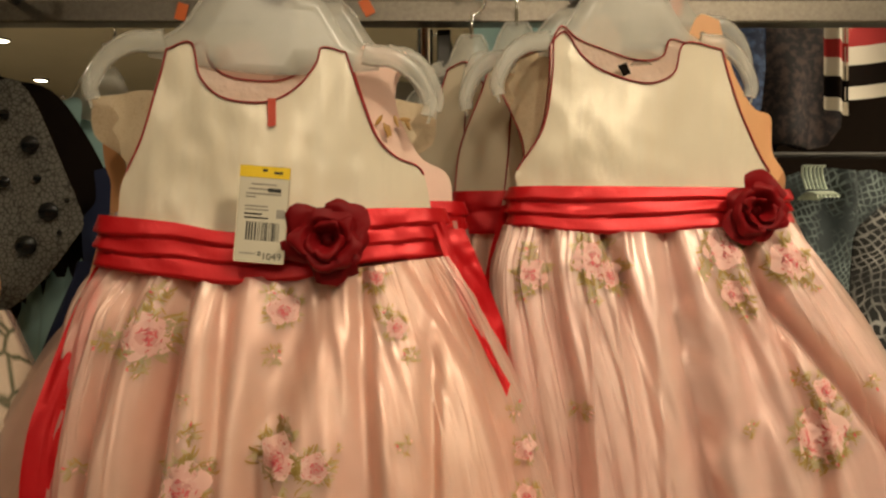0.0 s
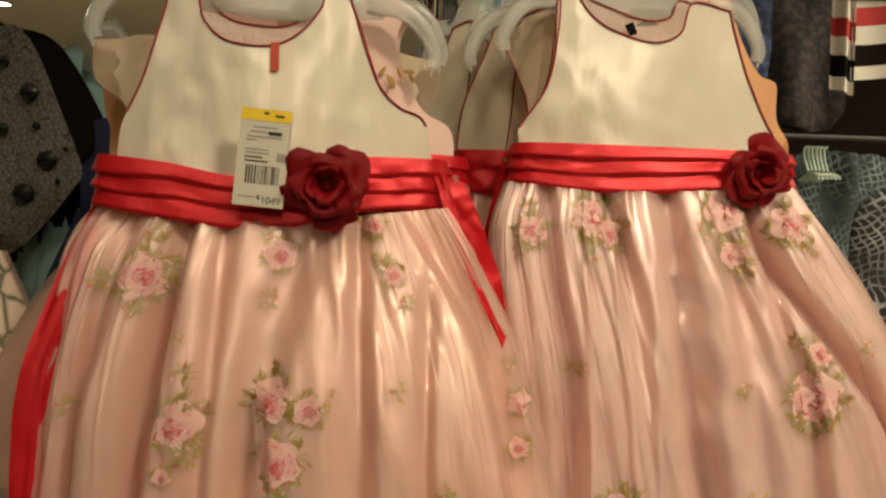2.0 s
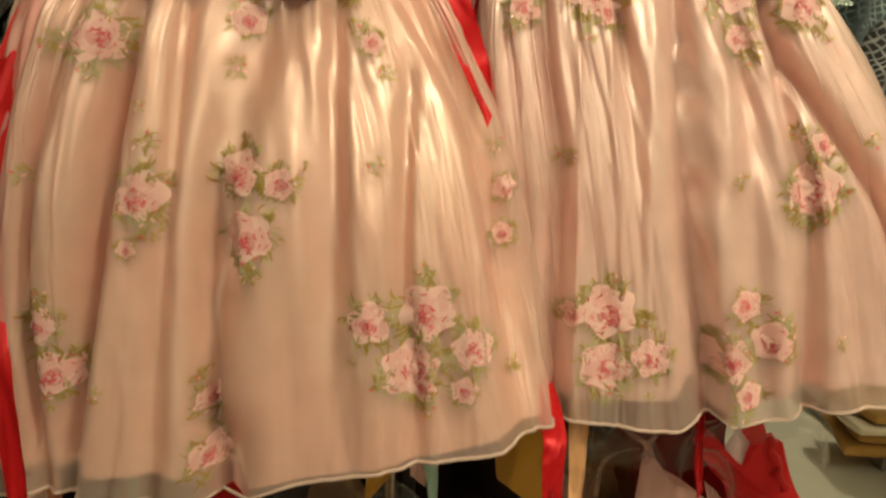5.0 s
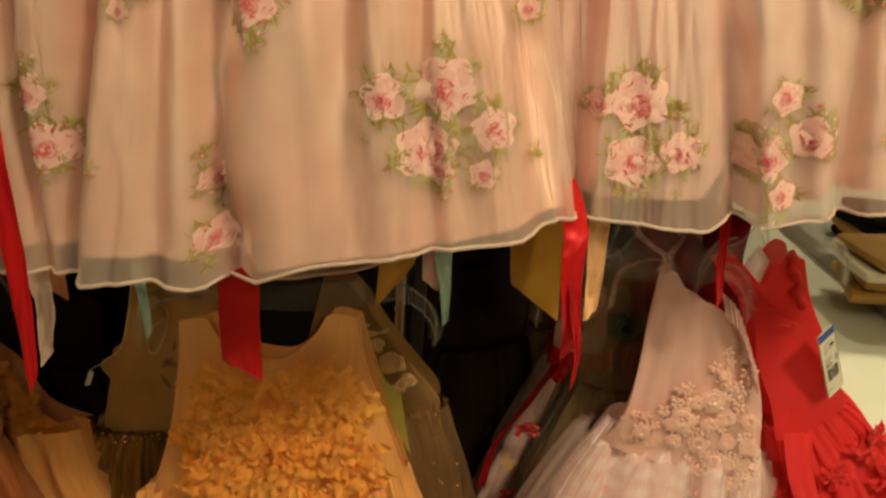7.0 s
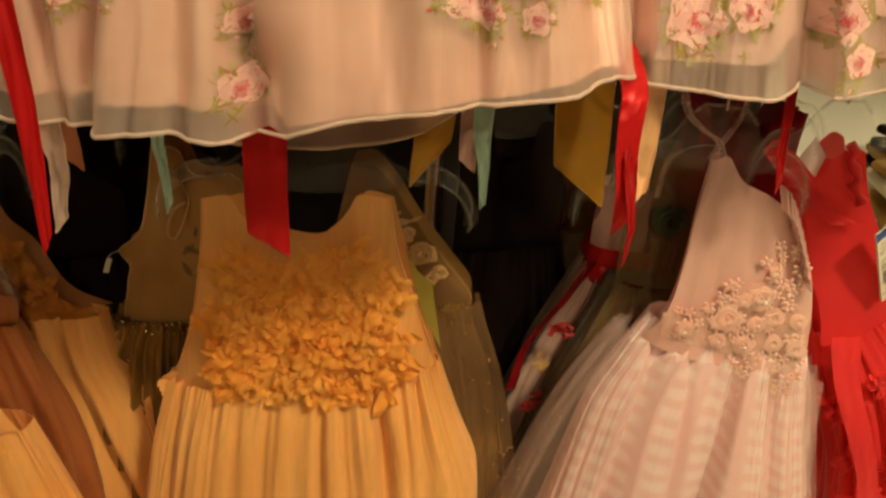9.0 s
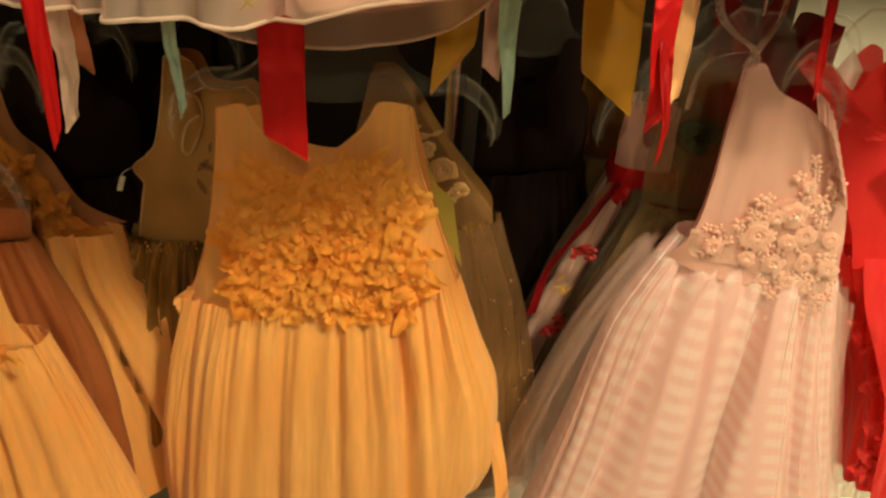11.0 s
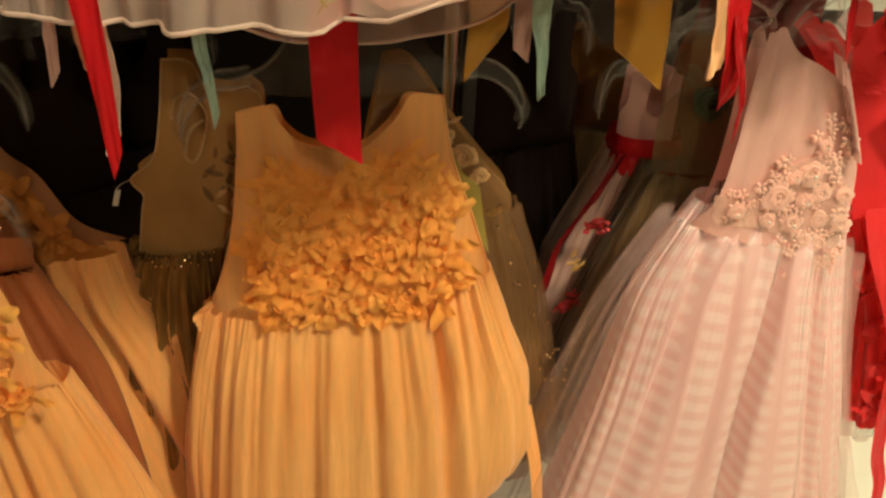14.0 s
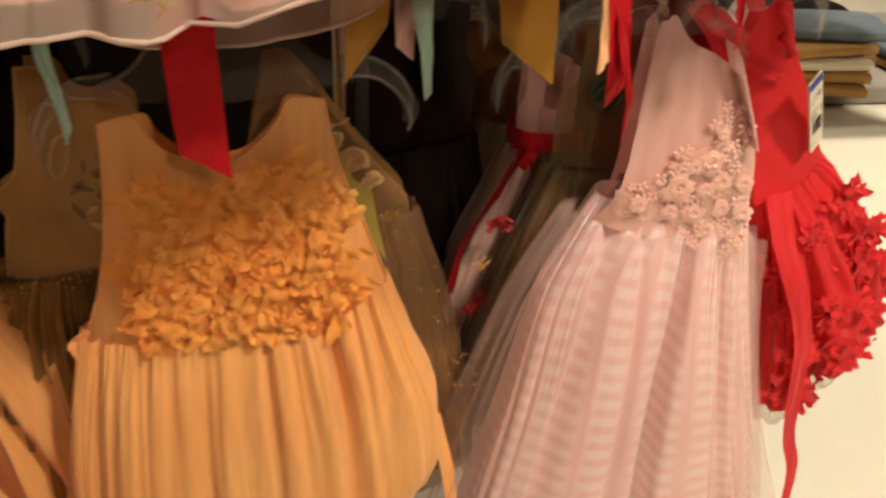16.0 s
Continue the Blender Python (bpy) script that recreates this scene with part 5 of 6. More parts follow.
for k in range(6):
    x = 0.782 + 0.0085 * k
    ob = thing("clothes_hanger", (x, 1.86, 1.48), "pale green plastic hanger crowded on a low rail", "hanger", "crowded hangers")
    bm = bmesh.new()
    tube(bm, catmull([(x + 0.010, 1.86, 1.480), (x + 0.004, 1.86, 1.497), (x, 1.86, 1.515), (x + 0.001, 1.86, 1.528), (x + 0.008, 1.86, 1.532)], 5), 0.0026, 7)
    part("hook", bm, MINT_PLASTIC, ob)
    bm = bmesh.new()
    tube(bm, catmull([(x + 0.014, 1.81, 1.462), (x + 0.016, 1.84, 1.470), (x + 0.016, 1.86, 1.472), (x + 0.016, 1.88, 1.470), (x + 0.014, 1.91, 1.462)], 5), 0.004, 7)
    part("shoulder_bar", bm, MINT_PLASTIC, ob)
far = thing("far_rack", (0.9, 2.2, 0.0), "black shop rack with steel rails and crowded clothes", "clothes rack")
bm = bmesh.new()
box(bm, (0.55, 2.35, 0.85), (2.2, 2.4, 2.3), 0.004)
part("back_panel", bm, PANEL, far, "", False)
for px_ in (0.6, 2.15):
    bm = bmesh.new()
    tube(bm, [Vector((px_, 2.42, 0.0)), Vector((px_, 2.42, 2.3))], 0.018, 10)
    part("post", bm, DARK_STEEL, far)
for zz, yy, xa in ((1.57, 2.0, 0.72), (2.1, 2.02, 0.5), (1.94, 1.6, 0.72), (1.88, 1.5, 0.0)):
    bm = bmesh.new()
    tube(bm, [Vector((xa, yy, zz)), Vector((1.6, yy, zz)), Vector((1.62, 2.36, zz))], 0.007, 12)
    part("rail", bm, DARK_STEEL, far)
bm = bmesh.new()
box(bm, (-0.33, 2.6, 0.0), (0.12, 3.0, 1.86), 0.01)
alone("display_cabinet", bm, GREY_PANEL, "pale grey display cabinet in the shop behind", "cabinet", smooth_=False)
flat_garment("hanging_dress", "pale mint dress with dark spots on a rack behind", "dress", [(0.05, 1.3), (0.06, 1.86), (0.12, 1.9), (0.26, 1.88), (0.3, 1.3)], 1.5, MINT, 12, 0.04, "dresses on the far rail")

# ---- lower tier ----
def ruffle_flower(parent, centre, r, rng, count=13, label="ruffled orange chiffon flower", material=None, high=1.0):
    """A loose chiffon flower: pointed, curled petals that stand off the cloth and overlap."""
    cx, cy, cz = centre
    bm = bmesh.new()
    for k in range(count):
        a, b_ = rng.uniform(0, 6.2832), rng.uniform(0, 6.2832)
        off, start, long_, wide = r * rng.uniform(0.0, 0.8), 0.0, r * rng.uniform(0.85, 1.5), r * rng.uniform(0.4, 0.75)
        ox, oz = off * math.cos(b_), off * math.sin(b_)
        rise, bow, twist, lift = r * rng.uniform(0.1, 0.5) * high, rng.uniform(-0.7, 0.7), rng.uniform(-0.7, 0.7), r * rng.uniform(0.0, 0.3)
        ca, sa = math.cos(a), math.sin(a)

        def f(u, v):
            w = (u - 0.5) * wide * math.sin(math.pi * min(1.0, 0.2 + 0.72 * v)) ** 0.7
            along, across = start + long_ * v, w + bow * r * 0.4 * v * v
            out = lift + rise * math.sin(2.2 * v) + twist * w * v + 0.15 * abs(w) + 0.10 * r * math.sin(8 * v + 4 * u + k) * (0.3 + abs(2 * u - 1))
            return Vector((cx + ox + along * ca - across * sa, cy - out, cz + oz + along * sa + across * ca))
        grid(bm, f, 4, 7)
    return part("ruffle_flower", bm, material or ORANGE_PETAL, parent, label)


dress_o = thing("orange_dress", (-0.13, 0.9, 0.26), "orange chiffon dress with ruffled petal bodice and gathered skirt", "dress", "dresses on the lower rack")
O_L = [(-0.300, 0.550), (-0.281, 0.588), (-0.258, 0.666), (-0.248, 0.742), (-0.245, 0.786)]
O_N = [(-0.245, 0.786), (-0.217, 0.793), (-0.206, 0.774), (-0.184, 0.757), (-0.139, 0.751), (-0.112, 0.771), (-0.098, 0.790), (-0.088, 0.806), (-0.060, 0.804)]
O_R = [(-0.060, 0.804), (-0.049, 0.746), (-0.025, 0.680), (0.002, 0.600)]
O_F = [(0.002, 0.600), (-0.14, 0.550), (-0.300, 0.550)]


def front_o(px_, pz_):
    g = min(1, abs((px_ + 0.142) / 0.15))
    return 0.905 - 0.03 * (1 - g**5) + 0.004 * noise.noise(Vector((px_ * 20, pz_ * 14, 2)))


bm, segs = bodice_sheet(O_L, O_N, O_R, O_F, front_o, 0.007)
part("bodice_front", bm, ORANGE, dress_o, "plain orange yoke")
for s in segs[:3]:
    part("edge_seam", edge_tube(s, front_o, 0.0011, 0.001), ORANGE, dress_o)
bm, segs = bodice_sheet(O_L[:-1] + [(O_L[-1][0], O_L[-1][1] - 0.022)], [(p[0], p[1] - 0.022) for p in O_N], [(O_R[0][0], O_R[0][1] - 0.022)] + O_R[1:], O_F, lambda a, b: 0.918 + 0.03 * (1 - min(1, abs((a + 0.142) / 0.15)) ** 2.2), 0.01)
part("bodice_back", bm, ORANGE, dress_o)
form_o = Skirt([(-0.31, 0.564), (-0.2, 0.564), (-0.1, 0.575), (0.02, 0.618)], [(-0.36, 0.250), (-0.2, 0.262), (-0.024, 0.296), (0.035, 0.331), (0.06, 0.358), (0.09, 0.40)], [(0, -0.296), (0.25, -0.315), (0.6, -0.332), (1, -0.338)], [(0, 0.0), (0.25, 0.024), (0.6, 0.054), (0.9, 0.060), (1, 0.050)], [(0, 0.872), (0.3, 0.848), (0.85, 0.835), (1, 0.842)], [(0, 0.94), (1, 0.99)], 0.0, 0.0, 0.006, ((2.5, 0.8), (5.0, 0.6), (13, 0.2)), 0.004, (), 41,
               folds=thin_folds(5, (-0.29, -0.005), (-0.335, 0.05), 15, 0.012), power=0.65)
part("skirt", form_o.mesh(560, 40), ORANGE, dress_o, "gathered orange chiffon skirt")
part("underskirt", form_o.mesh(160, 20, 0.2, 1.03, -0.012), LIME, dress_o, "yellow-green net underskirt")
rng = random.Random(12)
for j, (zz, xl_, xr_, n) in enumerate(((0.728, -0.216, -0.072, 7), (0.704, -0.226, -0.060, 8), (0.678, -0.234, -0.054, 8), (0.652, -0.238, -0.050, 8), (0.626, -0.236, -0.047, 9), (0.602, -0.228, -0.050, 8), (0.582, -0.218, -0.062, 8))):
    for i in range(n):
        cx = xl_ + (xr_ - xl_) * i / (n - 1) + rng.uniform(-0.007, 0.007)
        cz = zz + 0.10 * (cx + 0.14) + rng.uniform(-0.006, 0.006)
        ruffle_flower(dress_o, (cx, front_o(cx, max(cz, 0.575)) - 0.003, cz), rng.uniform(0.017, 0.022), rng, rng.choice((10, 12, 14)), high=0.9)
bm = bmesh.new()
sheet(bm, [Vector(p) for p in ((-0.045, 0.735), (-0.030, 0.705), (-0.012, 0.690), (-0.006, 0.655), (0.003, 0.61), (-0.02, 0.65))], lambda a, b: 0.925, 0.008)
part("side_panel", bm, LIME, dress_o, "yellow-green net side panel")
hanger(-0.14, 0.915, 0.806, 0.325, 0.868, lean=0.06, hook_z=0.985)
part("waist_tie", ribbon([(-0.28, 0.9, 0.575), (-0.298, 0.895, 0.56), (-0.293, 0.89, 0.545)], 0.018, 0.0, 0.4, 0, 5), ORANGE, dress_o)
part("waist_tie", ribbon([(0.055, 0.9, 0.42), (0.075, 0.89, 0.33), (0.082, 0.88, 0.24), (0.08, 0.88, 0.16)], 0.018, 0.02, 0.4, 0.3, 6), ORANGE, dress_o)

# pink dress with rosettes
dress_p = thing("pink_dress", (0.31, 0.95, 0.14), "dusty pink satin dress with rosettes and checked tulle skirt", "dress", "dresses on the lower rack")
P_L = [(0.224, 0.640), (0.240, 0.67), (0.248, 0.702), (0.252, 0.753), (0.253, 0.796), (0.258, 0.855)]
P_N = [(0.258, 0.855), (0.274, 0.860), (0.293, 0.836), (0.324, 0.821), (0.355, 0.802)]
P_R = [(0.355, 0.802), (0.393, 0.731), (0.412, 0.683), (0.432, 0.602)]
P_F = [(0.432, 0.602), (0.325, 0.612), (0.224, 0.640)]


def front_p(px_, pz_):
    g = min(1, abs((px_ - 0.325) / 0.108))
    return 0.955 + 0.15 * (px_ - 0.3) - 0.030 * (1 - g**6) + 0.010 * noise.noise(Vector((px_ * 30 + 2 * pz_, pz_ * 4, 8))) + 0.006 * noise.noise(Vector(((px_ - 0.268) / max(0.03, 0.93 - pz_) * 9, pz_ * 7, 3))) + 0.0015 * noise.noise(Vector((px_ * 70 + pz_ * 40, pz_ * 45 - px_ * 20, 4)))


bm, segs = bodice_sheet(P_L, P_N, P_R, P_F, front_p, 0.007)
part("bodice_front", bm, ROSY, dress_p, "dusty pink satin bodice")
bm, segs = bodice_sheet([(p[0] + 0.022, p[1] - 0.02) for p in P_L], [(p[0] + 0.022 * (4 - i) / 4, p[1] - 0.02) for i, p in enumerate(P_N)], [(P_R[0][0], P_R[0][1] - 0.02)] + P_R[1:], [P_F[0], P_F[1], (P_F[2][0] + 0.022, P_F[2][1] - 0.02)], lambda a, b: 0.985 + 0.15 * (a - 0.3) + 0.02 * (1 - min(1, abs((a - 0.325) / 0.108)) ** 2), 0.012)
part("bodice_back", bm, ROSY, dress_p)
form_p = Skirt([(0.19, 0.656), (0.24, 0.662), (0.28, 0.654), (0.32, 0.642), (0.42, 0.614)], [(0.05, 0.15), (0.3, 0.13), (0.6, 0.14)], [(0, 0.236), (0.06, 0.216), (0.2, 0.178), (0.5, 0.145), (1, 0.088)], [(0, 0.430), (0.2, 0.452), (0.5, 0.488), (1, 0.545)], [(0, 0.928), (0.3, 0.895), (1, 0.86)], [(0, 1.0), (1, 1.06)], 0.10, 0.3, 0.006, ((2.0, 0.7), (4.5, 0.6), (9, 0.2)), 0.004, (), 51,
               folds=([(0, 0.250, 0.006, 0.006, 0.010), (0.2, 0.229, 0.006, 0.014, 0.020), (0.5, 0.197, 0.006, 0.018, 0.026), (1, 0.150, 0.008, 0.02, 0.026)],
                      [(0, 0.345, 0.006, 0.006, 0.010), (0.2, 0.340, 0.012, 0.005, 0.034), (0.45, 0.331, 0.014, 0.005, 0.044), (0.75, 0.328, 0.018, 0.006, 0.048), (1, 0.325, 0.02, 0.008, 0.042)],
                      [(0, 0.38, 0.005, 0.005, 0.010), (0.2, 0.395, 0.005, 0.010, 0.016), (0.5, 0.420, 0.006, 0.012, 0.020), (1, 0.465, 0.008, 0.014, 0.020)],
                      [(0, 0.285, 0.004, 0.004, 0.010), (0.25, 0.284, 0.005, 0.005, 0.008), (1, 0.26, 0.01, 0.01, 0.006)], [(0, 0.315, 0.004, 0.004, 0.010), (0.3, 0.312, 0.006, 0.005, 0.006), (1, 0.3, 0.01, 0.01, 0.0)]))
bm = form_p.mesh(420, 48, 0, 0.97)
weave_uv = bm.loops.layers.uv.new("weave")
bm.verts.index_update()
for face in bm.faces:
    for corner in face.loops:
        k = corner.vert.index
        corner[weave_uv].uv = (k % 420 / 420, k // 420 / 48)
part("skirt_lining", bm, ROSY_SKIRT, dress_p, "pink taffeta skirt with pale woven checks")
rng = random.Random(3)
form_t = Skirt([(0.19, 0.650), (0.3, 0.625), (0.42, 0.60)], [(0.0, 0.15), (0.3, 0.12), (0.6, 0.14)], [(0, 0.212), (0.2, 0.15), (0.5, 0.095), (1, 0.02)], [(0, 0.432), (0.2, 0.455), (0.5, 0.49), (1, 0.56)], [(0, 0.915), (0.3, 0.88), (1, 0.835)], [(0, 1.01), (1, 1.08)], 0.10, 0.3, 0.026, ((2.0, 0.8), (4.5, 0.7), (9, 0.5)), 0.006, ((0.33, 0.36, 0.02, 0.010),), 51)
part("tulle_overskirt", form_t.mesh(320, 30, 0, 1.0, 0.004), ROSY_NET, dress_p, "sheer pink tulle overskirt")


bm = bmesh.new()
PATCH = [(0.238, 0.682), (0.245, 0.652), (0.275, 0.645), (0.305, 0.640), (0.335, 0.622), (0.375, 0.612), (0.405, 0.612), (0.408, 0.645), (0.390, 0.69), (0.372, 0.715), (0.345, 0.722), (0.315, 0.712), (0.29, 0.69), (0.262, 0.684)]
sheet(bm, [Vector((q[0], q[1])) for q in catmull([(*p, 0) for p in PATCH + PATCH[:1]], 6)][:-1], lambda a, b: front_p(a, max(b, 0.62)) - 0.0035 - 0.20 * max(0.0, 0.625 - b) - 0.002 * noise.noise(Vector((a * 260, b * 260, 1))), 0.004)
LACE_PATCH = cloth("rose_lace", (0.88, 0.60, 0.48), (0.80, 0.50, 0.40), 0.6, 0.2, 0.2, weave=400, bump=0.9, wrinkle=220, cover=0.55, glow=0.2, hang_=1.0)
part("lace_applique", bm, LACE_PATCH, dress_p, "pale pink lace applique")


def rosette(parent, centre, r, seed, pearl=True, mat_=None):
    holder = rose("rosette", centre, r, seed, mat_ or ROSETTE, parent, 3, "pale ribbon rosette", 0.3)
    if pearl:
        bm = bmesh.new()
        bmesh.ops.create_uvsphere(bm, u_segments=10, v_segments=6, radius=r * 0.17, matrix=Matrix.Translation((centre[0], centre[1] - r * 0.75, centre[2])))
        part("pearl", bm, PEARL, holder, "small pearl bead")


for k, (x, z, r) in enumerate(((0.264, 0.664, 0.010), (0.310, 0.680, 0.017), (0.343, 0.705, 0.014), (0.364, 0.678, 0.013), (0.336, 0.645, 0.012), (0.398, 0.640, 0.012), (0.304, 0.652, 0.010), (0.372, 0.645, 0.011), (0.352, 0.735, 0.008), (0.392, 0.676, 0.010), (0.345, 0.672, 0.010), (0.38, 0.615, 0.010), (0.325, 0.70, 0.009), (0.356, 0.622, 0.010))):
    rosette(dress_p, (x, front_p(min(x, 0.42), z) - 0.006, z), r, 60 + k, k % 2 == 0)
for k in range(84):
    x, z = rng.uniform(0.325, 0.412), rng.uniform(0.572, 0.632)
    if k >= 34:
        x, z = rng.uniform(0.335, 0.388), rng.uniform(0.715, 0.765)
    if k >= 46:
        x, z = rng.uniform(0.236, 0.30), rng.uniform(0.650, 0.694)
    if k >= 56:
        x, z = rng.uniform(0.295, 0.41), rng.uniform(0.628, 0.722)
    petal = rng.uniform(0.0028, 0.0042)
    bm = bmesh.new()
    for q in range(5):
        a = 1.2566 * q + k
        c = Vector((x + petal * 1.2 * math.cos(a), front_p(min(x, 0.42), max(z, 0.62)) - 0.012, z + petal * 1.2 * math.sin(a)))
        bmesh.ops.create_uvsphere(bm, u_segments=6, v_segments=4, radius=petal, matrix=Matrix.Translation(c + Vector((0, 0.007, 0))) @ Matrix.Rotation(-a, 4, 'Y') @ Matrix.Diagonal((1.25, 0.2, 0.62, 1)))
    part("lace_flower", bm, ROSETTE, dress_p, "tiny lace flower")
for k in range(9):
    t_ = k / 8
    fx, fz = 0.335 + 0.05 * t_, 0.822 - 0.09 * t_**1.4
    bm = bmesh.new()
    grid(bm, lambda u, v: Vector((fx + 0.010 * (u - 0.5) + 0.006 * v, front_p(fx, fz) - 0.004 - 0.008 * v + 0.005 * math.sin(u * 6.3), fz + 0.012 - 0.026 * v - 0.006 * (u - 0.5))), 6, 3)
    part("armhole_frill", bm, ROSY, dress_p, "small pink frill")
hanger(0.275, 0.965, 0.845, 0.22, 0.90, slope=0.15, lean=-0.1, hook_z=0.985)
part("halter_cord", ribbon([(0.266, 0.952, 0.848), (0.276, 0.956, 0.866), (0.292, 0.966, 0.888), (0.300, 0.98, 0.915), (0.302, 0.99, 0.95)], 0.012, 0, 0.5, 0.4, 9), SCARLET_NET, dress_p, "sheer pink neck tie")
part("halter_cord", ribbon([(0.278, 0.952, 0.850), (0.270, 0.953, 0.866), (0.250, 0.955, 0.878), (0.234, 0.96, 0.895), (0.226, 0.975, 0.93)], 0.010, 0, 0.5, -0.4, 10), SCARLET_NET, dress_p, "sheer pink neck tie")
part("neck_loop", ribbon([(0.272, 0.948, 0.864), (0.250, 0.945, 0.862), (0.228, 0.945, 0.852), (0.219, 0.947, 0.836), (0.217, 0.950, 0.80)], 0.007, 0, 0.3, 0.2, 11), SCARLET_NET, dress_p, "thin sheer tie end")
for lx in (-1, 1):
    part("neck_strap", ribbon([(0.279 + 0.004 * lx, 1.0, 0.852), (0.281 + 0.012 * lx, 1.0, 0.875), (0.278 + 0.027 * lx, 1.005, 0.905), (0.278 + 0.036 * lx, 1.01, 0.95)], 0.023, 0, 0.2, 0.1, 12), RED_DARK, dress_p, "dark red neck strap")

# red dress
dress_r = thing("red_dress", (0.6, 1.05, 0.28), "scarlet chiffon dress with crossed straps and ruffled rosette skirt", "dress", "dresses on the lower rack")


def front_r(px_, pz_):
    return 1.04 + 0.10 * (px_ - 0.5) - 0.02 * (1 - min(1, abs((px_ - 0.50) / 0.1)) ** 2) + 0.004 * noise.noise(Vector((px_ * 20, pz_ * 14, 6)))


R_L = [(0.470, 0.600), (0.455, 0.65), (0.428, 0.705), (0.415, 0.755), (0.395, 0.79), (0.361, 0.826)]
R_N = [(0.361, 0.826), (0.379, 0.840), (0.413, 0.812), (0.424, 0.835), (0.440, 0.853), (0.456, 0.848)]
R_R = [(0.456, 0.848), (0.473, 0.80), (0.500, 0.752), (0.525, 0.704), (0.556, 0.655)]
R_F = [(0.556, 0.655), (0.52, 0.612), (0.470, 0.600)]
bm, segs = bodice_sheet(R_L, R_N, R_R, R_F, front_r, 0.008)
part("bodice_front", bm, SCARLET, dress_r, "scarlet crossed-strap bodice")
bm, segs = bodice_sheet(R_L, R_N, R_R, R_F, lambda a, b: 1.085 + 0.1 * (a - 0.5), 0.012)
part("bodice_back", bm, SCARLET, dress_r)
form_r = Skirt([(0.46, 0.602), (0.50, 0.615), (0.58, 0.664)], [(0.52, 0.283), (0.58, 0.288), (0.62, 0.345), (0.66, 0.372), (0.72, 0.39), (0.8, 0.41)], [(0, 0.466), (0.3, 0.492), (0.6, 0.525), (1, 0.548)], [(0, 0.562), (0.3, 0.640), (0.6, 0.690), (1, 0.730)], [(0, 1.02), (0.4, 0.995), (1, 0.985)], [(0, 1.1), (1, 1.16)], 0.08, 0.55, 0.020, ((1.6, 1.0), (4, 0.8), (9, 0.3)), 0.006, (), 71)
part("skirt", form_r.mesh(240, 34), SCARLET, dress_r, "scarlet chiffon skirt")
part("net_underskirt", form_r.mesh(160, 26, 0.1, 1.10, -0.012), SCARLET_NET, dress_r, "pale net underskirt")
from mathutils.bvhtree import BVHTree
skin = BVHTree.FromBMesh(form_r.mesh(200, 30))
rng = random.Random(77)
RED_ROSES = ((0.506, 0.527, 0.022), (0.598, 0.469, 0.030), (0.561, 0.400, 0.030), (0.560, 0.334, 0.030), (0.586, 0.609, 0.022), (0.640, 0.517, 0.030), (0.545, 0.57, 0.016), (0.53, 0.46, 0.02), (0.62, 0.40, 0.028), (0.66, 0.44, 0.030), (0.68, 0.40, 0.026), (0.70, 0.47, 0.024), (0.63, 0.565, 0.024), (0.585, 0.318, 0.024), (0.60, 0.37, 0.026))
for x, z, r in RED_ROSES:
    p = lay(skin, x, z, 0.004)
    if p:
        ruffle_flower(dress_r, (p.x, p.y, p.z), r * 0.85, rng, 30, "ruffled scarlet rosette", SCARLET, 0.9)
part("waist_tie", ribbon([(0.484, 0.995, 0.628), (0.492, 0.975, 0.575), (0.520, 0.965, 0.51), (0.548, 0.962, 0.44), (0.562, 0.962, 0.36), (0.575, 0.965, 0.27), (0.60, 0.965, 0.20), (0.61, 0.965, 0.12)], 0.040, 0.02, 0.2, 0.1, 4, 0.4), SCARLET, dress_r, "long scarlet waist tie")
part("strap", ribbon([(0.370, 1.03, 0.832), (0.392, 1.018, 0.806), (0.418, 1.01, 0.785), (0.45, 1.008, 0.765)], 0.036, 0.0, 0.1, 0.1, 8), SCARLET, dress_r, "broad scarlet strap")
bm = bmesh.new()
tube(bm, [Vector((0.434 + 0.004 * math.sin(i * 2.1) + 0.003 * i, 1.015 - 0.002 * i, 0.858 - 0.009 * i)) for i in range(8)], lambda q: 0.006 + 0.002 * math.sin(q * 20), 7)
part("strap_ruffle", bm, SCARLET, dress_r, "narrow ruffled strap")
hanger(0.44, 1.06, 0.845, 0.2, 0.895, slope=0.2, hook_z=0.985)
price_tag((0.470, 0.768), 0.028, 0.108, -30, 0.976, BLUE, False, 32)
bm = bmesh.new()
sheet(bm, [Vector(p) for p in ((0.395, 0.80), (0.398, 0.83), (0.412, 0.852), (0.436, 0.825), (0.428, 0.795))], lambda a, b: 1.06 + 0.01 * math.sin(a * 90), 0.01)
part("inner_label", bm, cloth("white_lining", (0.75, 0.66, 0.62), (0.7, 0.6, 0.56)), dress_r, "white folded lining")

# orange dresses beside it, and the darker ones behind
LOW = "dresses on the lower rack"
dress_l = thing("orange_dress", (-0.45, 0.93, 0.25), "orange chiffon dress with sheer yoke, turned on the rack", "dress", LOW)


def front_l(px_, pz_):
    return 0.935 + 0.35 * (px_ + 0.42) + 0.006 * noise.noise(Vector((px_ * 16, pz_ * 9, 31)))


L_L, L_N = [(-0.60, 0.60), (-0.60, 0.70), (-0.575, 0.80)], [(-0.575, 0.80), (-0.55, 0.81), (-0.525, 0.765), (-0.505, 0.785), (-0.49, 0.78)]
L_R = [(-0.49, 0.78), (-0.482, 0.725), (-0.455, 0.69), (-0.428, 0.635), (-0.384, 0.606)]
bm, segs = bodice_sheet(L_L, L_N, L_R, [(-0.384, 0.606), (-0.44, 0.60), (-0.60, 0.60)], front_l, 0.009)
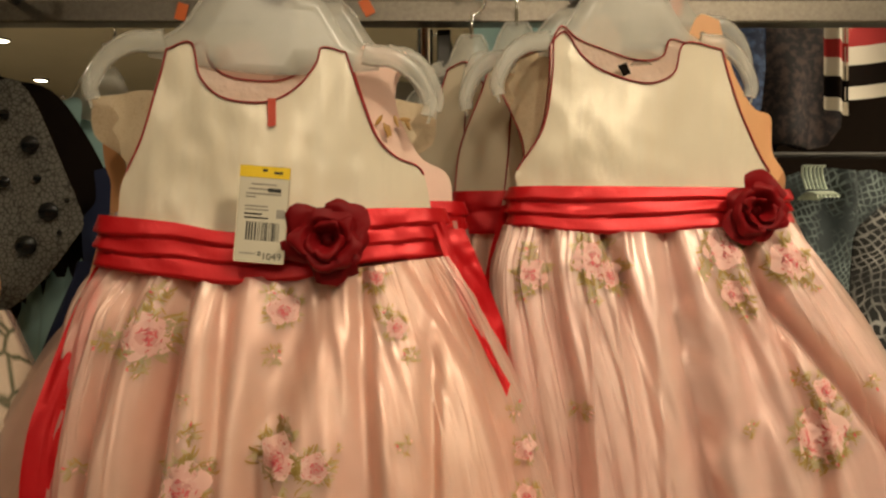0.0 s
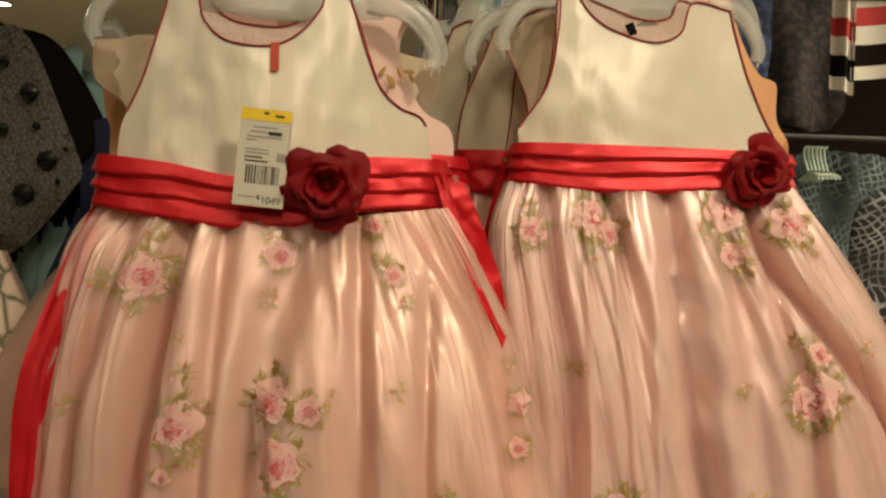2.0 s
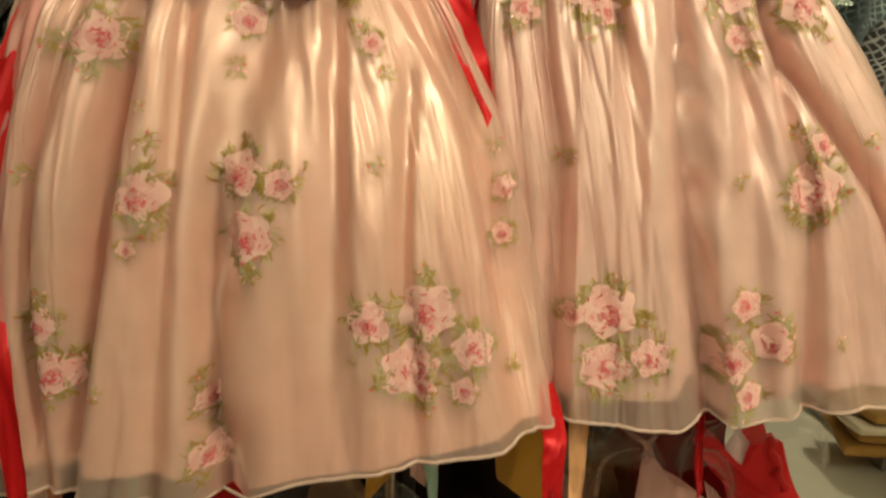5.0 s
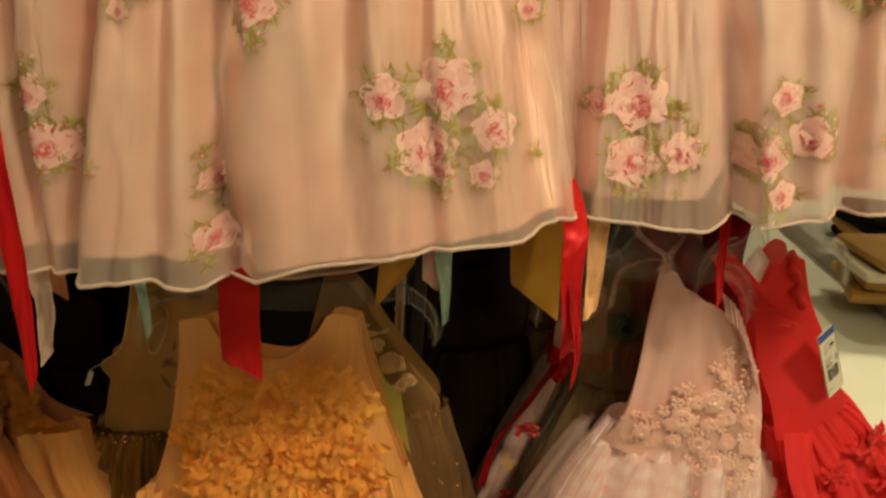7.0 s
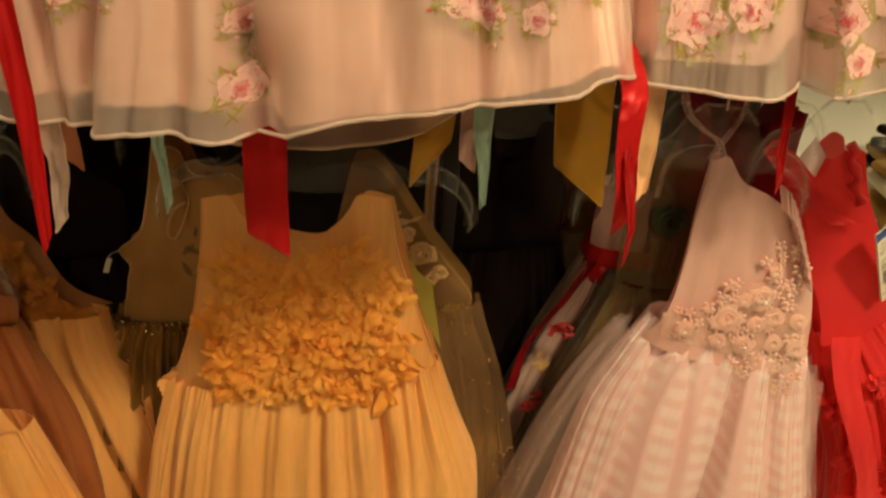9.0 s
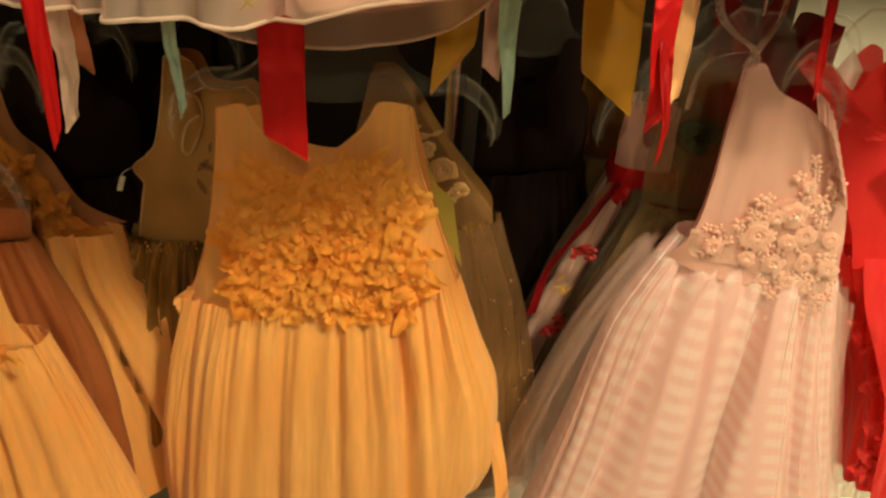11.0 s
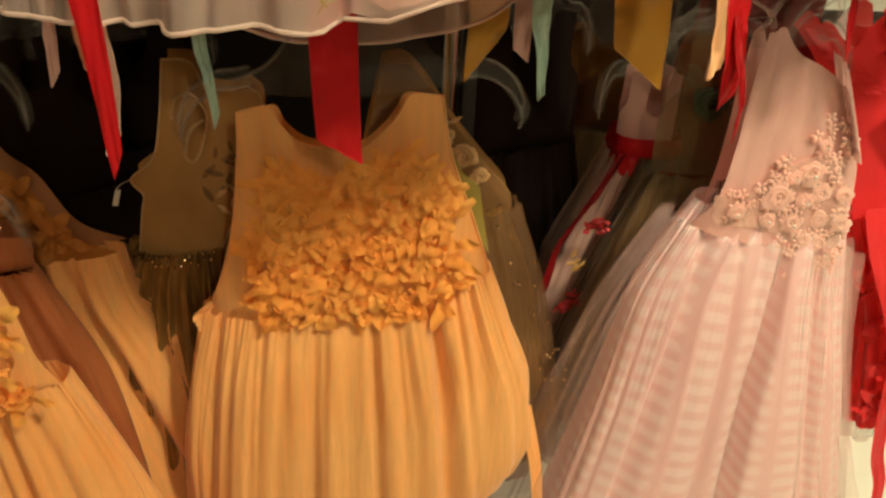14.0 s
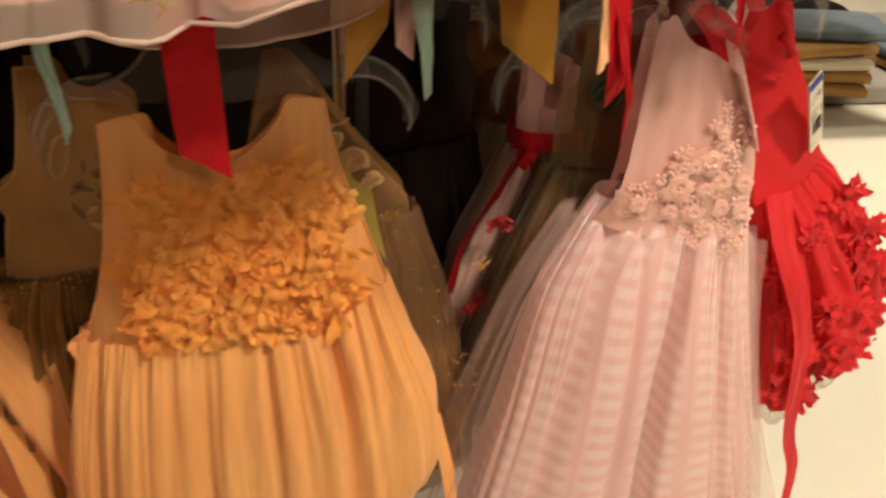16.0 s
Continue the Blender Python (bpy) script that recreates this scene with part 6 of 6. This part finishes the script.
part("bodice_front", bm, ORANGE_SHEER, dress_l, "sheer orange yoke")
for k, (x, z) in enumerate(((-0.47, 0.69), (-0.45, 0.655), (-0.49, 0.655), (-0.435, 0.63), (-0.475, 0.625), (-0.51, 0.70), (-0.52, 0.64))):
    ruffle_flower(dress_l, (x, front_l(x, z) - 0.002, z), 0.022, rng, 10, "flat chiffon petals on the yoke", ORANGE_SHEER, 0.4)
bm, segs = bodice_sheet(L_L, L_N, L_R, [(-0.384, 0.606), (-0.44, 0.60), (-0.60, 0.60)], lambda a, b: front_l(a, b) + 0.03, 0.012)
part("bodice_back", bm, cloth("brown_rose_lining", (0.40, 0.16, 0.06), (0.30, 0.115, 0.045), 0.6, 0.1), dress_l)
form_l = Skirt([(-0.7, 0.61), (-0.36, 0.608)], [(-0.7, 0.25), (-0.28, 0.27)], [(0, -0.60), (1, -0.64)], [(0, -0.382), (0.15, -0.37), (0.45, -0.325), (1, -0.30)], [(0, 0.92), (1, 0.87)], [(0, 0.97), (1, 1.0)], 0.2, -0.42, 0.008, ((2, 0.8), (6, 0.6), (12, 0.15)), 0.0015, ((-0.44, -0.33, 0.03, 0.010),), 91, folds=thin_folds(114, (-0.59, -0.385), (-0.62, -0.31), 12, 0.010))
part("skirt", form_l.mesh(240, 30), ORANGE, dress_l, "gathered orange chiffon skirt")
hanger(-0.53, 0.945, 0.79, 0.14, 0.85, slope=0.35, hook_z=0.975)
dress_f = thing("orange_dress", (-0.5, 0.76, 0.2), "orange satin dress with petal trim and pink inner neck", "dress", LOW)
F_L, F_N, F_R = [(-0.62, 0.56), (-0.61, 0.62), (-0.59, 0.70)], [(-0.59, 0.70), (-0.56, 0.71), (-0.52, 0.685), (-0.48, 0.69), (-0.46, 0.705), (-0.432, 0.68)], [(-0.432, 0.68), (-0.424, 0.64), (-0.418, 0.60), (-0.405, 0.565)]


def front_f(px_, pz_):
    return 0.775 + 0.2 * (px_ + 0.43) - 0.02 * (1 - min(1, abs((px_ + 0.51) / 0.11)) ** 2)


bm, segs = bodice_sheet(F_L, F_N, F_R, [(-0.405, 0.565), (-0.62, 0.56)], front_f, 0.009)
part("bodice_front", bm, ORANGE, dress_f, "orange chiffon bodice")
part("neck_trim", edge_tube(segs[1], front_f, 0.0035, 0.002), DUSTY, dress_f, "pink inner neck trim")
form_f = Skirt([(-0.7, 0.56), (-0.38, 0.565)], [(-0.7, 0.2), (-0.28, 0.22)], [(0, -0.62), (1, -0.72)], [(0, -0.402), (0.25, -0.372), (0.6, -0.335), (1, -0.30)], [(0, 0.76), (1, 0.71)], [(0, 0.82), (1, 0.87)], 0.15, -0.43, 0.008, ((2, 0.8), (6, 0.6), (12, 0.15)), 0.0015, (), 93, folds=thin_folds(108, (-0.61, -0.405), (-0.7, -0.31), 12, 0.010))
part("skirt", form_f.mesh(240, 30), ORANGE, dress_f)
for k, (x, z) in enumerate(((-0.445, 0.64), (-0.475, 0.63), (-0.455, 0.60), (-0.44, 0.57), (-0.48, 0.58), (-0.51, 0.6))):
    ruffle_flower(dress_f, (x, front_f(x, z) - 0.004, z), 0.022, rng, 14)
hanger(-0.545, 0.80, 0.70, 0.11, 0.77, slope=0.2, hook_z=0.975)
MAROON_BROWN = cloth("rust_brown_satin", (0.37, 0.115, 0.035), (0.28, 0.08, 0.024), 0.6, 0.1, 0.25, wrinkle=30, bump=0.9)
quick_dress("brown_dress", "rust-brown satin dress squeezed between two orange ones", -0.52, 0.875, 0.70, 0.625, 0.27, 0.04, 0.072, 0.148, 0.1, MAROON_BROWN, MAROON_BROWN, None, None, 110, 0.03, group=LOW, flare=0.02)
BEIGE_TRIM = cloth("beige_trim", (0.58, 0.35, 0.15), (0.48, 0.28, 0.11), 0.5, 0.2)
golden = thing("beige_dress", (-0.33, 1.0, 0.26), "beige voile dress with dark gold brocade skirt behind the orange one", "dress", LOW)


def front_g(px_, pz_):
    g = min(1.0, abs((px_ + 0.31) / 0.075))
    return 1.0 + 0.15 * (px_ + 0.31) - 0.025 * (1 - g**2) + 0.004 * noise.noise(Vector((px_ * 30, pz_ * 12, 5)))


G_L = [(-0.376, 0.580), (-0.366, 0.635), (-0.362, 0.655), (-0.373, 0.673), (-0.346, 0.700), (-0.334, 0.745), (-0.326, 0.804)]
G_N = [(-0.326, 0.804), (-0.300, 0.801), (-0.288, 0.775), (-0.268, 0.768), (-0.248, 0.770)]
G_R = [(-0.248, 0.770), (-0.236, 0.745), (-0.246, 0.66), (-0.276, 0.612), (-0.288, 0.585)]
for nm, dy in (("bodice_front", 0.0), ("bodice_back", 0.035)):
    bm, segs = bodice_sheet(G_L, G_N, G_R, [(-0.288, 0.585), (-0.376, 0.580)], lambda a, b: front_g(a, b) + dy, 0.008)
    part(nm, bm, BEIGE, golden)
    if not dy:
        for sg in segs[:3]:
            part("edge_seam", edge_tube(sg, front_g, 0.0012, 0.001), BEIGE_TRIM, golden, "beige bound edge")
form_g = Skirt([(-0.42, 0.586), (-0.26, 0.592)], [(-0.5, 0.27), (-0.2, 0.27)], [(0, -0.378), (0.15, -0.396), (0.4, -0.404), (1, -0.41)], [(0, -0.284), (0.3, -0.272), (1, -0.26)], [(0, 0.97), (0.4, 0.945), (1, 0.93)], [(0, 1.03), (1, 1.07)], 0.15, -0.31, 0.016, ((2, 0.7), (7, 1.0), (14, 0.7)), 0.008, (), 94)
part("skirt", form_g.mesh(260, 28), GOLD, golden, "pleated dark gold brocade skirt")
bm = bmesh.new()
tube(bm, catmull([(-0.322, 0.970, 0.745), (-0.317, 0.970, 0.765), (-0.300, 0.968, 0.770), (-0.286, 0.966, 0.752), (-0.292, 0.966, 0.722), (-0.303, 0.966, 0.700), (-0.311, 0.966, 0.707), (-0.304, 0.966, 0.733), (-0.290, 0.966, 0.745)], 6), 0.0016, 6)
part("hanger_loop", bm, BEIGE_TRIM, golden, "thin beige hanging loop")
leaf_embroidery(golden, -0.268, 0.972, 0.665, 0.034, 5, SMOKE_NET)
leaf_embroidery(golden, -0.270, 0.972, 0.640, 0.030, 25, BEIGE_TRIM)
leaf_embroidery(golden, -0.262, 0.974, 0.70, 0.022, 26, SMOKE_NET)
GLINT = plain("sequin", (0.80, 0.66, 0.42), 0.15, 1.0)
srng = random.Random(8)
for k in range(26):
    sx = -0.385 + 0.09 * (k % 13) / 12
    bm = bmesh.new()
    bmesh.ops.create_icosphere(bm, subdivisions=1, radius=0.0028, matrix=Matrix.Translation((sx + srng.uniform(-0.003, 0.003), 0.962 + 0.15 * (sx + 0.31) + 6.0 * (sx + 0.33) ** 2, 0.580 + 0.008 * (k // 13) + srng.uniform(-0.003, 0.003))))
    part("sequin", bm, GLINT, golden)
bm = bmesh.new()
tube(bm, [Vector((-0.372, 0.985, 0.672)), Vector((-0.386, 0.988, 0.664)), Vector((-0.392, 0.990, 0.657))], 0.0005, 4)
part("tag_thread", bm, CARD, golden, "thin white thread")
bm = bmesh.new()
box(bm, (-0.003, -0.0004, -0.009), (0.003, 0.0004, 0.009))
bmesh.ops.transform(bm, verts=bm.verts, matrix=pose(-0.393, 0.990, 0.647, 0, 18, 35))
part("size_tag", bm, CARD, golden, "small white card tag", False)
beige2 = thing("beige_dress", (-0.03, 1.0, 0.26), "beige dress with sparkling grey net skirt behind the orange one", "dress", LOW)
for nm, dy in (("bodice_front", 0.0), ("bodice_back", 0.04)):
    bm, segs = bodice_sheet([(-0.14, 0.60), (-0.13, 0.70), (-0.11, 0.80)], [(-0.11, 0.80), (-0.085, 0.802), (-0.060, 0.775)], [(-0.060, 0.775), (-0.033, 0.735), (0.002, 0.691), (0.032, 0.655), (0.035, 0.62)], [(0.035, 0.62), (-0.14, 0.60)], lambda a, b: 0.985 + dy + 0.004 * noise.noise(Vector((a * 30, b * 14, 6))), 0.01)
    part(nm, bm, BEIGE, beige2)
form_n = Skirt([(-0.2, 0.62), (0.1, 0.65)], [(-0.2, 0.27), (0.2, 0.27)], [(0, -0.14), (1, -0.2)], [(0, 0.038), (0.3, 0.075), (0.7, 0.106), (1, 0.118)], [(0, 0.955), (0.4, 0.94), (1, 0.93)], [(0, 1.03), (1, 1.08)], 0.0, 0.0, 0.012, seed=95)
part("skirt", form_n.mesh(140, 24, 0, 1.0, -0.012), GOLD, beige2)
part("net_overskirt", form_n.mesh(140, 24, 0, 1.0, 0.003), SMOKE_NET, beige2, "sheer grey net overskirt")
bm, segs = bodice_sheet([(-0.14, 0.60), (-0.13, 0.70), (-0.11, 0.80)], [(-0.11, 0.80), (-0.085, 0.802), (-0.060, 0.775)], [(-0.060, 0.775), (-0.033, 0.735), (0.002, 0.691), (0.032, 0.655), (0.035, 0.62)], [(0.035, 0.62), (-0.14, 0.60)], lambda a, b: 0.976 + 0.006 * noise.noise(Vector((a * 60, b * 40, 2))), 0.006)
part("net_yoke", bm, SMOKE_NET, beige2, "brown sequined net yoke")
leaf_embroidery(beige2, -0.048, 0.966, 0.735, 0.024, 41, BEIGE_TRIM)
leaf_embroidery(beige2, -0.016, 0.966, 0.672, 0.022, 42, BEIGE_TRIM)
rose("cloth_flower", (-0.044, 0.968, 0.728), 0.009, 94, BEIGE_TRIM, beige2, 3, "beige cloth flower", 0.7)
rose("cloth_flower", (-0.025, 0.968, 0.706), 0.014, 91, BEIGE_TRIM, beige2, 3, "beige cloth flower", 0.7)
rose("cloth_flower", (-0.006, 0.968, 0.684), 0.010, 92, BEIGE_TRIM, beige2, 3, "beige cloth flower", 0.7)
for k in range(22):
    bm = bmesh.new()
    sz = srng.uniform(0.42, 0.66)
    bmesh.ops.create_icosphere(bm, subdivisions=1, radius=0.0022, matrix=Matrix.Translation((0.012 + 0.36 * (0.68 - sz) + srng.uniform(-0.022, 0.016), 0.945 + srng.uniform(-0.004, 0.004), sz)))
    part("sequin", bm, GLINT, beige2)
# darker pink cloth on this dress stands in for the dimness among crowded clothes
far_white = quick_dress("white_dress", "white satin dress with red sash, darkened for shade deep in the rack", 0.218, 1.10, 0.76, 0.655, 0.25, 0.03, 0.034, 0.10, -0.2, DUSTY, DUSTY, None, ORGANZA, 96, 0.02, lean=-0.055, group=LOW)
part("sash", band(0.182, 0.254, [(0.1, 0.682), (0.3, 0.688)], [(0.1, 0.632), (0.3, 0.638)], 1.07, 1.13, -0.2, 0.205, 2, 0.004), RED, far_white, "red satin sash")
part("sash_tie", ribbon([(0.186, 1.07, 0.665), (0.15, 1.055, 0.61), (0.115, 1.05, 0.55), (0.10, 1.05, 0.48)], 0.014, 0, 0.4, 0.2, 3), RED_DARK, far_white, "red satin sash tie")
for fx, fz, fr in ((0.150, 0.585, 0.012), (0.128, 0.48, 0.012)):
    ruffle_flower(far_white, (fx, 1.035, fz), fr, rng, 12, "small red cloth flower", PIPING)
leaf_embroidery(far_white, 0.135, 1.03, 0.53, 0.022, 9)
BRONZE = cloth("bronze_satin", (0.22, 0.095, 0.014), (0.13, 0.05, 0.010), 0.5, 0.1, 0.3, wrinkle=40, bump=0.9)
quick_dress("bronze_dress", "dim bronze satin dress deep in the rack", 0.215, 1.27, 0.76, 0.62, 0.25, 0.06, 0.07, 0.15, -0.3, BRONZE, OLIVE_NET, None, OLIVE_NET, 97, 0.03, lean=-0.05, group=LOW)
net_dress = quick_dress("net_dress", "grey-green tulle dress behind the pink one", 0.252, 1.03, 0.83, 0.66, 0.25, 0.030, 0.044, 0.115, -0.1, OLIVE_NET, OLIVE_NET, None, OLIVE_NET, 98, 0.03, lean=-0.045, group=LOW)
GREEN = cloth("bottle_green_satin", (0.034, 0.040, 0.010), (0.020, 0.024, 0.006), 0.5, 0.1, 0.3)
rose("cloth_flower", (0.249, 0.998, 0.757), 0.020, 97, GREEN, net_dress, 3, "dark green cloth flower", 0.5)
# back-row dresses coloured near black for the shade in the gaps
quick_dress("brown_dress", "brown cotton dress far back in the rack, darkened as shade", 0.08, 1.2, 0.8, 0.62, 0.25, 0.07, 0.09, 0.14, 0.4, SHADED_BROWN, SHADED_BROWN, None, None, 99, group=LOW)
quick_dress("brown_dress", "brown cotton dress far back in the rack, darkened as shade", -0.42, 1.2, 0.78, 0.62, 0.25, 0.08, 0.1, 0.15, 0.4, SHADED_BROWN, SHADED_BROWN, None, None, 100, group=LOW)
quick_dress("brown_dress", "brown net dress far back in the rack, darkened as shade", -0.47, 1.06, 0.80, 0.62, 0.28, 0.04, 0.07, 0.12, 0.5, SHADED_BROWN, SHADED_BROWN, None, None, 101, group=LOW)
quick_dress("red_dress", "dark red satin dress deep in the rack", 0.36, 1.16, 0.86, 0.66, 0.3, 0.07, 0.09, 0.14, -0.2, RED_DARK, RED_DARK, None, None, 102, group=LOW)


# ---- sash ties that hang below the upper dresses ----
def tie(label, mat_, path, width, cut, turn=0.1, twist=0.2, seed=0, taper=0.9):
    bm = ribbon(path, width, cut, turn, twist, seed, taper)
    bm.verts.ensure_lookup_table()
    count = len(bm.verts) // 11
    sides = [[bm.verts[j * 11 + k].co.copy() for j in range(count)] for k in (0, 10)]
    sides.append([bm.verts[(count - 1) * 11 + k].co.copy() for k in range(11)])
    ob = thing("sash_tie", path[-1], label, "ribbon", "hanging sash ties")
    part("band", bm, mat_, ob)
    for side in sides:
        bm = bmesh.new()
        tube(bm, side, 0.0006, 4)
        part("stitched_edge", bm, mat_, ob)
    return ob


tie("broad red satin sash tie hanging below the skirts", RED, [(-0.156, 0.77, 1.02), (-0.156, 0.76, 0.93), (-0.155, 0.757, 0.87), (-0.152, 0.755, 0.80)], 0.036, -0.022, 0.05, 0.1, 1, 0.95)
tie("aqua satin sash tie hanging below the skirts", AQUA, [(-0.262, 0.82, 1.0), (-0.259, 0.805, 0.88), (-0.254, 0.80, 0.845), (-0.25, 0.80, 0.808)], 0.014, 0.012, 0.5, 0.3, 2, 0.4)
tie("pale pink satin sash tie hanging below the skirts", BLUSH, [(-0.318, 0.75, 1.0), (-0.314, 0.725, 0.91), (-0.308, 0.72, 0.87), (-0.310, 0.72, 0.82)], 0.019, 0.016, 0.4, -0.4, 3, 0.6)
tie("dusty pink satin sash tie hanging below the skirts", DUSTY, [(-0.374, 0.83, 1.0), (-0.372, 0.82, 0.9), (-0.376, 0.82, 0.834)], 0.012, 0.012, 0.5, 0.2, 4, 0.7)
tie("coral satin sash tie hanging below the skirts", CORAL, [(-0.352, 0.83, 1.0), (-0.347, 0.82, 0.89), (-0.343, 0.82, 0.836)], 0.019, -0.02, 0.3, 0.2, 5, 0.9)
tie("mustard satin sash tie with pointed end", MUSTARD, [(-0.015, 0.9, 1.0), (-0.02, 0.885, 0.9), (-0.024, 0.88, 0.84)], 0.036, 0.045, 0.1, 0.1, 6, 1.0)
tie("dusty pink satin sash tie hanging below the skirts", DUSTY, [(0.012, 0.9, 1.0), (0.012, 0.9, 0.9), (0.013, 0.9, 0.835)], 0.02, -0.015, 0.2, 0.2, 7, 0.9)
tie("aqua satin sash tie with pointed end", AQUA, [(0.024, 0.88, 1.0), (0.024, 0.88, 0.885), (0.028, 0.88, 0.845), (0.031, 0.88, 0.802)], 0.023, 0.006, 0.1, 0.2, 8, 0.22)
tie("broad mustard satin sash tie with slanted end", MUSTARD, [(0.112, 0.91, 1.02), (0.119, 0.895, 0.9), (0.124, 0.895, 0.825)], 0.056, -0.042, 0.05, 0.1, 9, 0.95)
tie("tan satin sash tie hanging below the skirts", PEACH, [(0.164, 0.842, 1.02), (0.167, 0.832, 0.945), (0.169, 0.83, 0.885), (0.169, 0.83, 0.842)], 0.024, 0.01, 0.1, 0.2, 10, 0.5)
tie("red satin sash tie hanging below the skirts", RED, [(0.118, 0.85, 0.992), (0.124, 0.775, 0.982), (0.127, 0.726, 0.964), (0.126, 0.716, 0.945), (0.127, 0.715, 0.915), (0.131, 0.715, 0.885), (0.131, 0.715, 0.858)], 0.024, 0.012, 0.12, 0.3, 11, 0.6)
tie("crimson satin sash tie with pointed end", CRIMSON, [(0.120, 0.86, 0.990), (0.127, 0.785, 0.978), (0.130, 0.735, 0.958), (0.128, 0.722, 0.932), (0.131, 0.712, 0.90), (0.136, 0.702, 0.868), (0.135, 0.70, 0.838)], 0.018, 0.01, 0.5, 0.3, 14, 0.3)
tie("red satin sash tie hanging below the skirts", RED, [(0.296, 0.90, 1.02), (0.297, 0.865, 0.94), (0.299, 0.86, 0.885), (0.304, 0.86, 0.852)], 0.013, 0.01, 0.3, 0.3, 12, 0.6)
tie("peach satin sash tie hanging in front of the orange dresses", PEACH, [(-0.395, 0.73, 1.0), (-0.395, 0.70, 0.86), (-0.402, 0.70, 0.80), (-0.396, 0.70, 0.76)], 0.008, 0.006, 0.2, 0.3, 13, 1.0)

# ---- folded clothes on a low plinth across the aisle ----
bm = bmesh.new()
box(bm, (1.66, 2.86, 0.0), (3.4, 3.9, 0.07), 0.01)
alone("display_plinth", bm, GREY_PANEL, "low pale display plinth on the shop floor", "plinth", smooth_=False)
rng = random.Random(31)
for k, (x, y, z, w, d, mat_, nm) in enumerate(((1.78, 2.95, 0.072, 0.5, 0.36, KHAKI, "mustard"), (1.8, 2.96, 0.115, 0.48, 0.34, KHAKI, "mustard"), (1.77, 2.95, 0.158, 0.5, 0.35, CREAM_OLD, "cream"), (1.79, 2.96, 0.20, 0.49, 0.34, KHAKI, "mustard"), (1.95, 3.0, 0.243, 0.42, 0.32, DENIM, "grey-blue"), (2.0, 3.45, 0.072, 0.5, 0.36, BLACK, "black"), (2.0, 3.46, 0.115, 0.5, 0.36, KHAKI, "mustard"), (2.02, 3.45, 0.158, 0.5, 0.36, BLACK, "black"), (2.02, 3.45, 0.20, 0.5, 0.36, BLACK, "black"), (2.5, 3.0, 0.072, 0.45, 0.34, KHAKI, "mustard"), (2.5, 3.0, 0.115, 0.45, 0.34, DENIM, "grey-blue"))):
    bm = bmesh.new()
    box(bm, (-w / 2, -d / 2, 0), (w / 2, d / 2, 0.04), 0.017)
    bmesh.ops.subdivide_edges(bm, edges=bm.edges[:], cuts=2, use_grid_fill=True)
    for v in bm.verts:
        v.co += Vector((0.012, 0.012, 0.007)) * noise.noise(v.co * 9 + Vector((k, 0, 0)))
        v.co.z = max(v.co.z, 0.0)
    bmesh.ops.transform(bm, verts=bm.verts, matrix=pose(x, y, z, 0, 0, rng.uniform(-12, 12)))
    fold_ = alone("folded_trousers", bm, mat_, nm + " folded trousers in a pile on the plinth", "trousers", "folded trousers")
    if k == 3:
        bm = bmesh.new()
        box(bm, (x - 0.2, y - 0.175, z + 0.02), (x - 0.1, y - 0.169, z + 0.034), 0.001)
        part("size_strip", bm, plain("teal_strip", (0.02, 0.36, 0.34), 0.4), fold_, "teal size strip", False)
